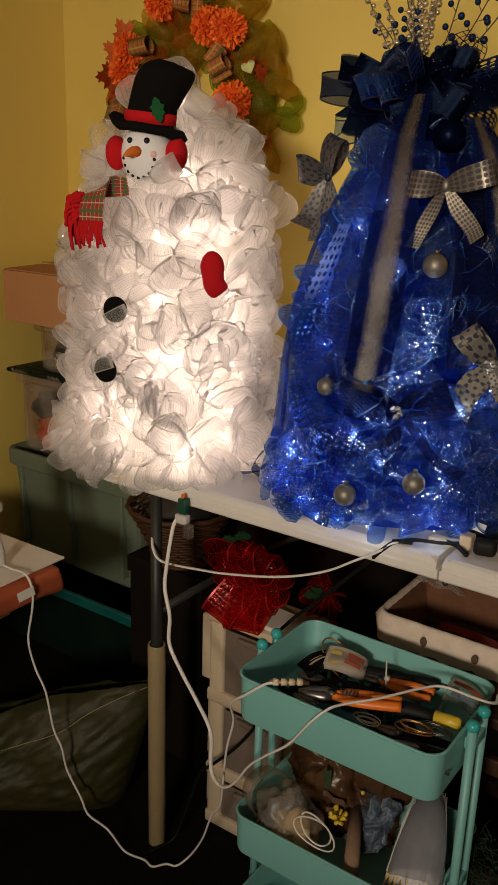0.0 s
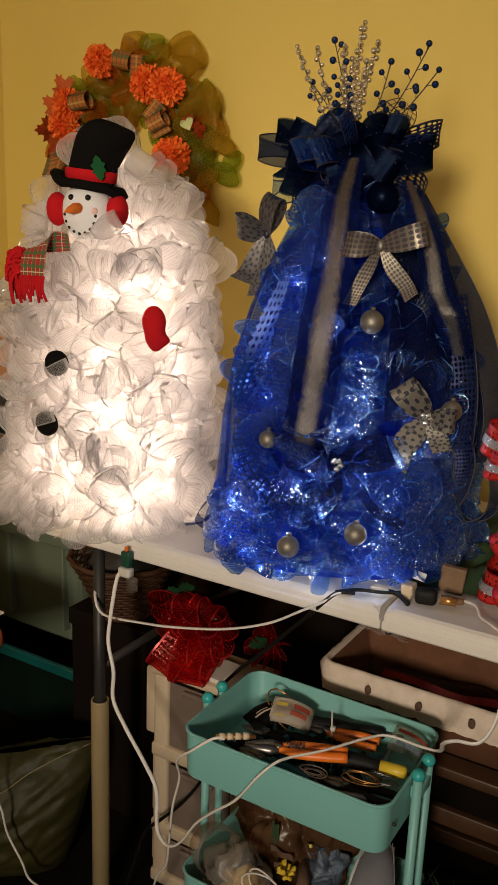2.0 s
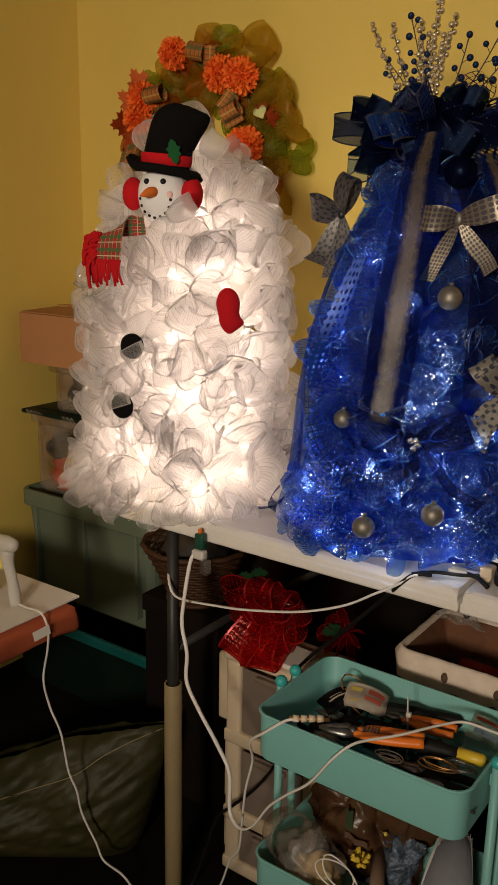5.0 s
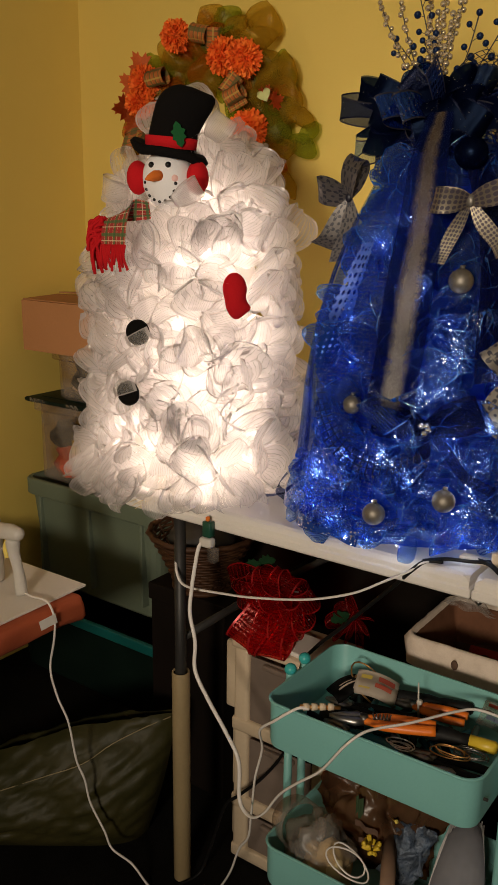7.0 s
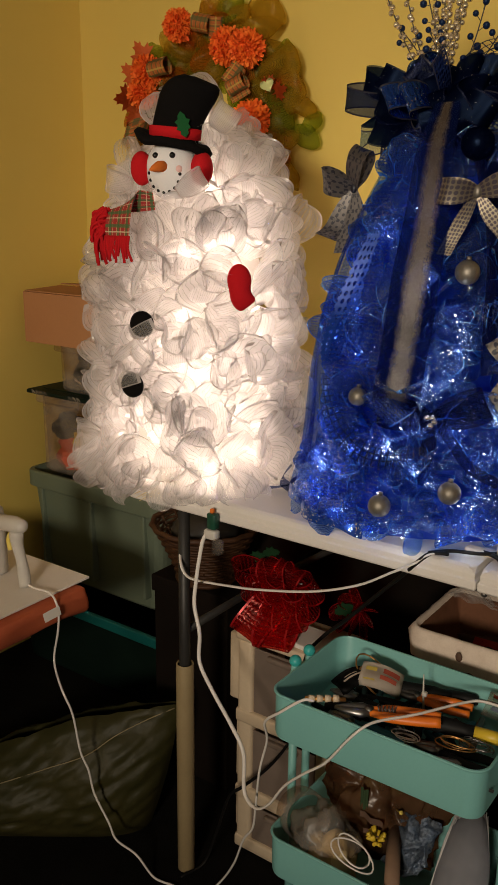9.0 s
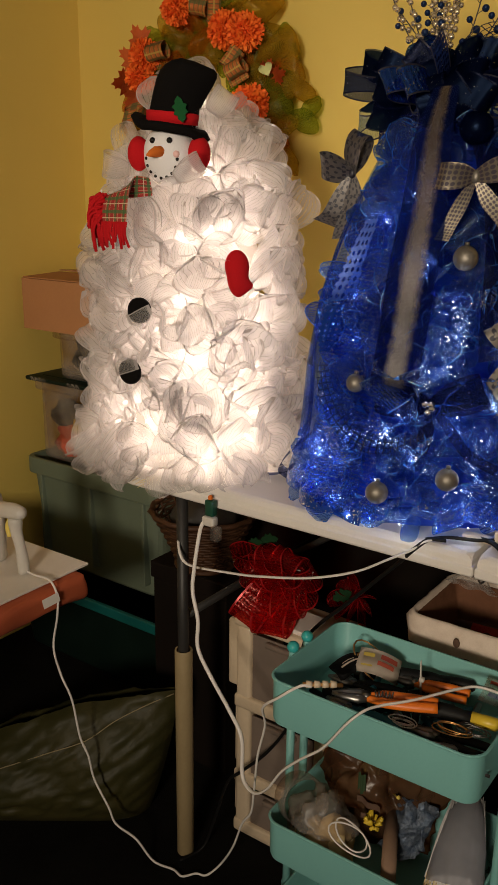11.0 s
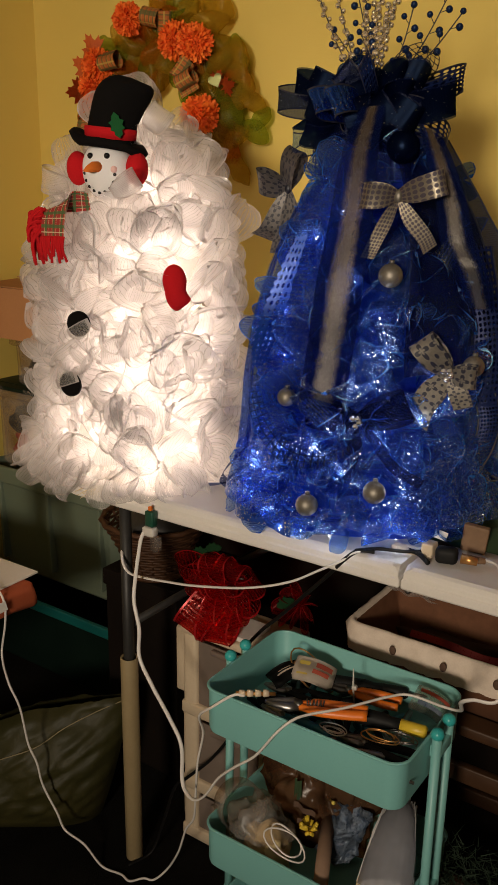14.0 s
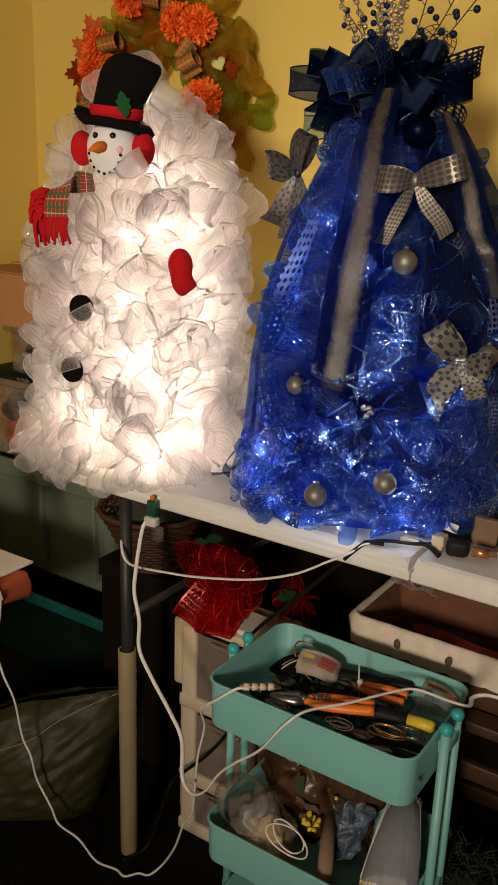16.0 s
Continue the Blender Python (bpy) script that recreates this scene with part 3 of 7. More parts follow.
def lathe(profile, seg=24, centre=(0, 0, 0), bm=None, mat=0, wobble=0.0):
    """Turned round z from (radius, height) pairs."""
    bm = bm or bmesh.new()
    c = Vector(centre)
    rings = []
    for r, z in profile:
        if r < 1e-5:
            rings.append([bm.verts.new(c + Vector((0, 0, z)))])
            continue
        rings.append([bm.verts.new(c + Vector((r * (1 + wobble * noise.noise((math.cos(a) * 2, math.sin(a) * 2, z * 9))) * math.cos(a), r * (1 + wobble * noise.noise((math.cos(a) * 2, math.sin(a) * 2, z * 9))) * math.sin(a), z))) for a in (2 * math.pi * k / seg for k in range(seg))])
    for a, b in zip(rings, rings[1:]):
        for k in range(seg):
            q = [a[k % len(a)], a[(k + 1) % len(a)], b[(k + 1) % len(b)], b[k % len(b)]]
            q = list(dict.fromkeys(q))
            if len(q) > 2:
                f = bm.faces.new(q)
                f.smooth, f.material_index = True, mat
    return bm


def ball(centre, r, sub=2, squash=(1, 1, 1), bm=None, mat=0):
    bm = bm or bmesh.new()
    made = bmesh.ops.create_icosphere(bm, subdivisions=sub, radius=r)["verts"]
    for v in made:
        v.co = Vector((v.co.x * squash[0], v.co.y * squash[1], v.co.z * squash[2])) + Vector(centre)
    for f in {f for v in made for f in v.link_faces}:
        f.smooth, f.material_index = True, mat
    return bm


def band(pts, width, across, bm=None, steps=6, mat=0, nu=4, cup=0.0, edge=None):
    """A ribbon along a curve; across: one direction, or one for every point."""
    line = spline(pts, steps)
    acr = across if isinstance(across[0], (list, tuple, Vector)) else [across] * len(pts)
    acr = spline(acr, steps)
    n = len(line) - 1
    wid = width if isinstance(width, (list, tuple)) else [width] * len(pts)
    wid = [w.x for w in spline([(w, 0, 0) for w in wid], steps)]

    def at(u, v):
        i = min(n, round(v * n))
        a = acr[i].normalized()
        t = (line[min(i + 1, n)] - line[max(i - 1, 0)]).normalized()
        nn = t.cross(a)
        return line[i] + a * (u - 0.5) * wid[i] + nn * cup * (0.25 - (u - 0.5) ** 2) * wid[i]

    return sheet(at, nu, n, [0, 0.06, 0.28, 0.5, 0.72, 0.94, 1] if edge is not None else None, None, bm, mat, edge)


def loop_ribbon(root, out, across, length, height, width, bm=None, mat=0, steps=5, edge=None):
    """One bow loop: from the root outwards and back."""
    o, a = Vector(out).normalized(), Vector(across).normalized()
    up = a.cross(o).normalized()
    r = Vector(root)
    pts = [r, r + o * length * 0.35 + up * height * 0.42, r + o * length * 0.78 + up * height * 0.5, r + o * length + up * height * 0.05, r + o * length * 0.8 - up * height * 0.42, r + o * length * 0.35 - up * height * 0.3, r]
    return band(pts, [width * 0.45, width * 0.9, width, width, width, width * 0.9, width * 0.45], a, bm, steps, mat, 4, 0.12, edge)


def petal(rng, width, length, curl, bend, tip=0.0, crush=0.0):
    """A curled piece of sheer mesh with a thin cord edge; it grows along y from the origin and opens towards z."""
    us = [0, 0.025, 0.10, 0.20, 0.30, 0.40, 0.5, 0.60, 0.70, 0.80, 0.90, 0.975, 1]
    vs = [0, 0.12, 0.24, 0.36, 0.48, 0.6, 0.71, 0.81, 0.89, 0.94, 0.972, 1]
    ph, tw = rng.uniform(0, 6), rng.uniform(-0.5, 0.5)

    def at(u, v):
        w = width * (0.35 + 0.65 * math.sin(min(1.0, v / 0.62) * math.pi / 2)) * math.sqrt(max(0.02, 1 - max(0, (v - 0.5) / 0.5) ** 2.6))
        a = (u - 0.5) * 2 * curl
        rad = w / (2 * max(curl, 0.2))
        x, z = rad * math.sin(a), rad * (1 - math.cos(a))
        b = bend * v + 1e-4
        y = length * math.sin(b) / b * v
        z += length * (1 - math.cos(b)) / b * v + 0.05 * width * math.sin(7 * u + ph) * v
        c, s = math.cos(tw * v), math.sin(tw * v)
        q = Vector((c * x - s * z, y + tip * width * (0.5 - abs(u - 0.5)), s * x + c * z))
        if crush:
            q += crush * v * noise.noise_vector(q * 55 + Vector((ph * 7, 0, 0)))
        return q

    return sheet(at, 12, 11, us, vs, edge=1)


def scroll(rng, width, length, turns):
    """A ribbon rolled into a loose scroll, its axis along x."""
    us = [0, 0.03, 0.25, 0.5, 0.75, 0.97, 1]
    vs = [j / 18 for j in range(19)]

    def at(u, v):
        a = v * turns * 2 * math.pi
        r = length * (0.28 + 0.25 * v)
        return Vector(((u - 0.5) * width * (1 + 0.25 * v) * math.sqrt(max(0.03, 1 - max(0.0, (v - 0.72) / 0.28) ** 2.4)) + 0.01 * math.sin(a), r * math.sin(a) + length * 0.3, -r * math.cos(a) + 0.3 * length))

    return sheet(at, 6, 18, us, vs, edge=1)


def aim(place, out, around, spin, lean):
    """A pose whose y axis leans away from the outward direction, whose z axis is as near outward as may be."""
    n, t = Vector(out).normalized(), Vector(around).normalized()
    t = (t - n * t.dot(n)).normalized()
    b = n.cross(t)
    d = (t * math.cos(spin) + b * math.sin(spin))
    y = (n * math.cos(lean) + d * math.sin(lean)).normalized()
    x = d.cross(n).normalized()
    z = x.cross(y)
    return Matrix.Translation(place) @ Matrix((x, y, z)).transposed().to_4x4()


def joined(name, meshes, poses, picks, parent, mats, kind="stuff"):
    """Many pieces in one mesh, each at its pose."""
    verts, faces, slots, uvs, base = [], [], [], [], 0
    off = Matrix.Translation(-origin(parent))
    cache = {}
    for m, k in zip(poses, picks):
        if k not in cache:
            me = meshes[k]
            cache[k] = ([v.co.copy() for v in me.vertices], [tuple(p.vertices) for p in me.polygons], [p.material_index for p in me.polygons], [tuple(d.uv) for d in me.uv_layers[0].data])
        co, po, sl, uv = cache[k]
        mm = off @ m
        verts += [tuple(mm @ c) for c in co]
        faces += [tuple(i + base for i in p) for p in po]
        slots += sl
        uvs += uv
        base += len(co)
    me = bpy.data.meshes.new(name)
    me.from_pydata(verts, [], faces)
    me.polygons.foreach_set("material_index", slots)
    me.polygons.foreach_set("use_smooth", [True] * len(faces))
    layer = me.uv_layers.new(name="UVMap")
    layer.data.foreach_set("uv", [c for p in uvs for c in p])
    for m in mats:
        me.materials.append(m)
    ob = link(name, me, parent)
    return tagged(ob, kind=kind)


# ---- the room ----
X0, X1, Y0, Y1, H = -2.41, 3.4, -5.0, 2.37, 2.46


def slab(name, lo, hi, mat, label):
    return whole(name, box(lo, hi), M[mat], label, name.split("_")[0], kind="structure")


slab("floor", (X0 - 0.1, Y0 - 0.1, -0.08), (X1 + 0.1, Y1 + 0.1, 0.0), "carpet", "carpeted floor with the deep shade under the tables put into its colour")
slab("wall_north", (X0 - 0.1, Y1, 0), (X1 + 0.1, Y1 + 0.1, H), "wall", "plain warm yellow painted wall behind the wreath")
slab("wall_west", (X0 - 0.1, Y0, 0), (X0, Y1, H), "wall", "plain warm yellow painted side wall beside the storage bins")
slab("wall_east", (X1, Y0, 0), (X1 + 0.1, Y1, H), "far_wall", "plain yellow painted wall")
slab("wall_south", (X0 - 0.1, Y0 - 0.1, 0), (X1 + 0.1, Y0, H), "far_wall", "plain yellow painted wall")
slab("ceiling", (X0 - 0.1, Y0 - 0.1, H), (X1 + 0.1, Y1 + 0.1, H + 0.08), "ceiling", "plain off-white painted ceiling")

# ---- folding table on pipe risers ----
TOP, FRONT, BACK, LEFT, SEAM, RIGHT = 1.012, 1.40, 2.16, -1.34, -0.485, 0.32


def half_top(x0, x1, round_left, round_right):
    """One half of the moulded top, with a stepped rim and rounded outer corners."""
    bm = bmesh.new()
    rc = 0.05

    def outline(inset):
        pts = []
        for cx, cy, rounded, a0 in ((x1, FRONT, round_right, -90), (x1, BACK, round_right, 0), (x0, BACK, round_left, 90), (x0, FRONT, round_left, 180)):
            r = rc if rounded else 0.004
            sx, sy = (-1 if cx == x1 else 1), (1 if cy == FRONT else -1)
            px, py = cx + sx * r, cy + sy * r
            for k in range(5):
                a = radians(a0 + k * 22.5)
                pts.append((px + (r - inset) * math.cos(a), py + (r - inset) * math.sin(a)))
        return pts

    rings = []
    for inset, z in ((0.030, TOP - 0.042), (0.004, TOP - 0.042), (0.0, TOP - 0.038), (0.0, TOP - 0.024), (0.004, TOP - 0.021), (0.004, TOP - 0.012), (0.010, TOP - 0.004), (0.018, TOP)):
        rings.append([bm.verts.new((x, y, z)) for x, y in outline(inset)])
    n = len(rings[0])
    for a, b in zip(rings, rings[1:]):
        for k in range(n):
            bm.faces.new((a[k], a[(k + 1) % n], b[(k + 1) % n], b[k]))
    bm.faces.new(rings[-1])
    bm.faces.new(rings[0][::-1])
    bmesh.ops.recalc_face_normals(bm, faces=bm.faces)
    return bm


table = thing("folding_table", ((LEFT + RIGHT) / 2, (FRONT + BACK) / 2, 0), "white plastic folding table raised on cream pipe risers", "table")
top_a = part("tabletop", half_top(LEFT, SEAM - 0.001, True, False), M["table"], table, "white moulded plastic tabletop half", False)
top_b = part("tabletop", half_top(SEAM + 0.001, RIGHT, False, True), M["table"], table, "white moulded plastic tabletop half", False)
for top in (top_a, top_b):
    top.modifiers.new("soft", "BEVEL").width = 0.0015
part("hinge_bolt", ball((SEAM + 0.012, FRONT + 0.012, TOP - 0.046), 0.006), M["steel"], table)
LEGX, LEGY = -1.175, 1.44
for y in (LEGY, BACK - 0.06):
    part("leg", tube([(LEGX, y, 0.30), (LEGX, y, TOP - 0.04)], 0.0135, 14), M["leg"], table, "dark grey steel leg")
    riser = bmesh.new()
    lathe([(0.0165, 0.575), (0.0205, 0.577), (0.0215, 0.574), (0.0215, 0.003), (0.020, 0.0), (0.0165, 0.0)], 20, (LEGX, y, 0), riser)
    part("riser_pipe", riser, M["pvc"], table, "cream plastic pipe over the leg end")
part("leg_crossbar", tube([(LEGX, LEGY, 0.66), (LEGX, BACK - 0.06, 0.66)], 0.010, 10), M["leg"], table)
part("folding_brace", tube([(LEGX, 1.80, 0.66), (LEGX + 0.42, 1.80, TOP - 0.05)], 0.009, 10), M["leg"], table, "dark diagonal folding brace")
for y in (LEGY, BACK - 0.06):
    part("leg", tube([(RIGHT - 0.1, y, 0.0), (RIGHT - 0.1, y, TOP - 0.04)], 0.0135, 14), M["leg"], table, "dark grey steel leg")
clip = bmesh.new()
box((-0.535, FRONT + 0.062, TOP + 0.001), (-0.455, FRONT + 0.085, TOP + 0.010), 0.003, 2, clip)
box((-0.475, FRONT + 0.060, TOP + 0.008), (-0.452, FRONT + 0.088, TOP + 0.030), 0.004, 2, clip)
whole("plastic_hook_clip", clip, M["ivory"], "small ivory plastic hook clip on the table edge", "clip")

# ---- white mesh snowman with warm string lights ----
SX, SY, SZ = -1.288, 1.636, TOP
SNOW = [(0.0, 0.234), (0.06, 0.226), (0.14, 0.204), (0.2, 0.196), (0.34, 0.192), (0.46, 0.184), (0.56, 0.166), (0.66, 0.130), (0.73, 0.090), (0.765, 0.062), (0.79, 0.038), (0.805, 0.02)]
BX, BY = -0.722, 1.690
BLUE = [(0.0, 0.306), (0.05, 0.298), (0.12, 0.272), (0.2, 0.260), (0.28, 0.252), (0.40, 0.228), (0.50, 0.195), (0.58, 0.160), (0.66, 0.120), (0.72, 0.085)]


def radius_at(profile, z):
    for (za, ra), (zb, rb) in zip(profile, profile[1:]):
        if z <= zb:
            return ra + (rb - ra) * (z - za) / (zb - za)
    return profile[-1][1]


def lump(profile, angle, press=0.36):
    """The blue tree is pressed flatter on the side towards the snowman, which leans over to it."""
    if profile is SNOW:
        return 1 + 0.09 * max(0.0, math.cos(radians(angle + 5))) ** 2
    return 1 - press * max(0.0, math.cos(radians(angle + 165))) ** 3


def on_form(cx, cy, profile, angle, z, add=0.0):
    """A point of the tree's form at an angle in degrees and a height over its base, and the direction outwards there."""
    r = radius_at(profile, z) * lump(profile, angle) + add
    slope = (radius_at(profile, z + 0.02) - radius_at(profile, z - 0.02)) / 0.04
    a = radians(angle)
    return Vector((cx + r * math.cos(a), cy + r * math.sin(a), SZ + z)), Vector((math.cos(a), math.sin(a), -slope)).normalized()


def pull(p, d):
    """The point p drawn d metres out towards the open side of the room."""
    return Vector(p) + (Vector((0.02, 0.08, 1.635)) - Vector(p)).normalized() * d


def spread(profile, count, rng, z_lo, z_hi):
    """Places scattered evenly over a form: angle and height."""
    weights, zs = [], [z_lo + (z_hi - z_lo) * (k + 0.5) / 60 for k in range(60)]
    total = 0
    for z in zs:
        total += radius_at(profile, z) + 0.02
        weights.append(total)
    out = []
    for k in range(count):
        w = (k + 0.5) / count * total
        j = next(i for i, x in enumerate(weights) if x >= w)
        out.append(((k * 137.508 + rng.uniform(-9, 9)) % 360, zs[j] + rng.uniform(-0.5, 0.5) * (z_hi - z_lo) / 60))
    return out


def cover(parent, piece, cx, cy, profile, count, meshes, mats, rng, z_lo, z_hi, face, lean, size, add=0.0, limit=300, spare=(), leave=None):
    """Covers a form with curled pieces; those on the side towards the room are single parts, the rest one mesh."""
    near, far = [], []
    for ang, z in spread(profile, count, rng, z_lo, z_hi):
        place, out = on_form(cx, cy, profile, ang, z, add + rng.uniform(-0.012, 0.006))
        if leave and leave(ang, z):
            continue
        if any((place - Vector(c)).length < r for c, r in spare):
            continue
        spin = rng.choice((90, 90, 270, 20, 160, 60, 120, 300)) + rng.uniform(-35, 35)
        m = aim(place, out, (-math.sin(radians(ang)), math.cos(radians(ang)), 0), radians(spin), radians(rng.uniform(*lean)))
        s = rng.uniform(*size)
        m = m @ Matrix.Diagonal((s * rng.uniform(0.9, 1.15), s, s * rng.uniform(0.8, 1.1), 1))
        off = abs((ang - face + 180) % 360 - 180)
        (near if off < 95 else far).append((off, m, rng.randrange(len(meshes))))
    near.sort(key=lambda q: q[0])
    for _, m, k in near[:limit]:
        placed(piece, meshes[k], m, parent)
    rest = near[limit:] + far
    joined(piece + "_filling", meshes, [m for _, m, _ in rest], [k for _, _, k in rest], parent, mats)


rng = random.Random(5)
snowman = thing("snowman_tree", (SX, SY, SZ), "glowing white ruffled mesh snowman lit from inside on the table", "snowman decoration")
part("inner_cage", lathe([(r * 0.74, SZ + z) for z, r in SNOW] + [(0, SZ + 0.82)], 32, (SX, SY, 0), wobble=0.08), M["snow_core"], snowman, "white inner mesh")
white = [M["snow"], M["snow_edge"]]
snow_petals = [to_mesh("petal", petal(rng, rng.uniform(0.11, 0.15), rng.uniform(0.08, 0.11), rng.uniform(0.9, 1.9), rng.uniform(0.25, 0.9), 0.0, 0.0012), white) for _ in range(9)]
snow_petals += [to_mesh("petal", scroll(rng, rng.uniform(0.05, 0.07), rng.uniform(0.05, 0.065), rng.uniform(0.6, 0.95)), white) for _ in range(2)]
SPARE = (((-1.292, 1.50, 1.69), 0.115), ((-1.235, 1.465, 1.635), 0.075), ((-1.28, 1.50, 1.80), 0.10), ((-1.32, 1.42, 1.580), 0.078), ((-1.39, 1.45, 1.565), 0.06), ((-1.25, 1.41, 1.375), 0.050), ((-1.26, 1.40, 1.235), 0.050), ((-1.10, 1.53, 1.435), 0.060))
cover(snowman, "petal", SX, SY, SNOW, 600, snow_petals, white, rng, 0.022, 0.775, -48, (58, 86), (0.95, 1.30), -0.026, 300, SPARE, lambda ang, z: 40 < ang < 150 and int(ang * 7) % 5 > 0)



def ruffle(ang, z, add, spin, lean, size):
    """One more petal of the snowman, set by hand."""
    place, out = on_form(SX, SY, SNOW, ang, z, add)
    m = aim(place, out, (-math.sin(radians(ang)), math.cos(radians(ang)), 0), radians(spin), radians(lean))
    placed("petal", rng.choice(snow_petals[:9]), m @ Matrix.Scale(size, 4), snowman)


for k in range(5):
    ruffle(-79 + 11.0 * k, 0.515 + 0.02 * (k % 2), 0.004 * (k % 3), 90 + 25 * math.sin(k * 2.2), 52 + 12 * (k % 3), 0.85)
for ang, z, add, spin, lean, size in ((-36, 0.565, 0.0, 60, 40, 0.8), (-33, 0.64, 0.0, 100, 55, 0.9), (-38, 0.69, 0.0, 100, 50, 0.9), (-28, 0.72, -0.01, 80, 45, 0.75), (-46, 0.745, 0.01, 95, 62, 0.9), (-20, 0.66, 0.0, 70, 50, 0.8), (-142, 0.62, -0.02, 120, 40, 0.75)):
    ruffle(ang, z, add, spin, lean, size)
for k in range(13):
    ruffle(-200 + 9 * k, 0.012 + 0.012 * (k % 2), -0.03, 270 + 20 * math.sin(k * 1.9), 66 + 8 * (k % 3), 0.9)
for k in range(22):
    ruffle(-172 + 7.0 * k, 0.034 + 0.012 * (k % 3), 0.012 + 0.014 * (k > 14), 270 + 24 * math.sin(k * 1.7), 68 + 8 * (k % 3), 0.85)
for k in range(11):
    ruffle(-94 + 8.5 * k, 0.050 + 0.012 * (k % 2), -0.012, 270 + 30 * math.sin(k * 2.3), 60 + 8 * (k % 3), 0.85)

WARM = (1.0, 0.825, 0.70)
bulb_mesh = to_mesh("bulb", lathe([(0, -0.010), (0.0028, -0.008), (0.0032, 0.0), (0.0024, 0.006), (0, 0.011)], 8), M["glow_warm"])
SNOW_BULBS = [(-35, 0.30), (-28, 0.26), (-88, 0.10), (-62, 0.085), (-52, 0.035), (-44, 0.04), (-95, 0.02), (-40, 0.52), (-22, 0.53), (-65, 0.37), (-30, 0.17), (-38, 0.64), (-75, 0.20), (-10, 0.12), (-5, 0.38), (-55, 0.24), (-110, 0.30), (-125, 0.12), (-100, 0.48), (-60, 0.50), (-70, 0.66), (-30, 0.78), (15, 0.25), (10, 0.52), (90, 0.3), (150, 0.15), (170, 0.5), (-132, 0.40), (-122, 0.21), (-142, 0.06), (-106, 0.14), (-2, 0.22), (-14, 0.45), (-8, 0.60), (-18, 0.07), (0, 0.32), (32, 0.40), (42, 0.16), (28, 0.62), (60, 0.52), (75, 0.14), (110, 0.50), (50, 0.28), (-48, 0.14), (-84, 0.30)]
for ang, z in SNOW_BULBS:
    place, out = on_form(SX, SY, SNOW, ang, z, -0.034)
    placed("bulb", bulb_mesh, aim(place, out, (0, 0, 1), rng.uniform(0, 6), 0.6), snowman)
    bulb_lamp("warm_bulb_light", place, 0.150, WARM, 0.026)

# buttons, mitten
for ang, z, tilt in ((-76.5, 0.362, 28), (-81.5, 0.232, 200)):
    place, out = on_form(SX, SY, SNOW, ang, z, 0.084)
    m = aim(place, out, (1, 0, 0), radians(90), radians(88))
    disc = lathe([(0, 0.004), (0.022, 0.004), (0.0265, 0.002), (0.0265, -0.004), (0.022, -0.006), (0, -0.006)], 24)
    b = placed("button", to_mesh("button", disc, M["felt_black"]), m, snowman, "round black felt coal button")
    side, up = Vector((math.cos(radians(ang + 90)), math.sin(radians(ang + 90)), 0)), Vector((0, 0, 1))
    along = (side * math.cos(radians(tilt)) + up * math.sin(radians(tilt))) * (1 if tilt > 0 else -1)
    down = (side * math.sin(radians(tilt)) - up * math.cos(radians(tilt))) * (1 if tilt > 0 else -1)
    veil = sheet(lambda u, v: place + out * (0.007 + 0.004 * math.sin(3 * u)) + along * (0.060 * (u - 0.5)) - down * (-0.001 + 0.034 * (1 - v)) * -1 * (1 - 0.5 * (2 * u - 1) ** 2), 8, 6, None, [0, 0.25, 0.5, 0.75, 0.93, 1.0], edge=1)
    part("veil", veil, [M["veil"], M["snow_edge"]], snowman, "thin veil of sheer mesh over the button")


def mitten():
    bm = ball((0, 0, 0), 1.0, 4)
    for v in bm.verts:
        x, y, z = v.co
        wide = 0.0255 + 0.004 * z - 0.003 * math.exp(-((z + 0.1) / 0.35) ** 2)
        side = math.exp(-((z + 0.62) / 0.26) ** 2) * max(0.0, x) ** 1.5
        v.co = Vector((wide * x + 0.017 * side, 0.017 * y, 0.0475 * z))
    return bm


place, out = on_form(SX, SY, SNOW, -29, 0.425, 0.018)
part("mitten", turn(mitten(), Matrix.Translation(pull((-1.118, 1.56, 1.441), 0.098)) @ pose(0, 0, 0, 0, -4, 42)), M["felt_red"], snowman, "small stuffed red fleece mitten")

# plush head in a top hat
HX, HY, HZ = -1.232, 1.478, 1.682
HEAD = pose(HX, HY, HZ, 0, 0, 20)


def skull(x, z, lift=0.0):
    """A point on the front of the face, in the head's own axes."""
    q = max(0.0, 1 - (x / 0.054) ** 2 - (z / 0.061) ** 2)
    return Vector((x, -0.047 * math.sqrt(q) - lift, z))


head = part("plush_head", turn(ball((0, 0, 0), 1, 4, (0.054, 0.047, 0.061)), HEAD), M["fleece"], snowman, "stuffed white fleece snowman head in a top hat")
for x in (-0.021, 0.016):
    part("eye", turn(ball(skull(x, 0.026), 0.0064, 2), HEAD), M["bead_black"], head)
for x, z in ((-0.037, -0.008), (-0.035, -0.022), (-0.029, -0.034), (-0.019, -0.042), (-0.007, -0.046), (0.006, -0.044), (0.018, -0.037), (0.027, -0.025), (0.031, -0.010)):
    part("mouth_bead", turn(ball(skull(x, z), 0.0036, 2), HEAD), M["bead_black"], head)
part("blush", turn(ball(skull(0.026, 0.0) + Vector((0, 0.005, 0)), 0.009, 2, (1.1, 0.7, 1)), HEAD), M["blush"], head, "pink blushed cheek")
nose = skull(-0.004, 0.004)
part("carrot_nose", turn(tube([nose + Vector((0.003, 0.012, 0.001)), nose + Vector((-0.003, -0.010, 0)), nose + Vector((-0.008, -0.022, -0.004)), nose + Vector((-0.013, -0.034, -0.008))], [0.0115, 0.0105, 0.0075, 0.002], 12), HEAD), M["carrot"], head, "orange felt carrot nose")
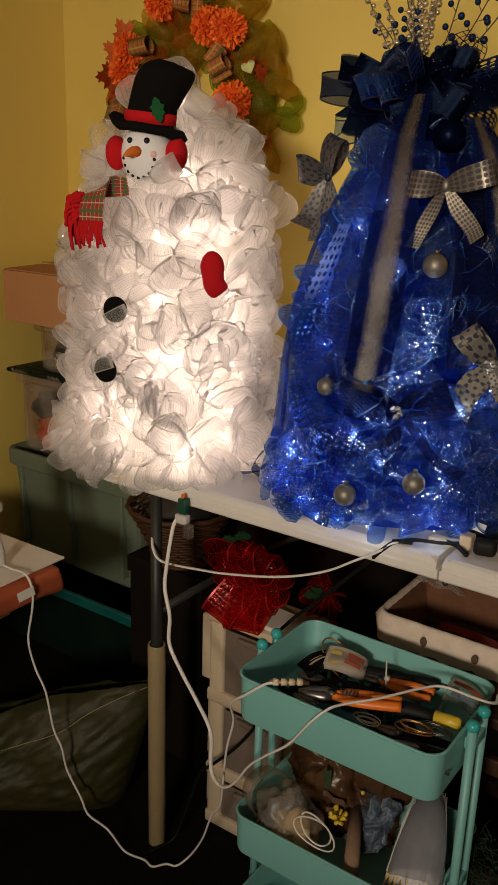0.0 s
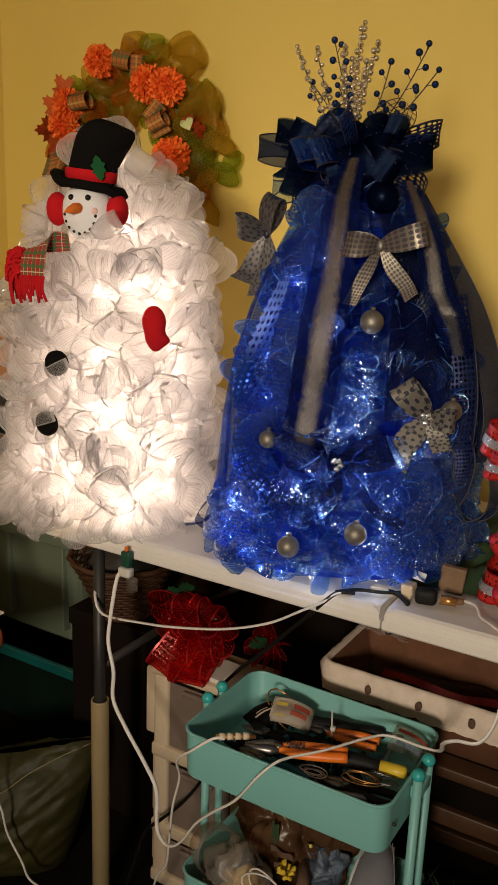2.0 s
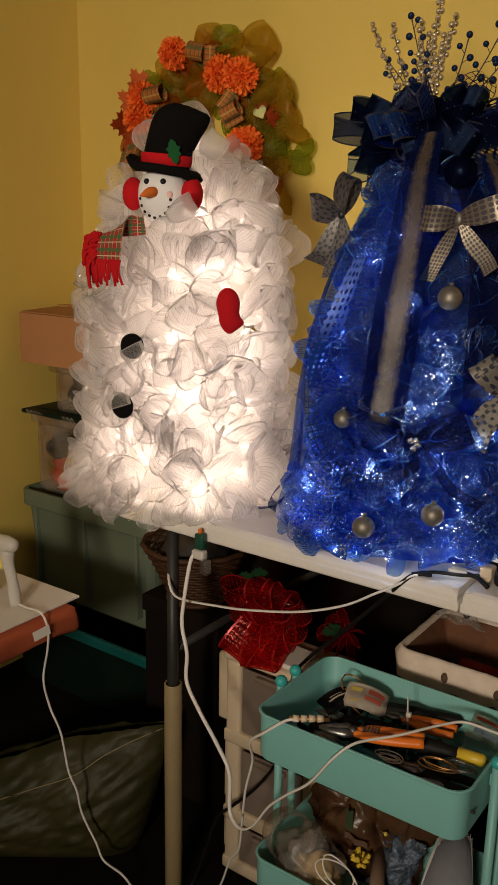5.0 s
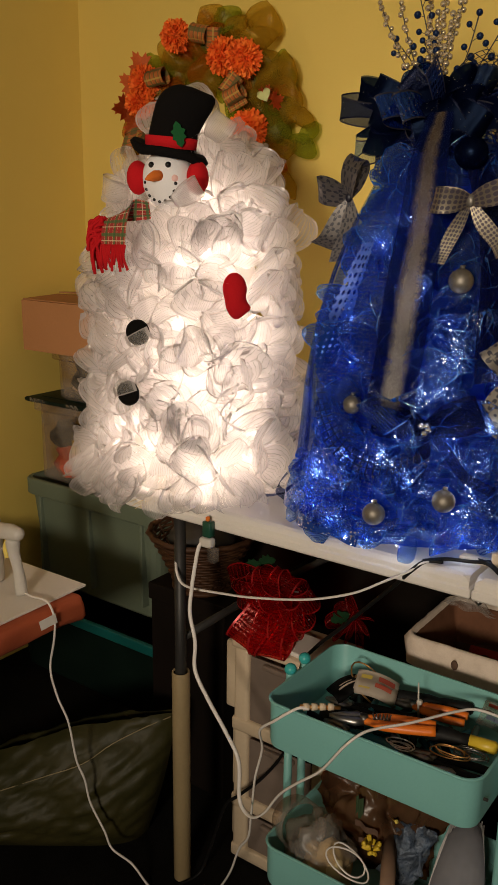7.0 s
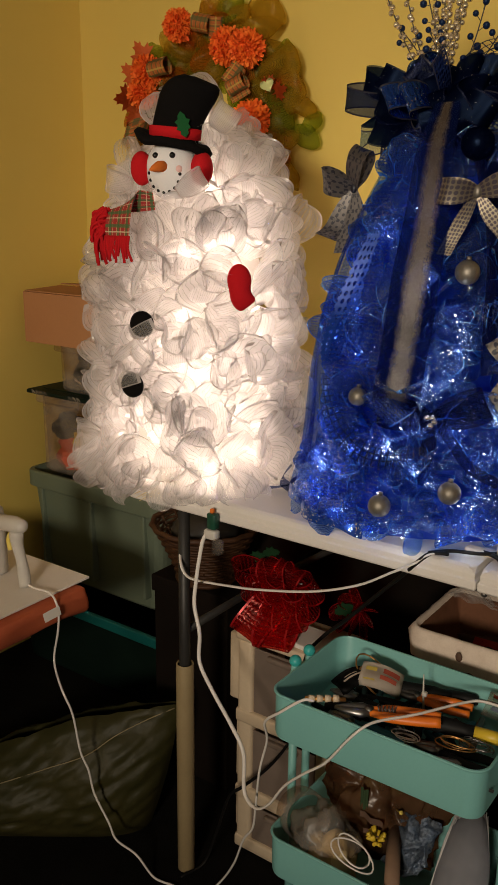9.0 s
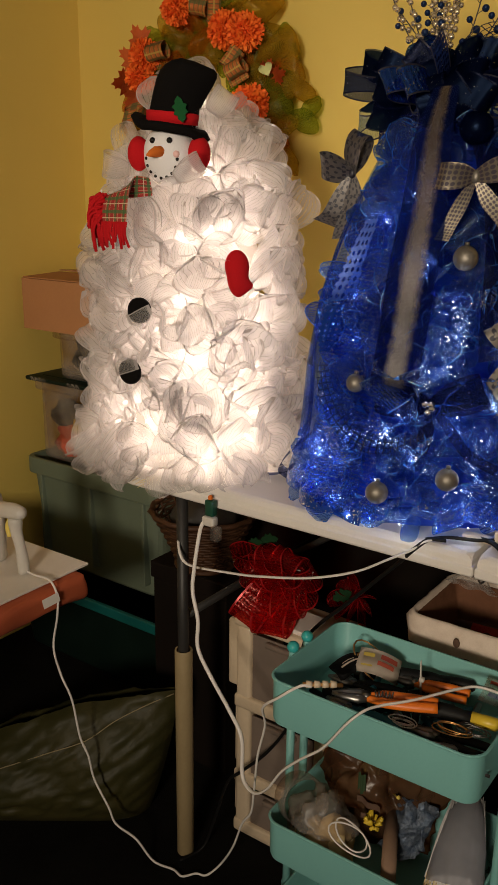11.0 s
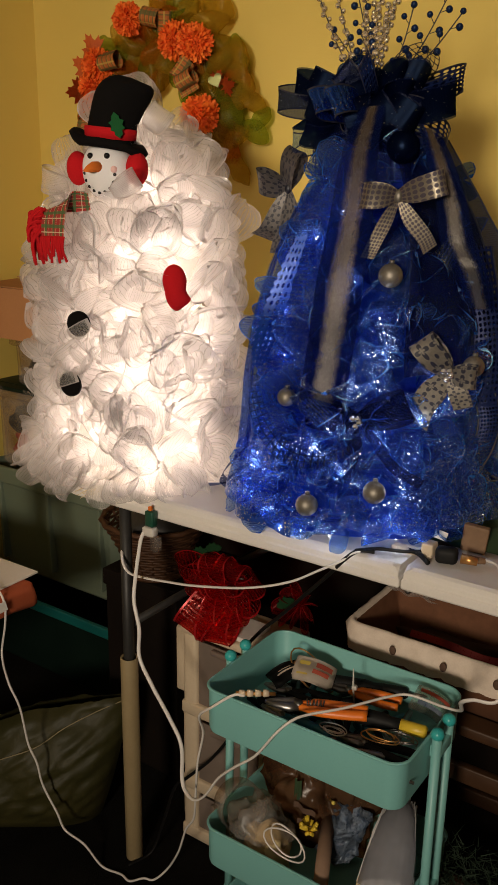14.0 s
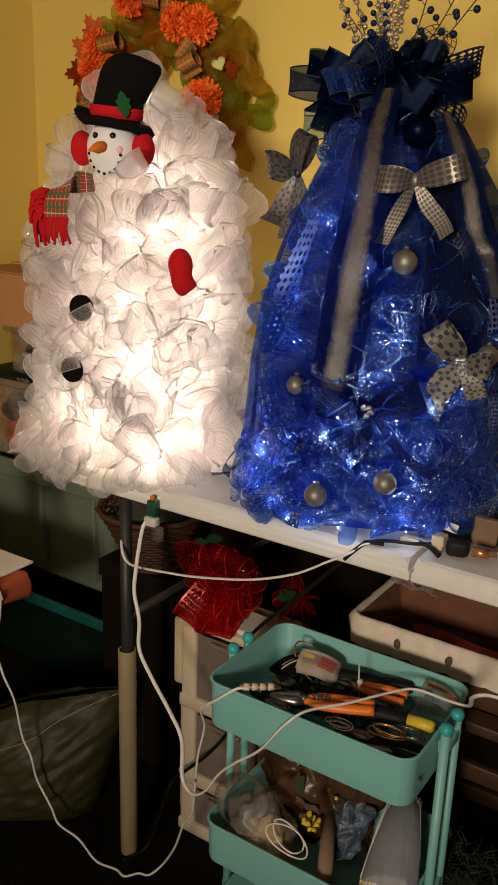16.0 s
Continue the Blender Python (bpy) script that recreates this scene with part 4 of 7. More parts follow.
for x in (-0.064, 0.068):
    part("ear_muff", turn(ball((x, -0.008, 0.002), 0.030, 3, (0.75, 0.9, 1.15)), HEAD), M["felt_red"], head, "fluffy red ear muff")


def hat_shape():
    """Soft felt crown that leans and widens to the top."""
    bm = bmesh.new()
    rings = [(0.0, 0.050), (0.02, 0.0505), (0.05, 0.052), (0.075, 0.055), (0.096, 0.0580), (0.112, 0.0575), (0.124, 0.0525), (0.132, 0.043), (0.137, 0.027), (0.139, 0.0)]
    prev = None
    for z, r in rings:
        lean = Vector((0.042 * (z / 0.14) ** 1.6, 0.004, 0))
        ring = [bm.verts.new(lean + Vector((r * math.cos(a), 0.70 * r * math.sin(a), z * (1 - 0.05 * math.cos(a) * (z / 0.14) ** 2)))) for a in (2 * math.pi * k / 32 for k in range(32))] if r else [bm.verts.new(lean + Vector((0, 0, z)))]
        if prev:
            for k in range(32):
                bm.faces.new(list(dict.fromkeys([prev[k], prev[(k + 1) % 32], ring[(k + 1) % len(ring)], ring[k % len(ring)]])))
        prev = ring
    return bm


HATM = HEAD @ pose(0.002, 0.004, 0.052, 3, 5, 8) @ Matrix.Diagonal((1, 1, 0.93, 1))
hat = part("top_hat", turn(hat_shape(), HATM), M["felt_black"], snowman, "soft black felt top hat with a red band")


def brim_at(u, v):
    a = u * 2 * math.pi
    prof = [(0.045, 0.009), (0.066, 0.009), (0.081, 0.010), (0.088, 0.001), (0.081, -0.010), (0.066, -0.009), (0.045, -0.008)]
    r, z = prof[min(len(prof) - 1, round(v * (len(prof) - 1)))]
    wave = 0.003 * math.sin(3 * a + 0.6) + (0.022 if math.cos(a) < 0 else -0.020) * max(0, abs(math.cos(a)) - 0.6) / 0.4
    return HATM @ Vector((r * math.cos(a) * (1 - 0.06 * abs(math.cos(a))), 0.74 * r * math.sin(a), z + wave * (r - 0.04) / 0.05))


part("hat_brim", sheet(brim_at, 48, 6), M["felt_black"], hat)
part("hat_band", turn(lathe([(0.0505, 0.010), (0.0535, 0.010), (0.0548, 0.032), (0.052, 0.034)], 32), HATM @ Matrix.Translation((0.002, 0.003, 0)) @ Matrix.Diagonal((1.0, 0.74, 1, 1))), M["felt_red"], hat, "red felt hat band")


def holly(scale):
    bm = bmesh.new()
    pts = [(0, -1.0), (0.30, -0.70), (0.28, -0.45), (0.55, -0.30), (0.40, 0.0), (0.58, 0.28), (0.30, 0.45), (0.28, 0.70), (0, 1.0)]
    ring = pts + [(-x, y) for x, y in pts[-2:0:-1]]
    lo, hi = [[bm.verts.new((x * scale, z, y * scale)) for x, y in ring] for z in (0.0, -0.002)]
    bm.faces.new(lo)
    bm.faces.new(hi[::-1])
    for k in range(len(ring)):
        bm.faces.new((lo[k], lo[(k + 1) % len(ring)], hi[(k + 1) % len(ring)], hi[k]))
    bmesh.ops.recalc_face_normals(bm, faces=bm.faces)
    return bm


part("holly_leaf", turn(holly(0.027), HATM @ pose(0.026, -0.040, 0.040, 0, -16, 24)), M["felt_green"], hat, "green felt holly leaf", False)

for lx, ly, lz, outd, acr, ln, hh, w in ((0.034, -0.066, -0.046, (0.88, -0.2, 0.42), (-0.40, -0.4, 0.85), 0.072, 0.034, 0.042), (0.100, -0.020, 0.075, (0.6, -0.3, 0.6), (0.7, 0.3, -0.5), 0.060, 0.050, 0.050), (-0.075, -0.035, -0.030, (-0.8, -0.3, 0.2), (0.2, -0.2, 0.9), 0.055, 0.045, 0.050)):
    turned = HEAD.to_3x3()
    part("mesh_loop", loop_ribbon(HEAD @ Vector((lx, ly, lz)), turned @ Vector(outd), turned @ Vector(acr), ln, hh, w, edge=1), white, snowman, "sheer white mesh loop beside the plush head")

# plaid scarf end with a knotted red fringe, hanging from the snowman's side
OFF = Vector((0.038, -0.020, 0.002))
SIDE = Vector((0.85, -0.10, 0.02)).normalized()
scarf = part("scarf", band([Vector(q) + OFF for q in [(-1.262, 1.432, 1.616), (-1.285, 1.412, 1.616), (-1.312, 1.392, 1.608), (-1.312, 1.378, 1.580), (-1.310, 1.372, 1.545)]], [0.035, 0.05, 0.072, 0.077, 0.075], [(0.1, -0.3, 1), (0.4, -0.3, 0.8), (0.9, -0.15, 0.2), SIDE, SIDE]), M["scarf"], snowman, "red and green plaid scarf end")
for k in range(13):
    f = k / 12
    root = Vector((-1.310, 1.372, 1.548)) + OFF + SIDE * 0.074 * (f - 0.5)
    ln = 0.044 + 0.010 * math.sin(k * 2.3)
    part("fringe", tube(spline([root, root + Vector((0.003 * math.sin(k), -0.003, -ln * 0.5)), root + Vector((0.007 * math.sin(k * 1.7), 0.0, -ln))], 3), 0.0028, 6), M["felt_red"], scarf)
wad = bmesh.new()
yarn = random.Random(4)
for k in range(46):
    a = OFF + Vector((-1.352 + yarn.uniform(-0.014, 0.006), 1.392 + yarn.uniform(-0.010, 0.008), 1.588 + yarn.uniform(-0.030, 0.018)))
    e = Vector((OFF.x - 1.376 + yarn.uniform(-0.018, 0.018), OFF.y + 1.392 + yarn.uniform(-0.014, 0.010), a.z - yarn.uniform(0.025, 0.075)))
    tube(spline([a, a.lerp(e, 0.5) + Vector((-0.010, -0.006, 0.010)), e], 4), 0.0034, 6, wad)
part("tassel", wad, M["felt_red"], scarf, "bunched red yarn tassel")

# ---- blue mesh tree ----
rng = random.Random(11)
blue = thing("blue_mesh_tree", (BX, BY, SZ), "royal blue foil mesh tree with silver bows and white lights", "christmas tree")
part("inner_cone", lathe([(r * 0.80, SZ + z) for z, r in BLUE] + [(0, SZ + 0.74)], 32, (BX, BY, 0), wobble=0.08), M["blue_core"], blue, "dark blue inner mesh")
bl = [M["blue"], M["blue_edge"]]
blue_petals = [to_mesh("curl", petal(rng, rng.uniform(0.09, 0.13), rng.uniform(0.07, 0.10), rng.uniform(0.7, 1.7), rng.uniform(0.3, 1.4), 0.0, 0.005), bl) for _ in range(7)]
blue_petals += [to_mesh("curl", scroll(rng, rng.uniform(0.04, 0.065), rng.uniform(0.045, 0.07), rng.uniform(0.75, 1.35)), bl) for _ in range(9)]
cover(blue, "curl", BX, BY, BLUE, 1000, blue_petals, bl, rng, 0.048, 0.70, -66, (56, 88), (0.6, 1.0), -0.020, 300, ())
for k in range(17):
    ang = -138 + 8.2 * k
    place, out = on_form(BX, BY, BLUE, ang, 0.034 + 0.012 * (k % 2), -0.006)
    m = aim(place, out, (-math.sin(radians(ang)), math.cos(radians(ang)), 0), radians(90 + 18 * math.sin(k * 2.7)), radians(80))
    placed("curl", blue_petals[7 + k % 9], m @ Matrix.Scale(0.85, 4), blue)
for k in range(14):
    ang = -142 + 8.4 * k
    place, out = on_form(BX, BY, BLUE, ang, 0.044 + 0.012 * (k % 3), 0.012)
    m = aim(place, out, (-math.sin(radians(ang)), math.cos(radians(ang)), 0), radians(270 + 40 * math.sin(k * 1.9)), radians(70 + 6 * (k % 3)))
    placed("curl", blue_petals[k % 7] if k % 2 else blue_petals[7 + k % 9], m @ Matrix.Scale(0.55, 4), blue)
COOL = (0.86, 0.91, 1.0)
led_mesh = to_mesh("bulb", lathe([(0, -0.004), (0.0011, -0.003), (0.0012, 0.001), (0.0008, 0.003), (0, 0.004)], 8), M["glow_cool"])
BLUE_BULBS = [(-60, 0.03), (-52, 0.055), (-66, 0.30), (-58, 0.31), (-45, 0.18), (-70, 0.14), (-82, 0.10), (-48, 0.12), (-90, 0.03), (-76, 0.22), (-100, 0.12), (-58, 0.42), (-70, 0.48), (-100, 0.34), (-120, 0.05), (-125, 0.25), (-110, 0.50), (-82, 0.60), (-130, 0.42), (60, 0.2), (150, 0.3), (-54, 0.09), (-50, 0.02), (-42, 0.03), (-56, 0.20)]
for k in range(16):
    BLUE_BULBS.append((-72 + 46 * math.sin(k * 2.4), 0.02 + 0.36 * ((k * 0.618) % 1)))
BLUE_BULBS += [(-112, 0.20), (-118, 0.36), (-104, 0.42), (-128, 0.12), (-96, 0.26), (-108, 0.06), (-96, 0.55)]
for ang, z in BLUE_BULBS:
    place, out = on_form(BX, BY, BLUE, ang, max(0.03, z), 0.016)
    placed("bulb", led_mesh, aim(place, out, (0, 0, 1), rng.uniform(0, 6), 0.4) @ Matrix.Scale(0.6, 4), blue)
    bulb_lamp("cool_bulb_light", place + out * 0.006, 0.031, COOL, 0.008)

NECK = SZ + 0.72


def drape(a0, a1, z_end, folds, swell, edge=True):
    """A sheer panel that falls from the neck over the curls and flares at its foot."""
    us = [0, 0.02] + [0.02 + 0.96 * i / 22 for i in range(1, 22)] + [0.98, 1]

    def at(u, v):
        z = 0.74 + (z_end - 0.74) * v
        ang = radians(a0 + (a1 - a0) * u + 2.5 * math.sin(5 * v + u * 4))
        r = radius_at(BLUE, max(0.0, z)) * lump(BLUE, math.degrees(ang), 0.20) + 0.020 + swell * math.sin(math.pi * min(1, v * 1.05)) ** 1.2 + 0.010 * v * math.sin(folds * u * 2 * math.pi + 2 * v)
        return Vector((BX + r * math.cos(ang), BY + r * math.sin(ang), SZ + z))

    bm = sheet(at, 24, 26, us, edge=1)
    uvl = bm.loops.layers.uv.verify()
    for f in bm.faces:
        if min(lp[uvl].uv.x for lp in f.loops) > 0.97:
            f.material_index = 0
    return bm


part("drape", drape(-160, -84, 0.02, 3, 0.012), [M["drape"], M["drape_edge"]], blue, "sheer blue mesh panel with glitter cord edge")
part("drape", drape(-185, -128, 0.10, 2, 0.016), [M["drape"], M["drape"]], blue, "sheer blue mesh panel with glitter cord edge")
net = [on_form(BX, BY, BLUE, ang, z, 0.040)[0] for ang, z in ((-101, 0.56), (-104, 0.49), (-107, 0.42), (-111, 0.36), (-114, 0.31))]
part("net_ribbon", band(net, [0.02, 0.035, 0.045, 0.045, 0.02], (0.85, 0.5, 0.1), nu=6), M["blue_net"], blue, "blue honeycomb net ribbon under the sheer panel")
part("drape", drape(-46, -4, 0.32, 2, 0.010), [M["navy_sheer"], M["navy_sheer"]], blue, "dark navy sheer panel")
part("drape", drape(150, 200, 0.05, 2, 0.01), [M["drape"], M["drape_edge"]], blue, "sheer blue mesh panel")

for pts, w in (([(-0.705, 1.640, 1.80), (-0.700, 1.588, 1.72), (-0.690, 1.545, 1.60), (-0.690, 1.515, 1.49), (-0.692, 1.497, 1.385), (-0.697, 1.488, 1.315), (-0.700, 1.484, 1.270), (-0.702, 1.486, 1.235)], 0.084), ([(-0.600, 1.66, 1.76), (-0.560, 1.62, 1.71), (-0.522, 1.600, 1.635), (-0.500, 1.590, 1.565), (-0.470, 1.588, 1.515), (-0.450, 1.595, 1.45)], 0.055)):
    part("streamer", band([pull(p, 0.078 if p != pts[-1] else 0.02) for p in pts], [w * 0.5, w * 0.75, w * 0.9] + [w] * (len(pts) - 4) + [w * 0.8], (0.93, 0.35, 0.06), nu=8, cup=0.04), M["silver_ribbon"], blue, "silver glitter ribbon streamer with navy borders")


def bow(parent, knot, mat, loops, tails, knot_mat, label, gem=0):
    knot = tuple(pull(knot, 0.040))
    b = part("bow", ball(knot, 0.009, 2, (0.9, 0.7, 1.25)), M["silver_ball" if "silver" in knot_mat else knot_mat], parent, label)
    for outd, acr, ln, hh, w in loops:
        part("bow_loop", loop_ribbon(knot, outd, acr, ln, hh, w), M[mat], b)
    for pts, w, acr in tails:
        part("bow_tail", band([knot] + [tuple(Vector(knot) + Vector(q)) for q in pts], [w * 0.35] + [w] * len(pts), acr), M[mat], b)
    for k in range(gem):
        a = k * 2.4
        part("gem", ball(Vector(knot) + Vector((0.008 * math.cos(a), -0.013, 0.008 * math.sin(a))), 0.0062, 2), M["pearl"], b, "shiny silver bead")
    return b


bow(blue, (-0.588, 1.520, 1.640), "silver_net", [((-0.9, -0.35, 0.02), (0.25, -0.1, 1), 0.062, 0.026, 0.042), ((0.9, 0.1, 0.28), (-0.25, -0.1, 1), 0.084, 0.024, 0.042)], [([(-0.022, 0.004, -0.040), (-0.040, 0.002, -0.078), (-0.050, -0.006, -0.105)], 0.025, (1, 0.2, -0.1)), ([(0.022, 0.004, -0.035), (0.050, 0.004, -0.065), (0.064, 0.0, -0.085)], 0.027, (0.8, 0.2, 0.65))], "silver_net", "silver cut-out ribbon bow")
bow(blue, (-0.485, 1.560, 1.335), "silver_scroll", [((-0.62, -0.3, 0.75), (0.75, 0.1, 0.6), 0.080, 0.022, 0.050), ((0.9, 0.1, -0.05), (0.1, -0.1, 1), 0.050, 0.020, 0.042)], [([(-0.022, -0.004, -0.030), (-0.042, -0.008, -0.064), (-0.052, -0.006, -0.10)], 0.046, (0.85, 0.25, -0.5)), ([(0.018, 0.0, -0.03), (0.03, 0.004, -0.06)], 0.035, (0.9, 0.2, 0.3))], "silver_scroll", "silver scroll-pattern ribbon bow with bead centre", 4)
bow(blue, (-0.928, 1.703, 1.650), "grey_scroll", [((0.35, -0.2, 0.9), (0.9, -0.35, -0.3), 0.085, 0.03, 0.052), ((-0.9, -0.2, 0.25), (0.1, -0.4, 1), 0.07, 0.03, 0.05)], [([(-0.012, -0.004, -0.045), (-0.035, -0.008, -0.085), (-0.058, -0.006, -0.10)], 0.05, (0.8, 0.3, -0.3)), ([(0.006, 0.0, -0.05), (-0.012, 0.0, -0.10), (-0.02, 0.0, -0.13)], 0.04, (0.9, 0.2, 0.1))], "grey_scroll", "pewter scroll-pattern ribbon bow")
bow(blue, (-0.620, 1.478, 1.242), "navy_sheer", [((-0.95, -0.1, 0.05), (0.2, -0.3, 1), 0.105, 0.03, 0.055), ((0.9, 0.0, 0.40), (-0.3, -0.3, 0.9), 0.105, 0.03, 0.06)], [([(0.035, -0.004, -0.03), (0.075, 0.0, -0.075), (0.125, 0.01, -0.098)], 0.020, (0.5, 0.1, 0.8)), ([(-0.004, 0.0, -0.04), (-0.014, 0.0, -0.085), (-0.036, 0.01, -0.125)], 0.026, (0.9, 0.1, -0.2))], "navy", "navy ribbon bow with silver beads", 4)

for place, r in (((-0.600, 1.535, 1.503), 0.0215), ((-0.560, 1.434, 1.127), 0.0205), ((-0.671, 1.385, 1.093), 0.0205), ((-0.748, 1.428, 1.277), 0.017), ((-0.455, 1.60, 1.345), 0.019)):
    place = tuple(pull(place, 0.045 if place[2] > 1.3 else 0.012))
    orn = part("ball_ornament", ball(place, r, 3), M["silver_ball"], blue, "brushed silver ball ornament")
    part("ornament_cap", tube([(place[0], place[1] + 0.002, place[2] + r - 0.001), (place[0], place[1] + 0.003, place[2] + r + 0.005)], 0.0045, 8), M["steel"], orn)
part("ball_ornament", ball((-0.628, 1.61, 1.725), 0.030, 3), M["navy"], blue, "glittering dark blue ball ornament")

# net ribbons curled over the foot
part("net_ribbon", band([pull(p, 0.072) for p in [(-0.824, 1.431, 1.310), (-0.807, 1.418, 1.261), (-0.771, 1.405, 1.211), (-0.718, 1.399, 1.179), (-0.657, 1.406, 1.179), (-0.607, 1.424, 1.200)]], [0.016, 0.028, 0.036, 0.036, 0.028, 0.010], [(0.9, 0.4, 0.1), (0.9, 0.35, 0.25), (0.65, 0.3, 0.65), (0.25, 0.2, 0.95), (0, 0.2, 0.97), (-0.2, 0.2, 0.97)]), M["grid_net"], blue, "dark open net ribbon curl")
part("net_ribbon", band([(-0.955, 1.62, 1.10), (-0.985, 1.60, 1.07), (-1.005, 1.575, 1.030), (-0.965, 1.55, 1.022)], 0.02, (0.2, 0.5, 0.8)), M["navy_sheer"], blue, "dark ribbon tail on the tabletop")
part("net_ribbon", band([(-0.95, 1.57, 1.035), (-0.99, 1.545, 1.022), (-1.035, 1.53, 1.018), (-1.06, 1.52, 1.032)], [0.03, 0.028, 0.018, 0.006], (0.3, 0.9, 0.1)), M["navy_sheer"], blue, "dark ribbon tail on the tabletop")

# long loose ribbons down the far side
for pts, w, mat in (([(-0.62, 1.74, 1.74), (-0.540, 1.745, 1.62), (-0.475, 1.74, 1.52), (-0.432, 1.73, 1.42), (-0.412, 1.72, 1.31), (-0.415, 1.70, 1.23)], 0.045, "navy_sheer"), ([(-0.63, 1.72, 1.73), (-0.545, 1.72, 1.60), (-0.500, 1.71, 1.50), (-0.462, 1.705, 1.40), (-0.440, 1.70, 1.30), (-0.455, 1.69, 1.20)], 0.040, "navy_sheer"), ([(-0.40, 1.72, 1.23), (-0.385, 1.715, 1.17), (-0.392, 1.71, 1.125), (-0.425, 1.70, 1.105), (-0.47, 1.70, 1.12)], 0.022, "navy_sheer"), ([(-0.50, 1.68, 1.55), (-0.470, 1.665, 1.45), (-0.452, 1.655, 1.36), (-0.450, 1.65, 1.26)], 0.055, "navy_net"), ([(-0.46, 1.66, 1.30), (-0.435, 1.65, 1.24), (-0.44, 1.64, 1.18), (-0.46, 1.63, 1.13)], 0.04, "navy_net")):
    rb = part("ribbon", band(pts, w, (0.86, 0.42, 0.15), nu=6, cup=0.3), M[mat], blue, "long loose dark sheer ribbon")
    for s in (-0.5, 0.5):
        part("ribbon_edge", tube(spline([tuple(Vector(p) + Vector((0.86, 0.42, 0.15)).normalized() * w * s) for p in pts], 5), 0.0019, 6), M["black_edge"], rb)

# the bow on top
crown = part("top_bow", ball((-0.735, 1.715, 1.795), 0.055, 3, (1.25, 0.9, 0.8)), M["navy"], blue, "large many-looped navy ribbon bow")
LOOPS = [
    ((-0.90, -0.35, 0.10), (0.25, -0.35, 0.9), 0.195, 0.055, 0.062, "navy_sheer"), ((-0.80, -0.45, 0.30), (0.3, -0.35, 0.85), 0.165, 0.055, 0.058, "navy"),
    ((-0.85, -0.35, -0.35), (0.3, -0.4, 0.8), 0.175, 0.060, 0.068, "drape"), ((-0.80, -0.30, -0.60), (0.3, -0.5, 0.7), 0.150, 0.050, 0.060, "navy_net"),
    ((-0.30, -0.95, 0.02), (0.50, -0.20, -0.84), 0.165, 0.036, 0.066, "navy_shine"), ((0.0, -0.99, 0.0), (0.50, -0.10, -0.84), 0.175, 0.038, 0.072, "navy_shine"),
    ((-0.62, -0.70, 0.02), (0.5, -0.45, 0.72), 0.140, 0.070, 0.064, "navy"), ((-0.35, -0.30, 0.70), (0.85, -0.45, 0.2), 0.105, 0.060, 0.060, "navy_shine"),
    ((0.22, -0.95, -0.22), (0.92, 0.25, 0.25), 0.135, 0.085, 0.066, "navy"), ((0.52, -0.80, -0.25), (0.65, 0.4, 0.6), 0.150, 0.095, 0.078, "navy"),
    ((0.90, -0.30, 0.02), (0.1, -0.35, 0.95), 0.190, 0.085, 0.080, "navy"), ((0.82, -0.25, -0.42), (0.3, -0.45, 0.75), 0.190, 0.080, 0.076, "navy_net"),
    ((0.88, -0.05, 0.22), (0.2, -0.4, 0.9), 0.185, 0.060, 0.062, "navy_net"), ((0.62, -0.05, 0.55), (0.70, -0.4, -0.45), 0.150, 0.062, 0.055, "grid_net"),
    ((-0.6, 0.4, 0.2), (0.4, 0.6, 0.6), 0.145, 0.065, 0.060, "navy"), ((0.5, 0.6, 0.15), (0.5, -0.4, 0.7), 0.145, 0.065, 0.060, "navy"),
    ((-0.70, -0.60, -0.30), (0.5, -0.3, 0.8), 0.150, 0.06, 0.062, "navy"), ((0.70, -0.60, -0.15), (0.5, 0.2, 0.8), 0.160, 0.075, 0.070, "navy"),
    ((0.35, -0.55, 0.42), (0.85, -0.1, -0.3), 0.100, 0.055, 0.060, "navy"), ((0.05, -0.70, 0.36), (0.95, 0.05, 0.15), 0.095, 0.055, 0.056, "navy"),
    ((-0.30, -0.75, 0.28), (0.85, -0.35, 0.3), 0.105, 0.055, 0.056, "navy"), ((0.72, -0.45, 0.30), (0.4, 0.1, 0.9), 0.150, 0.06, 0.064, "navy"),
    ((0.45, -0.75, -0.50), (0.7, 0.3, 0.5), 0.130, 0.06, 0.060, "navy_net"),
]
tie_rng = random.Random(17)
for k in range(12):
    a = radians(-165 + 27 * k)
    LOOPS.append(((math.cos(a), -0.55 - 0.3 * tie_rng.random(), 0.55 * math.sin(a) - 0.05), (tie_rng.uniform(-0.5, 0.9), tie_rng.uniform(-0.4, 0.3), tie_rng.uniform(0.3, 0.9)), tie_rng.uniform(0.11, 0.155), tie_rng.uniform(0.04, 0.06), tie_rng.uniform(0.05, 0.065), ("navy", "navy_net", "navy_sheer", "navy")[k % 4]))
for outd, acr, ln, hh, w, mat in LOOPS:
    part("bow_loop", loop_ribbon((-0.735, 1.705, 1.80), outd, acr, ln, hh * 1.05, w * 0.80, steps=7, edge=1), [M[mat], M["navy_sheer" if mat == "navy" else "black_edge"]], crown)

# sprays of beads and berries
bead_mesh = {n: to_mesh("bead", ball((0, 0, 0), r, 2), M[m]) for n, r, m in (("champagne", 0.0062, "champagne"), ("berry", 0.0072, "berry"))}


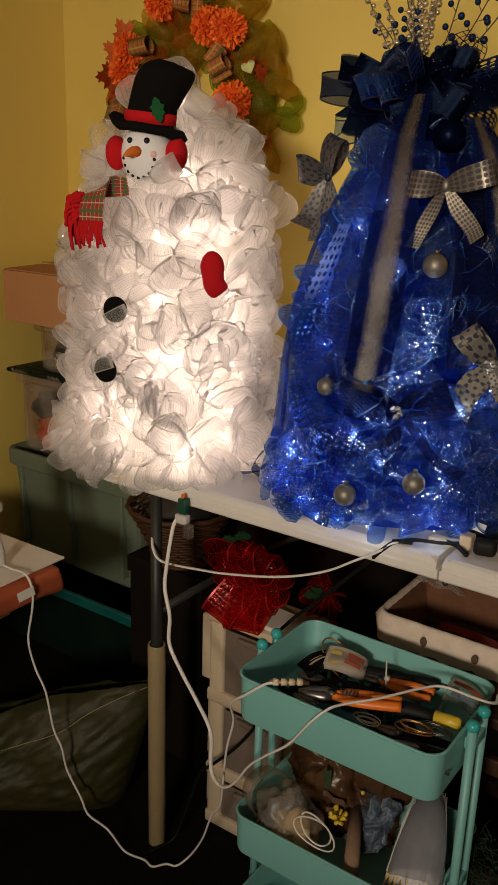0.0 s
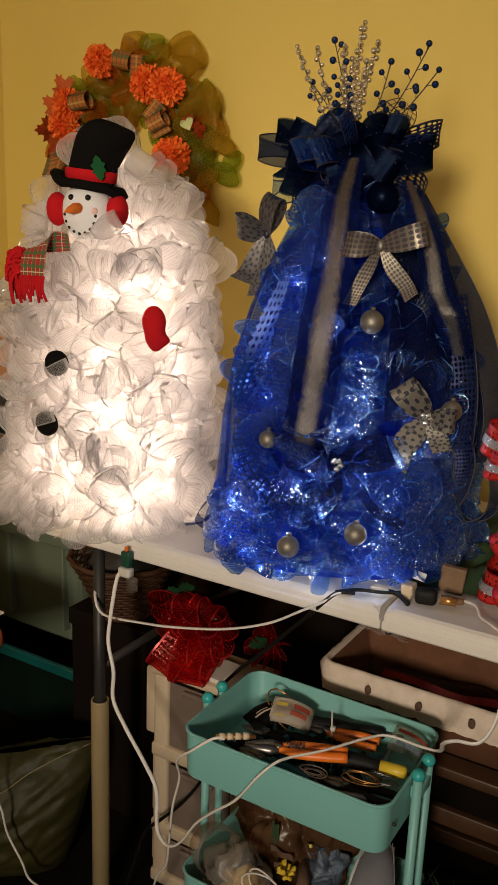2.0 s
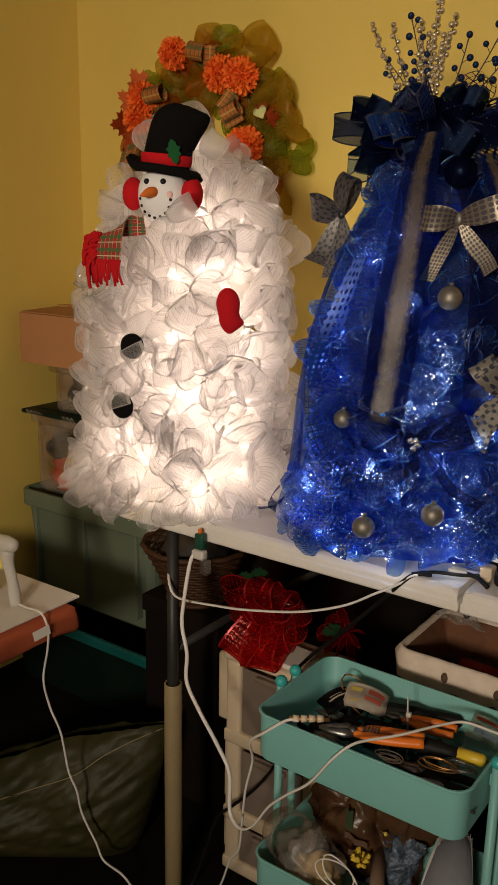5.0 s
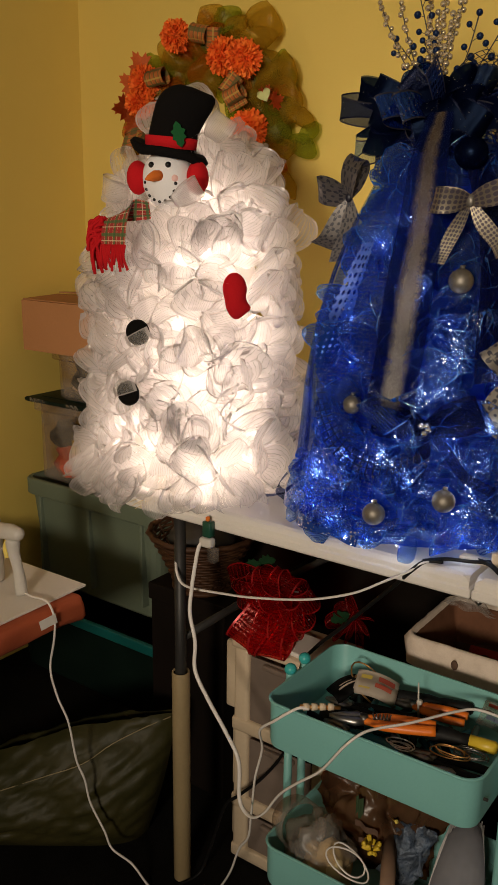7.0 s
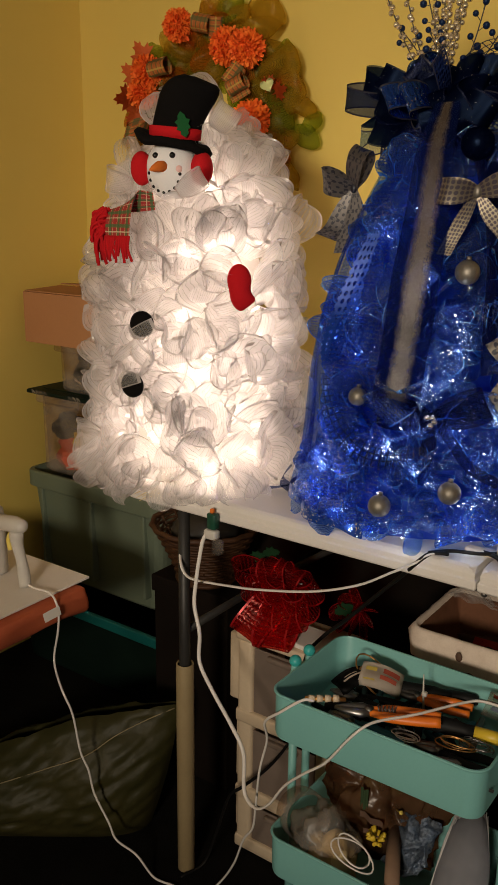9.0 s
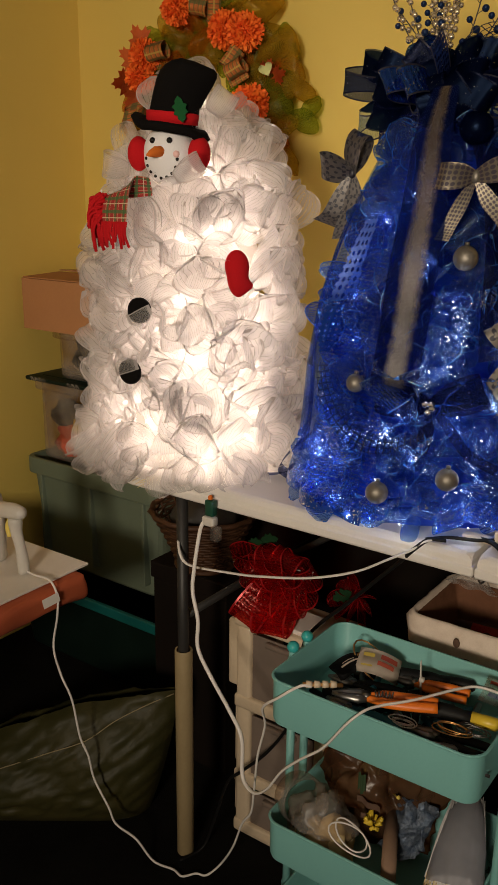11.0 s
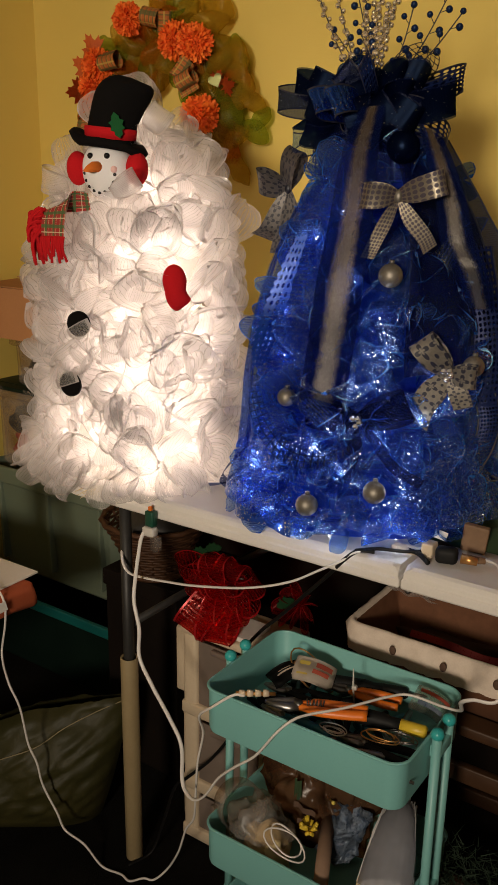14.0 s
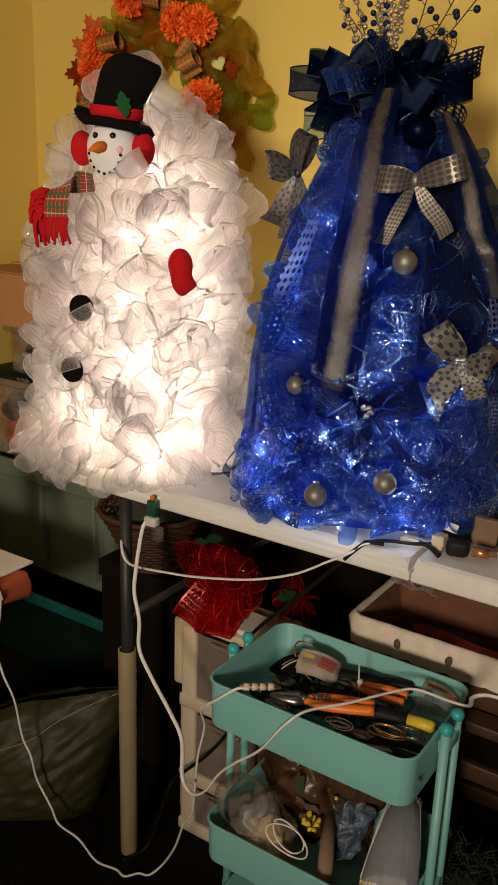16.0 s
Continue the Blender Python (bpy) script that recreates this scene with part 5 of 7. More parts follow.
def spray(name, root, tip, kind, count, bow_out, branch, label):
    root, tip = Vector(root), Vector(tip)
    side = (tip - root).cross(Vector((0, 1, 0))).normalized()
    line = spline([root, root.lerp(tip, 0.5) + side * bow_out, tip], 8)
    sp = part(name, tube(line, 0.0013, 5), M["stem"], blue, label)
    for k in range(count):
        f = 0.22 + 0.78 * k / (count - 1)
        g = f * (len(line) - 1)
        p = line[int(g)].lerp(line[min(len(line) - 1, int(g) + 1)], g - int(g))
        off = side * branch * (1 if k % 2 else -1) * (0.0 if k == count - 1 else 1) + Vector((0, 0.006 * math.sin(k * 2.1), 0.003 * math.cos(k * 3)))
        ob = placed("bead", bead_mesh[kind], Matrix.Translation(p + off) @ Matrix.Scale(0.85 + 0.25 * ((k * 7) % 5) / 5, 4), sp)
        if branch > 0.01:
            part("twig", tube([p - (tip - root).normalized() * 0.012, p + off], 0.0009, 4), M["stem"], sp)


for tip, n in (((-0.752, 1.75, 2.060), 17), ((-0.717, 1.75, 2.026), 14), ((-0.790, 1.75, 2.024), 14), ((-0.775, 1.76, 1.995), 12), ((-0.735, 1.74, 1.985), 12), ((-0.855, 1.75, 2.022), 9), ((-0.900, 1.75, 2.026), 11)):
    spray("bead_spray", (-0.755 + 0.2 * (tip[0] + 0.755), 1.73, 1.84), tip, "champagne", round(n * 1.5), 0.006, 0.002, "champagne bead spray")
for tip, n, br in (((-0.815, 1.75, 2.035), 10, 0.014), ((-0.860, 1.75, 1.955), 7, 0.016), ((-0.800, 1.75, 1.95), 6, 0.014), ((-0.689, 1.75, 1.985), 7, 0.012), ((-0.612, 1.75, 2.012), 9, 0.015), ((-0.588, 1.75, 1.968), 6, 0.012)):
    spray("berry_spray", (-0.745 + 0.25 * (tip[0] + 0.745), 1.73, 1.84), tip, "berry", n, -0.006, br, "dark navy berry spray")

# ---- autumn wreath on the wall ----
rng = random.Random(21)
WX, WZ = -1.770, 1.875
wreath = thing("autumn_wreath", (WX, Y1 - 0.02, WZ), "autumn wreath of olive mesh with orange flowers and plaid ribbon", "wreath")
ring_pts = [(WX + 0.235 * math.cos(a), Y1 - 0.05, WZ + 0.235 * math.sin(a)) for a in (2 * math.pi * k / 40 for k in range(41))]
part("wreath_ring", tube(ring_pts, 0.045, 10, caps=False), M["mesh_green"], wreath)
puff_meshes = {}


def puff(rng, mat):
    """A gathered bubble of mesh, pinched at its root, with soft pleats."""
    bm = sheet(lambda u, v: Vector((0, 0, 0)), 22, 12)
    ph, n = rng.uniform(0, 6), rng.randint(5, 8)
    wide, tall = rng.uniform(0.042, 0.055), rng.uniform(0.085, 0.11)
    us, vs = 23, 13
    for i, v in enumerate(bm.verts):
        a, f = 2 * math.pi * (i % us) / (us - 1), (i // us) / (vs - 1)
        r = wide * math.sin(math.pi * f ** 0.8) ** 0.75 * (1 + 0.16 * (1 - f) * math.sin(n * a + ph) + 0.05 * math.sin(2 * a + ph))
        v.co = Vector((r * math.cos(a) * 1.25, tall * f, r * math.sin(a) * 0.8 + 0.4 * tall * f * f))
    return to_mesh("mesh_puff", bm, [M[mat], M[mat + "_edge"]])


for mat in ("mesh_olive", "mesh_green", "mesh_rust"):
    puff_meshes[mat] = [puff(rng, mat) for _ in range(5)]
for k in range(170):
    a = radians(k * 137.508)
    rr = 0.230 + rng.uniform(-0.085, 0.075)
    lift = rng.uniform(0.0, 0.05)
    place = Vector((WX + rr * math.cos(a) * 1.06 + 0.015, Y1 - 0.03 - lift, WZ - 0.008 + 0.96 * rr * math.sin(a)))
    radial = Vector((math.cos(a), 0, math.sin(a)))
    out = (Vector((0, -1, 0)) + radial * (rr - 0.235) * 7).normalized()
    mat = rng.choice(("mesh_olive", "mesh_olive", "mesh_green", "mesh_green", "mesh_rust") if k % 3 else ("mesh_rust", "mesh_olive"))
    m = aim(place, out, radial, rng.uniform(0, 6.28), radians(rng.uniform(35, 80)))
    placed("mesh_puff", rng.choice(puff_meshes[mat]), m @ Matrix.Scale(rng.uniform(0.70, 1.02), 4), wreath)


def bloom(rng, r):
    """A full silk flower head: many short cupped petals over a ball."""
    bm = ball((0, 0, 0), r * 0.62, 2)
    for k in range(330):
        z = 1 - 1.55 * (k + 0.5) / 330
        a = k * 2.399963
        s = math.sqrt(max(0, 1 - z * z))
        n = Vector((s * math.cos(a), s * math.sin(a), z))
        t = n.orthogonal().normalized()
        t = (t * math.cos(rng.uniform(0, 6.28)) + n.cross(t) * math.sin(rng.uniform(0, 6.28))).normalized()
        b = n.cross(t)
        w, ln = r * rng.uniform(0.07, 0.12), r * rng.uniform(0.34, 0.56)
        base = n * r * 0.56
        q = [base - t * w * 0.5, base + t * w * 0.5, base + n * ln * 0.6 + t * w + b * w * 0.4, base + n * ln * 0.6 - t * w + b * w * 0.4, base + n * ln + t * w * 0.6 - b * w * 0.3, base + n * ln - t * w * 0.6 - b * w * 0.3]
        v = [bm.verts.new(p) for p in q]
        bm.faces.new((v[0], v[1], v[2], v[3]))
        bm.faces.new((v[3], v[2], v[4], v[5]))
    return bm


bloom_meshes = [to_mesh("flower", bloom(rng, 0.055), M["mum"], False) for _ in range(3)]
for k, (x, z, y, s) in enumerate(((-1.817, 2.127, 2.20, 0.85), (-1.634, 2.054, 2.20, 0.98), (-1.567, 2.044, 2.20, 0.95), (-1.540, 1.850, 2.19, 1.0), (-1.947, 2.007, 2.20, 0.9), (-1.967, 1.947, 2.20, 0.85), (-1.882, 1.672, 2.20, 0.95), (-1.582, 1.652, 2.20, 0.95))):
    placed("flower", bloom_meshes[k % 3], Matrix.Translation((x, y, z)) @ pose(0, 0, 0, 90, 20 * k, 8 * k - 20) @ Matrix.Scale(s, 4), wreath, "orange silk chrysanthemum")


def maple(scale):
    bm = bmesh.new()
    pts = [(0, -0.9), (0.12, -0.35), (0.55, -0.5), (0.48, -0.22), (1.0, 0.05), (0.72, 0.16), (0.80, 0.45), (0.40, 0.32), (0.30, 0.55), (0.36, 0.80), (0.16, 0.74), (0, 1.05)]
    ring = pts + [(-x, y) for x, y in pts[-2:0:-1]]
    c = bm.verts.new((0, -0.10 * scale, 0))
    vs = [bm.verts.new((x * scale, 0.10 * scale * (x * x + y * y), y * scale)) for x, y in ring]
    for k in range(len(vs)):
        bm.faces.new((c, vs[k], vs[(k + 1) % len(vs)]))
    bmesh.ops.solidify(bm, geom=bm.faces[:], thickness=0.0012)
    return bm


leaf_mesh = to_mesh("maple_leaf", maple(0.05), M["maple"], False)
for x, z, tilt in ((-2.02, 2.01, -60), (-2.05, 1.94, -95), (-2.01, 1.89, -130), (-1.98, 2.06, -30), (-1.465, 1.925, 70), (-1.50, 1.945, 30)):
    placed("maple_leaf", leaf_mesh, Matrix.Translation((x, 2.215, z)) @ pose(0, 0, 0, 12, tilt, 10) @ Matrix.Scale(0.95 if x < -1.9 else 0.6, 4), wreath, "rust silk maple leaf")
for root, outd, acr, ln, w in (((-1.735, 2.22, 2.10), (0.25, -0.5, 0.45), (0.9, 0.2, -0.2), 0.065, 0.055), ((-1.72, 2.225, 2.12), (0.7, -0.4, -0.2), (0.2, -0.2, 0.9), 0.075, 0.06), ((-1.90, 2.22, 2.05), (0.2, -0.5, -0.5), (0.95, 0, 0.1), 0.08, 0.07), ((-1.60, 2.205, 1.98), (0.3, -0.5, -0.55), (0.9, 0.1, 0.4), 0.07, 0.055), ((-1.95, 2.21, 1.86), (-0.4, -0.5, -0.3), (0.4, 0, 0.9), 0.09, 0.06), ((-1.63, 2.215, 1.97), (0.5, -0.6, 0.1), (0.6, 0.1, 0.7), 0.06, 0.06)):
    part("plaid_loop", loop_ribbon(root, outd, acr, ln, 0.05, w), M["plaid"], wreath, "autumn plaid ribbon loop")
part("plaid_tail", band([(-1.62, 2.21, 2.0), (-1.60, 2.195, 1.95), (-1.575, 2.19, 1.91)], 0.065, (0.9, 0.1, 0.4)), M["plaid"], wreath, "autumn plaid ribbon tail")
heart = bmesh.new()
hp = [(16 * math.sin(t) ** 3 / 17, (13 * math.cos(t) - 5 * math.cos(2 * t) - 2 * math.cos(3 * t) - math.cos(4 * t)) / 17) for t in (2 * math.pi * k / 24 for k in range(24))]
heart.faces.new([heart.verts.new((0.022 * x, 0.003 * x * x, 0.022 * z)) for x, z in hp])
bmesh.ops.solidify(heart, geom=heart.faces[:], thickness=0.0015)
part("heart_leaf", turn(heart, Matrix.Translation((-1.487, 2.19, 1.94)) @ pose(0, 0, 0, 0, -25, 25)), M["heart"], wreath, "pale green heart-shaped leaf", False)
sprig = bmesh.new()
for k in range(12):
    f = k / 11
    p = Vector((-1.66 + 0.05 * f, 2.20, 2.105 + 0.02 * f))
    tube([p, p + Vector((0.012, -0.006, 0.03 - 0.02 * f)) * (1 if k % 2 else 0.8)], 0.0018, 4, sprig)
part("grass_sprig", sprig, M["mesh_green"], wreath)

# ---- storage boxes stacked in the corner ----


def tote(name, lo, hi, taper, mat, label, category, rim=0.03, ribs=0, lid=None, rim_mat="", group="storage stack"):
    """A moulded bin: tapering walls, an outward rim, ribs, and a lid of its own if any."""
    lo, hi = Vector(lo), Vector(hi)
    b = thing(name, ((lo.x + hi.x) / 2, (lo.y + hi.y) / 2, lo.z), label, category, group)
    bm = bmesh.new()

    def ring(inset, z, r=0.04):
        pts = []
        for cx, cy, a0 in ((hi.x, lo.y, -90), (hi.x, hi.y, 0), (lo.x, hi.y, 90), (lo.x, lo.y, 180)):
            px, py = cx + (-1 if cx == hi.x else 1) * (r + inset), cy + (1 if cy == lo.y else -1) * (r + inset)
            for k in range(5):
                a = radians(a0 + 22.5 * k)
                pts.append(bm.verts.new((px + r * math.cos(a), py + r * math.sin(a), z)))
        return pts

    zs = [(taper + 0.012, lo.z), (taper + 0.004, lo.z + 0.01), (0.016, hi.z - rim - 0.002), (0.004, hi.z - rim), (0.0, hi.z - rim + 0.004), (0.0, hi.z - 0.004), (0.003, hi.z), (0.014, hi.z), (0.018, hi.z - rim), (taper + 0.012, lo.z + 0.012)]
    def walls(profile, ends):
        rings = [ring(i, z) for i, z in profile]
        for a, c in zip(rings, rings[1:]):
            for k in range(20):
                bm.faces.new((a[k], a[(k + 1) % 20], c[(k + 1) % 20], c[k]))
        if ends:
            bm.faces.new(rings[0][::-1])
            bm.faces.new(rings[-1])
        else:
            for k in range(20):
                bm.faces.new((rings[-1][k], rings[-1][(k + 1) % 20], rings[0][(k + 1) % 20], rings[0][k]))
        bmesh.ops.recalc_face_normals(bm, faces=bm.faces)
        return bm

    body = part("bin_body", walls([zs[0], zs[1], zs[2], (0.020, hi.z - rim), zs[9]], True), M[mat], b, "", False)
    bm = bmesh.new()
    part("bin_rim", walls(zs[3:9], False), M[rim_mat or mat], b, "", False)
    for k in range(ribs):
        x = lo.x + (hi.x - lo.x) * (0.12 + 0.76 * k / max(1, ribs - 1))
        part("rib", box((x - 0.006, lo.y + 0.006, lo.z + 0.05), (x + 0.006, lo.y + taper + 0.02, hi.z - rim), 0.002), M[mat], body)
    if lid:
        bm = box((lo.x - 0.012, lo.y - 0.012, hi.z + 0.001), (hi.x + 0.012, hi.y + 0.005, hi.z + 0.016), 0.006)
        box((lo.x + 0.03, lo.y + 0.03, hi.z + 0.012), (hi.x - 0.03, hi.y - 0.03, hi.z + 0.019), 0.003, 2, bm)
        part("lid", bm, M[lid[0]], b, lid[1])
    return b


# one teal plastic: the dark body colour is the table's shade, the rim is lit
tote("storage_tote", (-2.36, 1.88, 0.0), (-1.40, 2.35, 0.285), 0.03, "lid_and_shaded_tote", "deep teal storage tote on the floor, the shade on its body put into the colour", "storage bin", 0.036, rim_mat="tote_teal")
tote("storage_tote", (-2.375, 1.985, 0.286), (-1.735, 2.355, 0.692), 0.035, "tote", "sage green plastic tote under clear bins", "storage bin", 0.06, 3)
shelf_bin = tote("clear_bin", (-2.335, 2.0, 0.694), (-1.80, 2.34, 0.972), 0.012, "bin", "cloudy clear plastic bin with a dark green lid", "storage bin", 0.03, 0, ("lid_and_shaded_tote", "dark green snap-on lid"))
for k in range(7):
    x = -2.30 + 0.02 * k + (0.10 if k > 3 else 0)
    part("lid_clip", tube(spline([(x - 0.006, 1.984, 0.978), (x - 0.003, 1.978, 0.990), (x + 0.003, 1.978, 0.990), (x + 0.006, 1.984, 0.978)], 3), 0.002, 5), M["bin"], shelf_bin, "pale lid clip")
tote("clear_bin", (-2.238, 2.005, 0.993), (-1.83, 2.33, 1.150), 0.014, "bin", "small milky clear plastic bin", "storage bin", 0.02)


def heap(name, centre, size, mat, label, category, seed, rough=0.35, sub=3):
    """A crumpled lump of cloth, bag or paper."""
    bm = ball((0, 0, 0), 1.0, sub)
    for v in bm.verts:
        n = noise.fractal(v.co * 1.7 + Vector((seed * 3.1, 0, 0)), 1.0, 2.0, 4)
        v.co *= 1 + rough * n
        v.co.z = max(v.co.z, -0.72)
    for v in bm.verts:
        v.co = Vector((v.co.x * size[0], v.co.y * size[1], (v.co.z + 0.72) * size[2])) + Vector(centre)
    return whole(name, bm, M[mat], label, category, smooth=True, base=centre)


heap("folded_cloth", (-2.17, 2.072, 0.712), (0.12, 0.055, 0.075), "salmon", "salmon red cloth inside a clear bin", "cloth", 1)
heap("tinsel_bundle", (-2.13, 2.062, 0.80), (0.05, 0.042, 0.04), "glue_yellow", "gold tinsel bundle inside a clear bin", "tinsel", 2)
heap("dark_ornaments", (-2.215, 2.074, 0.81), (0.075, 0.05, 0.055), "leg", "dark grey ornaments inside a clear bin", "ornament", 3)
heap("dark_ornaments", (-2.02, 2.15, 0.87), (0.12, 0.08, 0.05), "wicker", "brown ornaments inside a clear bin", "ornament", 4)
heap("grey_cloth", (-2.06, 2.13, 1.012), (0.15, 0.105, 0.085), "leg", "dark grey cloth inside a small clear bin", "cloth", 5)
heap("cream_cloth", (-2.13, 2.11, 1.01), (0.05, 0.06, 0.05), "liner", "cream cloth inside a small clear bin", "cloth", 6)
carton = thing("cardboard_box", (-2.07, 2.17, 1.152), "orange-brown cardboard box on top of the bins", "box")
for lo, hi in (((-2.348, 2.0, 1.152), (-1.80, 2.005, 1.322)), ((-2.348, 2.33, 1.152), (-1.80, 2.335, 1.322)), ((-2.348, 2.005, 1.152), (-2.343, 2.33, 1.322)), ((-1.805, 2.005, 1.152), (-1.80, 2.33, 1.322))):
    part("box_side", box(lo, hi, 0.001), M["card"], carton, "", False)
part("box_bottom", box((-2.343, 2.005, 1.152), (-1.805, 2.33, 1.157)), M["card"], carton, "", False)
part("box_flap", turn(box((-0.27, 0, 0), (0.27, 0.165, 0.004), 0.001), Matrix.Translation((-2.074, 2.003, 1.323)) @ pose(0, 0, 0, 2, 0, 0)), M["card"], carton, "", False)
part("box_flap", turn(box((-0.27, -0.165, 0), (0.27, 0, 0.004), 0.001), Matrix.Translation((-2.074, 2.332, 1.324)) @ pose(0, 0, 0, -4, 0, 0)), M["card"], carton, "", False)
# added support for the basket; its near-black colour stands for the shade there
pedestal = thing("shade_box", (-1.40, 1.87, 0), "box added under the wicker basket, near-black in place of shade", "box", "boxes under the table")
part("box_body", box((-1.53, 1.73, 0.0), (-1.27, 2.01, 0.552), 0.004), M["shade_dark"], pedestal, "", False)
part("box_lid", box((-1.536, 1.724, 0.553), (-1.264, 2.016, 0.603), 0.004), M["shade_dark"], pedestal, "", False)


# added boxes that hide the wall and stand in for the shade under the table
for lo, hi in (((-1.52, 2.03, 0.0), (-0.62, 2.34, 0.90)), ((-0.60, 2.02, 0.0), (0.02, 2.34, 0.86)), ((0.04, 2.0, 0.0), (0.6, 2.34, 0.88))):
    dk = thing("shade_box", ((lo[0] + hi[0]) / 2, (lo[1] + hi[1]) / 2, 0), "box added under the table, near-black in place of shade", "box", "boxes under the table")
    part("box_body", box(lo, (hi[0], hi[1], hi[2] - 0.05), 0.004), M["shade_dark"], dk, "", False)
    part("box_lid", box((lo[0] - 0.006, lo[1] - 0.006, hi[2] - 0.049), (hi[0] + 0.006, hi[1] + 0.006, hi[2]), 0.004), M["shade_dark"], dk, "", False)

# wicker bowl basket on the added dark box
wick = thing("wicker_basket", (-1.395, 1.80, 0.605), "round brown wicker basket holding grey odds and ends", "basket")
for k in range(17):
    z = 0.612 + 0.0098 * k
    r = 0.075 + 0.0036 * k + 0.016 * (k / 16) ** 2
    pts = [(-1.395 + (r + 0.003 * math.cos(16 * a + math.pi * k)) * math.cos(a), 1.80 + (r + 0.003 * math.cos(16 * a + math.pi * k)) * math.sin(a), z) for a in (2 * math.pi * j / 64 for j in range(65))]
    part("woven_strand", tube(pts, 0.0048 if k < 16 else 0.0085, 5, caps=False), M["wicker"], wick)
for k in range(16):
    a = 2 * math.pi * (k + 0.5) / 16
    part("stake", tube([(-1.395 + r * math.cos(a), 1.80 + r * math.sin(a), z) for r, z in ((0.074, 0.610), (0.104, 0.69), (0.145, 0.772))], 0.0042, 5), M["wicker"], wick)
part("basket_base", lathe([(0, 0.607), (0.088, 0.607), (0.088, 0.615), (0, 0.615)], 24, (-1.395, 1.80, 0)), M["wicker"], wick)
heap("grey_cloth", (-1.395, 1.80, 0.70), (0.095, 0.095, 0.06), "leg", "dark grey odds and ends in the wicker basket", "clutter", 8)

# ---- work table with a rust cloth, board and glue gun ----
bench = thing("work_table", (-1.95, 0.55, 0), "low work table covered in a rust-coloured cloth", "table")
bm = box((-2.38, -0.40, 0.605), (-1.500, 1.462, 0.672), 0.022, 4)
bmesh.ops.subdivide_edges(bm, edges=[e for e in bm.edges if e.calc_length() > 0.2], cuts=40, use_grid_fill=True)
for v in bm.verts:
    if v.co.z < 0.668:
        v.co += 0.010 * noise.noise_vector(v.co * 16) + 0.004 * noise.noise_vector(v.co * 50)
part("cloth_cover", bm, M["rust_cloth"], bench, "rust cloth pulled round the top")
for x in (-2.30, -1.62):
    for y in (-0.2, 0.75):
        part("leg", tube([(x, y, 0), (x, y, 0.605)], 0.018, 10), M["leg"], bench, "dark metal leg")
whole("foam_board", turn(box((-0.62, -0.70, 0), (0, 0, 0.006), 0.001), Matrix.Translation((-1.536, 1.488, 0.6745)) @ pose(0, 0, 0, 0, 0, 0.5)), M["board"], "white foam board lying on the rust cloth", "board")
gun = thing("glue_gun", (-1.63, 1.345, 0.682), "white hot glue gun standing on a white board", "glue gun")
part("handle", tube(spline([(-1.615, 1.345, 0.683), (-1.622, 1.345, 0.74), (-1.636, 1.345, 0.79), (-1.638, 1.345, 0.825)], 5), [0.0155, 0.0155, 0.016, 0.0155, 0.015, 0.014, 0.0135, 0.0135, 0.014, 0.0145, 0.015, 0.016, 0.017, 0.018, 0.018, 0.016], 12, flat=0.8), M["white_plastic"], gun, "worn white plastic grip")
part("barrel", tube([(-1.602, 1.345, 0.842), (-1.612, 1.345, 0.843), (-1.64, 1.345, 0.843), (-1.71, 1.345, 0.835), (-1.74, 1.345, 0.832)], [0.008, 0.017, 0.021, 0.020, 0.013], 14), M["white_plastic"], gun)
part("nozzle", tube([(-1.74, 1.345, 0.832), (-1.775, 1.345, 0.828)], [0.009, 0.003], 10), M["copper"], gun)
part("trigger", tube(spline([(-1.655, 1.345, 0.82), (-1.668, 1.345, 0.795), (-1.662, 1.345, 0.770)], 4), 0.007, 8), M["glue_yellow"], gun, "yellow trigger")
bottle = thing("glue_bottle", (-1.745, 1.36, 0.682), "white plastic bottle on the board", "bottle")
part("bottle_body", lathe([(0, 0), (0.028, 0.001), (0.030, 0.006), (0.030, 0.15), (0.026, 0.175), (0.012, 0.19), (0.012, 0.205), (0, 0.205)], 20, (-1.745, 1.36, 0.682)), M["white_plastic"], bottle)
part("bottle_cap", lathe([(0.013, 0.205), (0.013, 0.225), (0.005, 0.245), (0, 0.245)], 16, (-1.745, 1.36, 0.682)), M["orange"], bottle, "orange pointed cap")

# ---- drawer tower ----
DX0, DX1, DY0, DY1, DT = -1.122, -0.850, 1.575, 1.730, 0.622
tower = thing("drawer_tower", ((DX0 + DX1) / 2, (DY0 + DY1) / 2, 0), "ivory plastic three-drawer tower with smoky clear drawers", "drawer unit")
part("top_panel", box((DX0 - 0.004, DY0 - 0.004, DT - 0.022), (DX1 + 0.004, DY1, DT), 0.006), M["ivory"], tower)
for x in (DX0, DX1 - 0.044):
    for y in (DY0, DY1 - 0.044):
        part("corner_post", box((x, y, 0.0), (x + 0.044, y + 0.044, DT - 0.022), 0.010, 3), M["ivory"], tower)
for z in (0.022, 0.172, 0.392):
    part("shelf_rail", box((DX0 - 0.003, DY0 - 0.003, z - 0.018), (DX1 + 0.003, DY1, z + 0.018), 0.006), M["ivory"], tower)
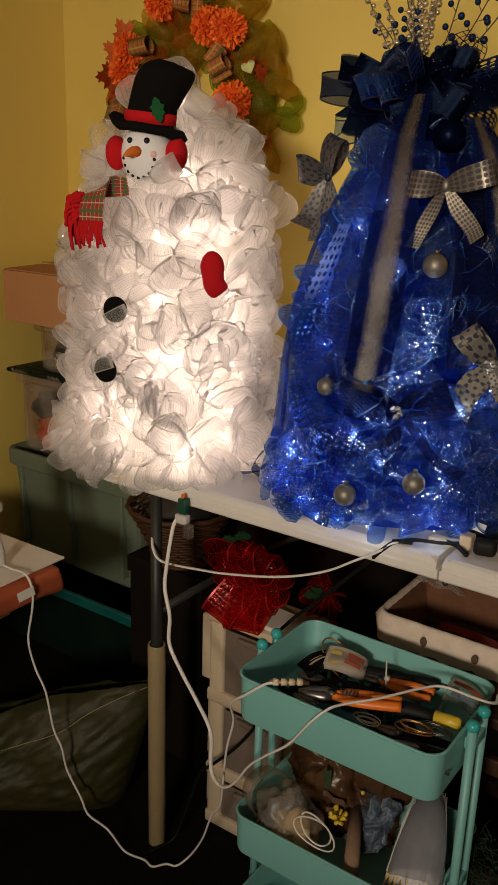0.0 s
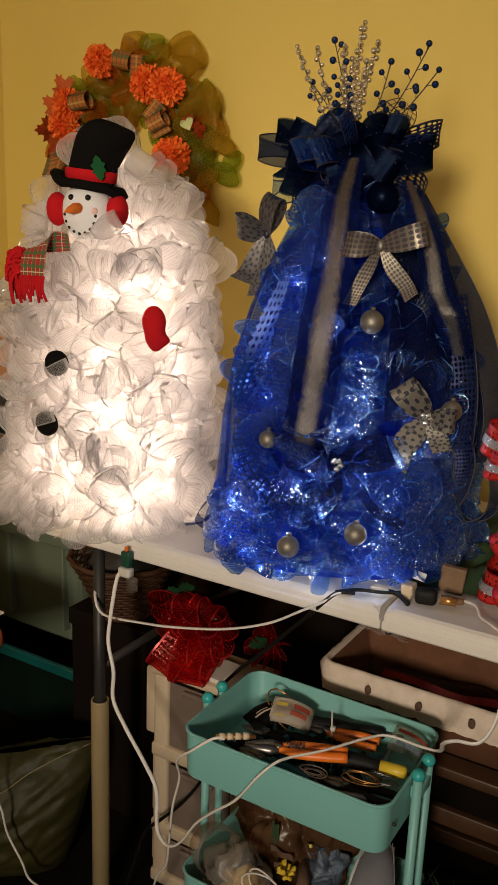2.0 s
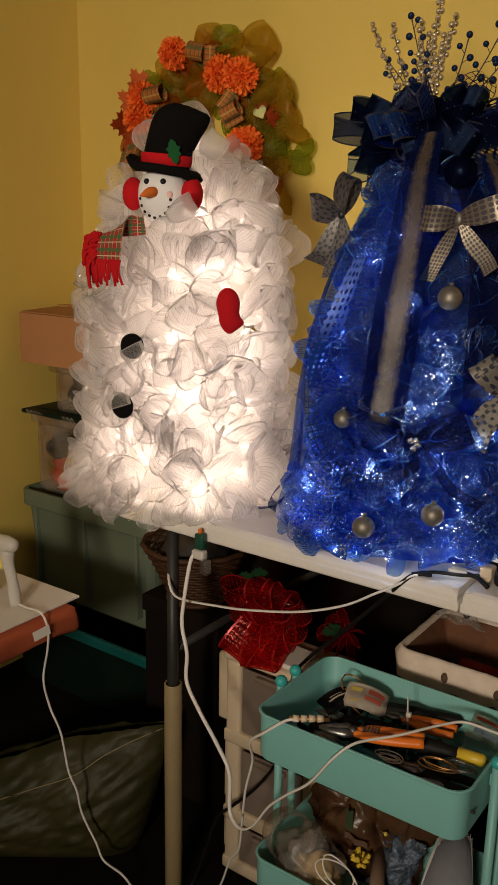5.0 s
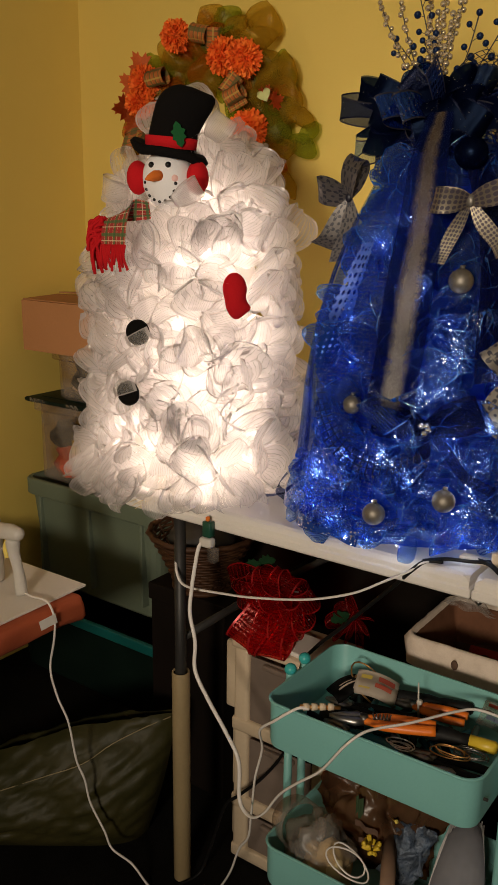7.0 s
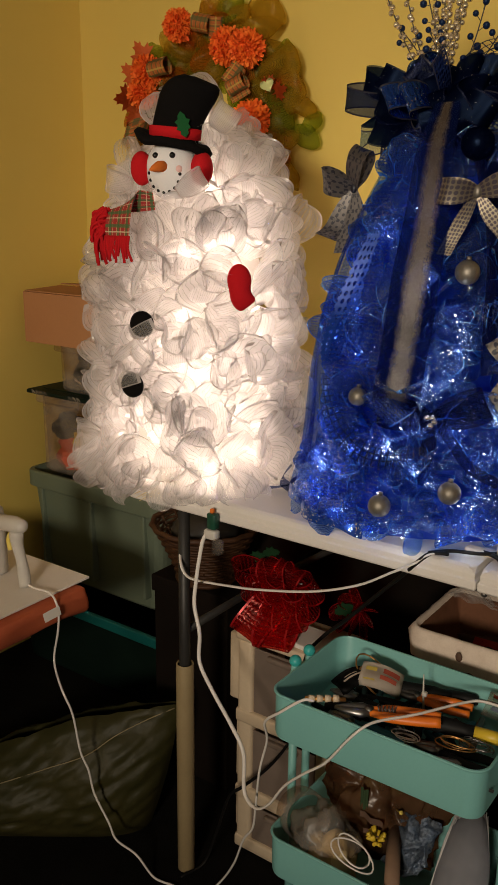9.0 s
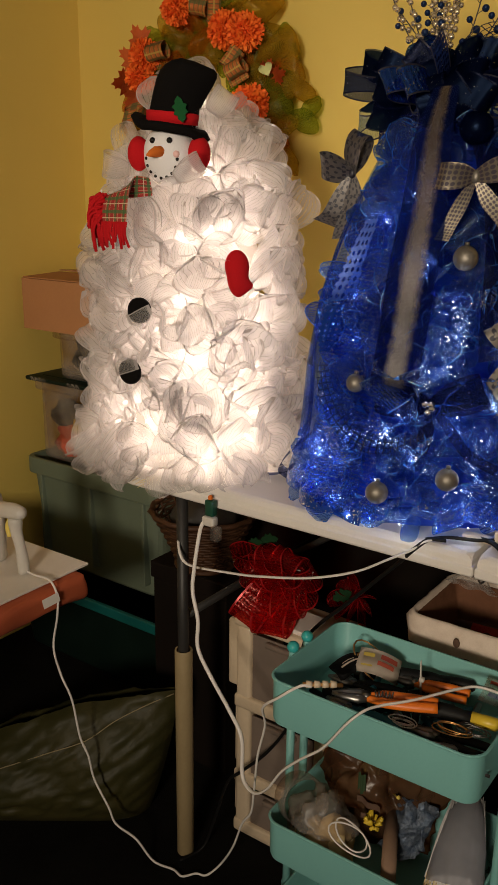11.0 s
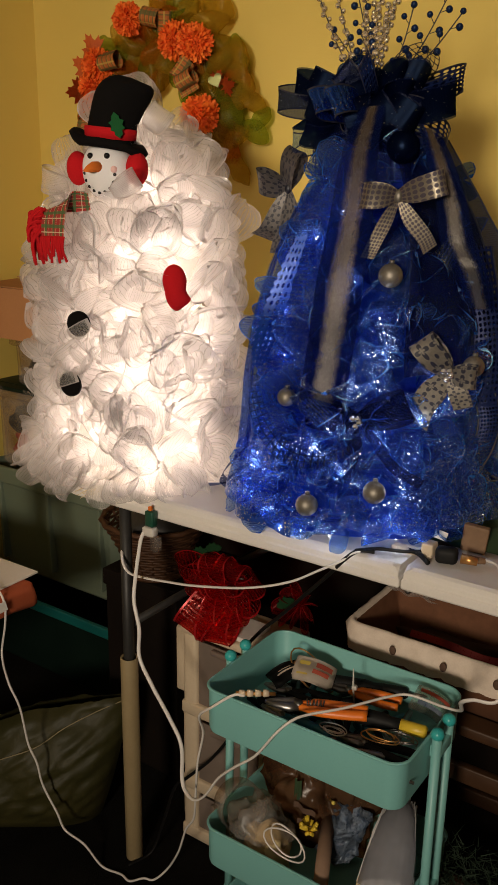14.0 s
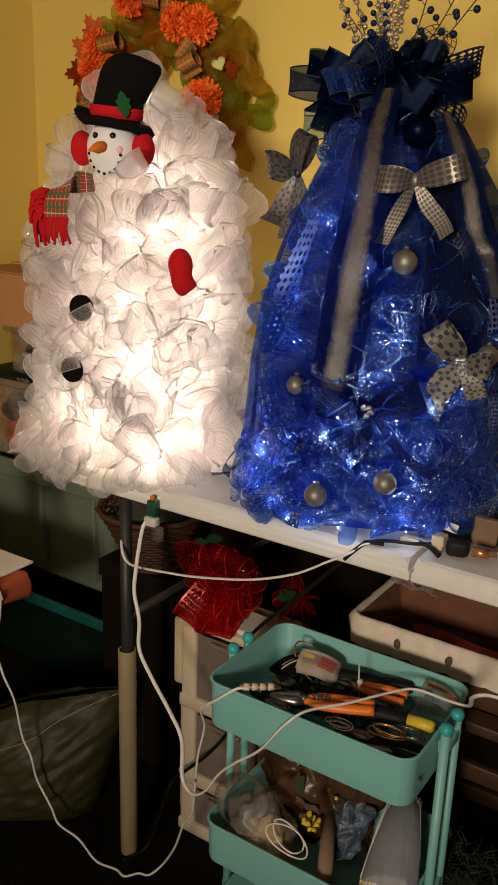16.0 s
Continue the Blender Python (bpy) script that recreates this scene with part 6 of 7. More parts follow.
for z0, z1 in ((0.412, 0.598), (0.192, 0.372), (0.042, 0.152)):
    part("side_panel", box((DX0 - (0.038 if z0 > 0.4 else 0.016), DY0 + 0.02, z0 + 0.004), (DX0 - 0.002, DY1 - 0.03, z1), 0.006), M["ivory"], tower)
    bm = box((DX0 + 0.047, DY0 + 0.006, z0), (DX1 - 0.047, DY0 + 0.010, z1 - 0.012), 0.001)
    box((DX0 + 0.047, DY0 + 0.010, z0), (DX1 - 0.047, DY1 - 0.05, z0 + 0.004), 0.0, 2, bm)
    box((DX0 + 0.047, DY0 + 0.010, z0 + 0.004), (DX0 + 0.050, DY1 - 0.05, z1 - 0.02), 0.0, 2, bm)
    box((DX1 - 0.050, DY0 + 0.010, z0 + 0.004), (DX1 - 0.047, DY1 - 0.05, z1 - 0.02), 0.0, 2, bm)
    dr = part("drawer", bm, M["drawer"], tower, "smoky clear plastic drawer", False)
    part("drawer_lip", box((DX0 + 0.09, DY0 - 0.008, z1 - 0.03), (DX1 - 0.09, DY0 + 0.006, z1 - 0.016), 0.004), M["drawer"], dr)
heap("craft_supplies", (-0.985, 1.645, 0.418), (0.065, 0.038, 0.06), "salmon", "pink craft supplies inside a clear drawer", "craft supplies", 11)
heap("craft_supplies", (-0.985, 1.645, 0.198), (0.065, 0.038, 0.055), "red_shine", "red craft supplies inside a clear drawer", "craft supplies", 12)
heap("craft_supplies", (-0.985, 1.645, 0.048), (0.065, 0.038, 0.04), "leg", "grey craft supplies inside a clear drawer", "craft supplies", 13)
packet = thing("paper_packet", (-0.98, 1.63, DT), "pale lilac paper packet on the drawer tower", "packet")
part("packet_body", turn(box((-0.07, -0.045, 0), (0.07, 0.05, 0.012), 0.003), Matrix.Translation((-1.0, 1.630, DT + 0.001)) @ pose(0, 0, 0, 0, 0, -3)), M["board"], packet, "", False)

# red mesh poinsettia bow hanging over the tower's edge
rng = random.Random(33)
poin = thing("red_mesh_bow", (-1.035, 1.66, DT + 0.02), "red metallic mesh flower bow on the drawer tower", "bow")
pm = [to_mesh("mesh_petal", petal(rng, rng.uniform(0.07, 0.10), rng.uniform(0.12, 0.16), rng.uniform(0.6, 1.2), rng.uniform(0.3, 1.0)), [M["red_mesh"], M["red_shine"]]) for _ in range(5)]
RED_LOOPS = (((-0.9, -0.3, 0.12), (0.2, -0.5, 0.8), 0.155, 0.05, 0.075), ((-0.8, -0.5, -0.15), (0.3, -0.5, 0.8), 0.130, 0.06, 0.080), ((0.85, -0.3, 0.10), (-0.2, -0.5, 0.8), 0.120, 0.05, 0.075), ((0.7, -0.5, -0.2), (-0.3, -0.4, 0.8), 0.130, 0.06, 0.080), ((-0.1, -0.6, 0.55), (0.95, 0.1, 0.1), 0.095, 0.06, 0.080), ((0.35, -0.5, 0.6), (0.8, 0.1, -0.3), 0.085, 0.05, 0.075), ((-0.5, -0.5, 0.45), (0.7, -0.2, 0.5), 0.100, 0.05, 0.070), ((-0.35, -0.55, -0.75), (0.85, 0.1, -0.4), 0.190, 0.05, 0.095), ((0.05, -0.50, -0.85), (0.95, 0.1, 0.1), 0.185, 0.06, 0.100), ((0.35, -0.45, -0.6), (0.8, 0.1, 0.5), 0.150, 0.05, 0.085), ((0.1, -0.95, -0.05), (0.9, 0.1, 0.4), 0.080, 0.06, 0.070), ((-0.35, -0.9, 0.0), (0.5, -0.1, 0.8), 0.085, 0.06, 0.070))
for outd, acr, ln, hh, w in RED_LOOPS:
    part("mesh_loop", loop_ribbon((-1.010, 1.62, 0.765), outd, acr, ln * 0.88, hh, w * 0.9, edge=1), [M["red_mesh"], M["red_shine"]], poin)
for k in range(9):
    a = k * 2.399963
    n = Vector((math.cos(a), -0.75, math.sin(a) * 0.6 - 0.1)).normalized()
    placed("mesh_petal", pm[k % 5], aim(Vector((-1.020, 1.61, 0.760)) + n * 0.012, n, (0, 0, 1), a, radians(18 + 25 * (k % 3))) @ Matrix.Scale(0.60, 4), poin)
part("silver_wire", tube(spline([(-1.075, 1.600, 0.80), (-1.005, 1.580, 0.785), (-0.945, 1.580, 0.79)], 6), 0.0022, 6), M["steel"], poin)
for x, z in ((-1.085, 0.815), (-1.045, 0.835)):
    part("green_leaf", turn(holly(0.026), Matrix.Translation((x, 1.60, z)) @ pose(0, 0, 0, 20, 70, 20)), M["leaf_dark"], poin, "dark green holly leaf", False)
red2 = thing("red_mesh_bow", (-0.875, 1.72, DT + 0.012), "small red mesh bow with green leaves on the tower", "bow")
for k in range(9):
    a = k * 0.7
    n = Vector((math.cos(a), -0.7, math.sin(a))).normalized()
    placed("mesh_petal", pm[k % 5], aim(Vector((-0.860, 1.710, 0.70)), n, (0, 0, 1), a, radians(40)) @ Matrix.Scale(0.55, 4), red2)
part("green_leaf", turn(holly(0.032), Matrix.Translation((-0.890, 1.680, 0.705)) @ pose(0, 0, 0, 20, 50, 20)), M["leaf_dark"], red2, "dark green holly leaf", False)

# ---- mint utility cart ----
TX0, TX1, TY0, TY1 = -0.812, -0.391, 1.250, 1.532
cart = thing("utility_cart", ((TX0 + TX1) / 2, (TY0 + TY1) / 2, 0), "mint green metal three-tier utility cart full of craft tools", "cart")


def tray(z0, z1):
    bm = bmesh.new()

    def ring(inset, z, r):
        pts = []
        for cx, cy, a0 in ((TX1, TY0, -90), (TX1, TY1, 0), (TX0, TY1, 90), (TX0, TY0, 180)):
            px, py = cx + (-1 if cx == TX1 else 1) * 0.034, cy + (1 if cy == TY0 else -1) * 0.034
            for k in range(7):
                a = radians(a0 + 15 * k)
                pts.append(bm.verts.new((px + (r - inset) * math.cos(a), py + (r - inset) * math.sin(a), z)))
        return pts

    prof = [(0.010, z0), (0.004, z0 + 0.003), (0.002, z0 + 0.010), (0.001, z1 - 0.006), (-0.002, z1 - 0.005), (-0.003, z1 - 0.002), (-0.001, z1), (0.002, z1), (0.0035, z1 - 0.003), (0.0035, z0 + 0.012), (0.008, z0 + 0.005)]
    rings = [ring(i, z, 0.034) for i, z in prof]
    n = len(rings[0])
    for a, b in zip(rings, rings[1:]):
        for k in range(n):
            bm.faces.new((a[k], a[(k + 1) % n], b[(k + 1) % n], b[k]))
    bm.faces.new(rings[0][::-1])
    bm.faces.new(rings[-1])
    bmesh.ops.recalc_face_normals(bm, faces=bm.faces)
    for f in bm.faces:
        f.smooth = True
    return bm


for z0, z1 in ((0.632, 0.732), (0.318, 0.413), (0.085, 0.18)):
    tr = part("tray", tray(z0, z1), M["teal"], cart, "mint metal tray")
    tr.data.set_sharp_from_angle(angle=radians(40))
POSTS = [(TX1 + 0.013, 1.365), (TX1 + 0.013, 1.418), (TX0 - 0.013, 1.365), (TX0 - 0.013, 1.418)]
for x, y in POSTS:
    post = part("post", tube([(x, y, 0.06), (x, y, 0.728)], 0.0088, 14), M["teal"], cart)
    part("knob", ball((x, y, 0.737), 0.0125, 3, (1, 1, 0.95)), M["teal_knob"], post, "turquoise plastic ball cap")
for x in (TX1 + 0.013, TX0 - 0.013):
    for z in (0.700, 0.38, 0.15):
        part("post_bracket", box((x - 0.012, 1.362, z - 0.012), (x + 0.008, 1.421, z + 0.012), 0.003), M["teal"], cart)
    for y in (1.29, 1.49):
        caster = part("caster", tube([(x - 0.008, y, 0.026), (x + 0.008, y, 0.026)], 0.026, 18), M["black_rubber"], cart, "black caster wheel")
        part("caster_fork", box((x - 0.013, y - 0.010, 0.030), (x + 0.013, y + 0.010, 0.070), 0.003), M["steel"], caster)
    part("foot_rail", box((x - 0.012, 1.27, 0.066), (x + 0.012, 1.51, 0.086), 0.004), M["teal"], cart)

# ---- tools in the upper tray ----
TZ = 0.648


def on_tray(x, y, z, spin, tip=0.0, roll=0.0):
    return pose(x, y, z, roll, tip, spin)


def pliers(m, grip, label, spread_=0.016):
    t = thing("pliers", m.translation, label, "pliers")
    for s in (-1, 1):
        part("grip", turn(tube(spline([(0.0, 0.003 * s, 0), (0.03, 0.010 * s, 0), (0.07, spread_ * s, 0), (0.105, (spread_ - 0.003) * s, 0)], 5), [0.0055] * 4 + [0.0078] * 12, 10, flat=0.75), m), M[grip], t, grip.replace("_", " "))
        part("jaw", turn(tube([(0.004, 0.002 * s, 0), (-0.012, 0.008 * s, 0), (-0.035, 0.005 * s, 0), (-0.052, 0.001 * s, 0)], [0.006, 0.0075, 0.005, 0.0022], 8, flat=0.7), m), M["steel"], t, "worn steel jaw")
    part("pivot", turn(tube([(0, 0, -0.007), (0, 0, 0.007)], 0.0065, 12), m), M["steel"], t)
    return t


def screwdriver(m, grip, collar, label, ln=0.10):
    t = thing("screwdriver", m.translation, label, "screwdriver")
    part("handle", turn(tube([(0, 0, 0), (0.006, 0, 0), (0.02, 0, 0), (ln * 0.7, 0, 0), (ln * 0.85, 0, 0), (ln, 0, 0)], [0.010, 0.0145, 0.016, 0.0155, 0.012, 0.013], 10), m), M[grip], t)
    part("collar", turn(tube([(ln, 0, 0), (ln + 0.045, 0, 0), (ln + 0.05, 0, 0)], [0.013, 0.012, 0.008], 10), m), M[collar], t, "yellow end piece")
    part("blade", turn(tube([(ln + 0.05, 0, 0), (ln + 0.09, 0, 0)], 0.003, 8), m), M["steel"], t)
    return t


stripper = pliers(on_tray(-0.632, 1.314, 0.724, 22, -1) @ Matrix.Scale(1.22, 4), "orange", "orange-handled wire stripper with a spring", 0.010)
m = on_tray(-0.632, 1.314, 0.724, 22, -1) @ Matrix.Scale(1.22, 4)
part("spring", turn(tube([(0.012 + 0.0022 * k / 2, 0.006 * math.cos(k * 1.3), 0.006 * math.sin(k * 1.3) + 0.006) for k in range(26)], 0.0011, 5), m), M["steel"], stripper, "small coil spring")
screwdriver(on_tray(-0.575, 1.375, 0.703, 12, 1), "black_rubber", "yellow", "black and yellow screwdriver lying among tools", 0.115)
pliers(on_tray(-0.70, 1.39, 0.690, 10, 2), "black_rubber", "black-handled pliers in the mint tray")
pliers(on_tray(-0.60, 1.455, 0.695, 8, 0), "orange", "orange-handled pliers in the mint tray")
pliers(on_tray(-0.545, 1.30, 0.684, -12, 0), "black_rubber", "black-handled cutters in the mint tray")
pliers(on_tray(-0.500, 1.33, 0.688, 5, 0), "black_rubber", "black-handled cutters in the mint tray")
pliers(on_tray(-0.665, 1.31, 0.690, -8, 0), "blue_grip", "blue-handled pliers in the mint tray")
screwdriver(on_tray(-0.735, 1.335, 0.688, 12, 0), "black_rubber", "blue_grip", "black screwdriver lying under the tools", 0.09)
screwdriver(on_tray(-0.66, 1.46, 0.692, 20, 0), "black_rubber", "black_rubber", "thick black-handled screwdriver in the tray", 0.12)
screwdriver(on_tray(-0.535, 1.285, 0.680, 2, 0), "yellow", "black_rubber", "yellow-handled screwdriver in the tray", 0.06)


def coil(name, centre, r, wire, mat, label, turns=3, tilt=(0, 0), category="wire"):
    pts = []
    for k in range(turns * 20 + 1):
        a = 2 * math.pi * k / 20
        rr = r * (1 + 0.24 * math.sin(a * 0.37 + centre[0] * 40) + 0.10 * math.sin(a * 2.1))
        pts.append((rr * math.cos(a), rr * 0.62 * math.sin(a + 0.3 * math.sin(a * 0.5)), wire * 2.0 * math.sin(a * 0.5) + wire * 2.2 * k / 20))
    bm = turn(tube(pts, wire, 6), pose(centre[0], centre[1], centre[2], tilt[0], tilt[1], 0))
    return whole(name, bm, M[mat], label, category, smooth=True)


coil("wire_coil", (-0.475, 1.345, 0.700), 0.028, 0.0013, "copper", "loose coil of thin copper wire")
coil("wire_coil", (-0.445, 1.365, 0.696), 0.024, 0.0011, "steel", "loose coil of thin steel wire", 4)
coil("wire_coil", (-0.56, 1.32, 0.693), 0.020, 0.0012, "cord_white", "twist of thin white string")
coil("wire_coil", (-0.69, 1.46, 0.700), 0.045, 0.0018, "copper", "loop of tan cord among tools", 2, (20, 30))


def card(name, m, w, h, mat, label, category, bars=()):
    """A bent printed paper or packet, with plain bars for what is printed."""
    t = thing(name, m.translation, label, category)
    bend = lambda u, v: m @ Vector(((u - 0.5) * w, (v - 0.5) * h, 0.012 * math.sin(3 * u) + 0.006 * math.sin(5 * v)))
    bm = sheet(bend, 8, 6)
    bmesh.ops.solidify(bm, geom=bm.faces[:], thickness=0.0008)
    part("sheet", bm, M[mat], t)
    for u0, u1, v0, v1, bmat in bars:
        b2 = sheet(lambda u, v: bend(u0 + (u1 - u0) * u, v0 + (v1 - v0) * v) + m.to_3x3() @ Vector((0, 0, 0.0016)), 4, 1)
        part("print_bar", b2, M[bmat], t)
    return t


card("seed_packet", pose(-0.672, 1.440, 0.714, 28, 14, 20), 0.085, 0.06, "paper", "crumpled printed paper packet with red print", "packet", ((0.5, 0.9, 0.62, 0.85, "print_red"), (0.45, 0.85, 0.32, 0.5, "print_red"), (0.1, 0.35, 0.2, 0.8, "glue_yellow")))
card("paper_packet", pose(-0.722, 1.415, 0.706, 16, -14, 60), 0.07, 0.05, "black_rubber", "black printed packet among the tools", "packet", ((0.2, 0.8, 0.4, 0.5, "liner"), (0.3, 0.7, 0.6, 0.66, "liner")))
card("clear_packet", pose(-0.435, 1.475, 0.712, 25, 22, 10), 0.075, 0.06, "bag_clear", "clear packet with red and blue print", "packet", ((0.1, 0.9, 0.75, 0.9, "print_red"), (0.15, 0.8, 0.2, 0.35, "bag_blue")))
tie = thing("cable_tie", (-0.575, 1.43, 0.70), "white plastic cable tie standing in the tools", "cable tie")
part("tie_strap", tube([(-0.575, 1.43, 0.690), (-0.577, 1.428, 0.725), (-0.578, 1.426, 0.765)], [0.0022, 0.002, 0.0012], 6), M["white_plastic"], tie)
part("tie_head", box((-0.580, 1.425, 0.719), (-0.570, 1.434, 0.728), 0.002), M["white_plastic"], tie)
for k in range(34):
    x, y = -0.735 + 0.0245 * (k % 12), 1.315 + 0.0155 * ((k * 7) % 11)
    a = (k * 67) % 180
    m = on_tray(x, y, 0.652 + 0.011 * (k % 4), a, 0)
    sc = bmesh.new()
    tube([(-0.05, 0, 0), (0.0, 0.002, 0), (0.05, 0, 0)], [0.006, 0.0075, 0.006], 8, sc)
    whole("tool_handle", turn(sc, m), M[("black_rubber", "black_rubber", "leg", "blue_grip", "black_rubber", "steel")[k % 6]], "dark tool handle at the bottom of the tray", "hand tool", "tools in the tray", smooth=True)

# ---- things in the lower tray ----
LZ = 0.326
roll = thing("tape_roll", (-0.775, 1.335, LZ + 0.05), "clear plastic ribbon roll leaning in the lower tray", "tape roll")
part("roll_band", turn(lathe([(0.046, -0.026), (0.050, -0.026), (0.050, 0.026), (0.046, 0.026), (0.046, -0.026)], 32), pose(-0.775, 1.335, LZ + 0.092, 70, 0, 55)), M["bag_clear"], roll)
bagb = heap("cellophane_bag", (-0.66, 1.46, LZ), (0.120, 0.072, 0.145), "bag_brown", "crinkled brown cellophane bag with dark print", "bag", 21, 0.48, 5)
for k, (u, v, w, hh) in enumerate(((-0.02, 0.160, 0.016, 0.045), (0.0, 0.125, 0.05, 0.014), (0.01, 0.095, 0.045, 0.012))):
    b2 = sheet(lambda a, b: Vector((-0.64 + u + (a - 0.5) * w, 1.372 - 0.006 * k + 0.004 * math.sin(9 * a), LZ + v + (b - 0.5) * hh - 0.12 * (a - 0.5) * w)), 6, 2)
    ob = part("print_bar", b2, M["garland" if k == 0 else "hole"], bagb, "dark green print" if k == 0 else "dark print")
heap("clear_bag", (-0.72, 1.325, LZ), (0.065, 0.055, 0.085), "bag_clear", "crinkled clear bag of tan bits", "bag", 22, 0.4, 4)
heap("tan_bits", (-0.70, 1.32, LZ + 0.005), (0.05, 0.045, 0.05), "wheat", "tan dried bits in a clear bag", "craft supplies", 23, 0.4)
whole("cardboard_tube", tube([(-0.610, 1.415, 0.42), (-0.545, 1.270, 0.385)], 0.0145, 16), M["brown_tube"], "brown cardboard tube lying in the lower tray", "tube", smooth=True)
pouch = sheet(lambda u, v: Vector((-0.565 + 0.085 * (u - 0.5) + 0.02 * (v - 0.5), 1.395 + 0.05 * (v - 0.5) + 0.010 * math.sin(7 * u + 3 * v), LZ + 0.035 + 0.105 * v)) + 0.011 * noise.noise_vector(Vector((u * 4.5, v * 5.5, 3))) + 0.005 * noise.noise_vector(Vector((u * 12, v * 14, 8))), 22, 26)
bmesh.ops.solidify(pouch, geom=pouch.faces[:], thickness=0.006)
whole("foil_pouch", pouch, M["bag_blue"], "crumpled blue and silver foil pouch", "pouch", smooth=True)
coil("white_cord_loop", (-0.640, 1.295, 0.420), 0.036, 0.0019, "cord_white", "white cord loop in the lower tray", 2, (25, 30), "cord")
yb = bmesh.new()
for k in range(26):
    a = k * 2.4
    tube([(-0.622, 1.355, 0.415), (-0.622 + 0.018 * math.cos(a), 1.355 + 0.016 * math.sin(a), 0.430 + 0.010 * math.sin(k))], [0.002, 0.004], 5, yb)
whole("yellow_flower", yb, M["yellow"], "small yellow fringed flower in the lower tray", "flower", smooth=True)
whole("yellow_stick", tube([(-0.635, 1.45, 0.432), (-0.595, 1.40, 0.468), (-0.59, 1.395, 0.472)], [0.002, 0.002, 0.0045], 6), M["glue_yellow"], "thin yellow-green stick in the lower tray", "stick", smooth=True)
sheaf = thing("straw_bundle", (-0.470, 1.40, LZ), "bundle of white bristles with straw ends", "bundle")
for mat, off, n, r1 in (("bag_white", 0.0, 620, 0.056), ("wheat", 0.001, 160, 0.054)):
    bm = bmesh.new()
    rr = random.Random(7)
    for k in range(n):
        a, q = rr.uniform(0, 6.28), math.sqrt(rr.uniform(0, 1))
        dx, dy = q * math.cos(a), q * math.sin(a)
        top = Vector((-0.462 + 0.030 * dx, 1.440 + 0.020 * dy, 0.480 + 0.03 * rr.random()))
        foot = Vector((-0.432 + r1 * dx, 1.30 + r1 * dy * 0.7, 0.365 + 0.02 * dy))
        p, e = (top, top.lerp(foot, 0.85)) if mat == "bag_white" else (top.lerp(foot, 0.72), foot)
        tube([p, p.lerp(e, 0.5) + Vector((rr.uniform(-0.006, 0.006), rr.uniform(-0.008, 0.002), 0.012 + rr.uniform(-0.006, 0.006))), e + Vector((rr.uniform(-0.008, 0.008), rr.uniform(-0.006, 0.006), rr.uniform(-0.006, 0.006)))], [0.0013, 0.0019, 0.0013], 4, bm)
    if mat == "bag_white":
        wrapper = tube([(-0.464, 1.444, 0.505), (-0.462, 1.435, 0.50), (-0.459, 1.415, 0.482), (-0.447, 1.37, 0.442), (-0.437, 1.32, 0.395)], [0.010, 0.026, 0.042, 0.054, 0.061], 18, flat=0.75, caps=False)
        for v in wrapper.verts:
            v.co += 0.006 * noise.noise_vector(v.co * 45)
        part("wrapper", wrapper, M["bag_haze"], sheaf, "hazy white plastic wrapper")
    part("bristles" if mat == "bag_white" else "straw_ends", bm, M[mat], sheaf)

# ---- cloth-lined basket on a wooden stand ----
stand = thing("wooden_stand", (-0.46, 1.78, 0), "dark brown wooden stand under the basket", "stand")
part("stand_top", box((-0.74, 1.61, 0.575), (-0.16, 1.97, 0.60), 0.004), M["wood"], stand)
for x in (-0.725, -0.20):
    for y in (1.625, 1.93):
        part("stand_leg", box((x, y, 0), (x + 0.035, y + 0.03, 0.575), 0.003), M["wood"], stand)
for z in (0.47, 0.18):
    part("stand_rail", box((-0.69, 1.63, z - 0.02), (-0.20, 1.65, z + 0.02), 0.003), M["wood"], stand)
    part("stand_rail", box((-0.69, 1.935, z - 0.02), (-0.20, 1.955, z + 0.02), 0.003), M["wood"], stand)
KX0, KX1, KY0, KY1, KZ = -0.700, -0.178, 1.628, 1.880, 0.742
bask = thing("lined_basket", ((KX0 + KX1) / 2, (KY0 + KY1) / 2, 0.601), "brown basket with a cream dotted cloth liner", "basket")


def basket_ring(bm, inset, z, wave=0.0, r=0.03):
    pts = []
    for cx, cy, a0 in ((KX1, KY0, -90), (KX1, KY1, 0), (KX0, KY1, 90), (KX0, KY0, 180)):
        px, py = cx + (-1 if cx == KX1 else 1) * r, cy + (1 if cy == KY0 else -1) * r
        for k in range(6):
            a = radians(a0 + 18 * k)
            pts.append(Vector((px + (r - inset) * math.cos(a), py + (r - inset) * math.sin(a), z)))
    fine = []
    for i, p in enumerate(pts):
        q = pts[(i + 1) % len(pts)]
        n = max(1, int((q - p).length / 0.012))
        fine += [p.lerp(q, j / n) for j in range(n)]
    c = Vector(((KX0 + KX1) / 2, (KY0 + KY1) / 2, z))
    return [bm.verts.new(p + (p - c).normalized() * wave * noise.noise(Vector((p.x * 95, p.y * 95, p.z * 20))) + Vector((0, 0, 0.5 * wave * noise.noise(p * 35 + Vector((9, 0, 0)))))) for p in fine]


def skin(bm, rings):
    n = len(rings[0])
    for a, b in zip(rings, rings[1:]):
        for k in range(n):
            f = bm.faces.new((a[k], a[(k + 1) % n], b[(k + 1) % n], b[k]))
            f.smooth = True
    return bm


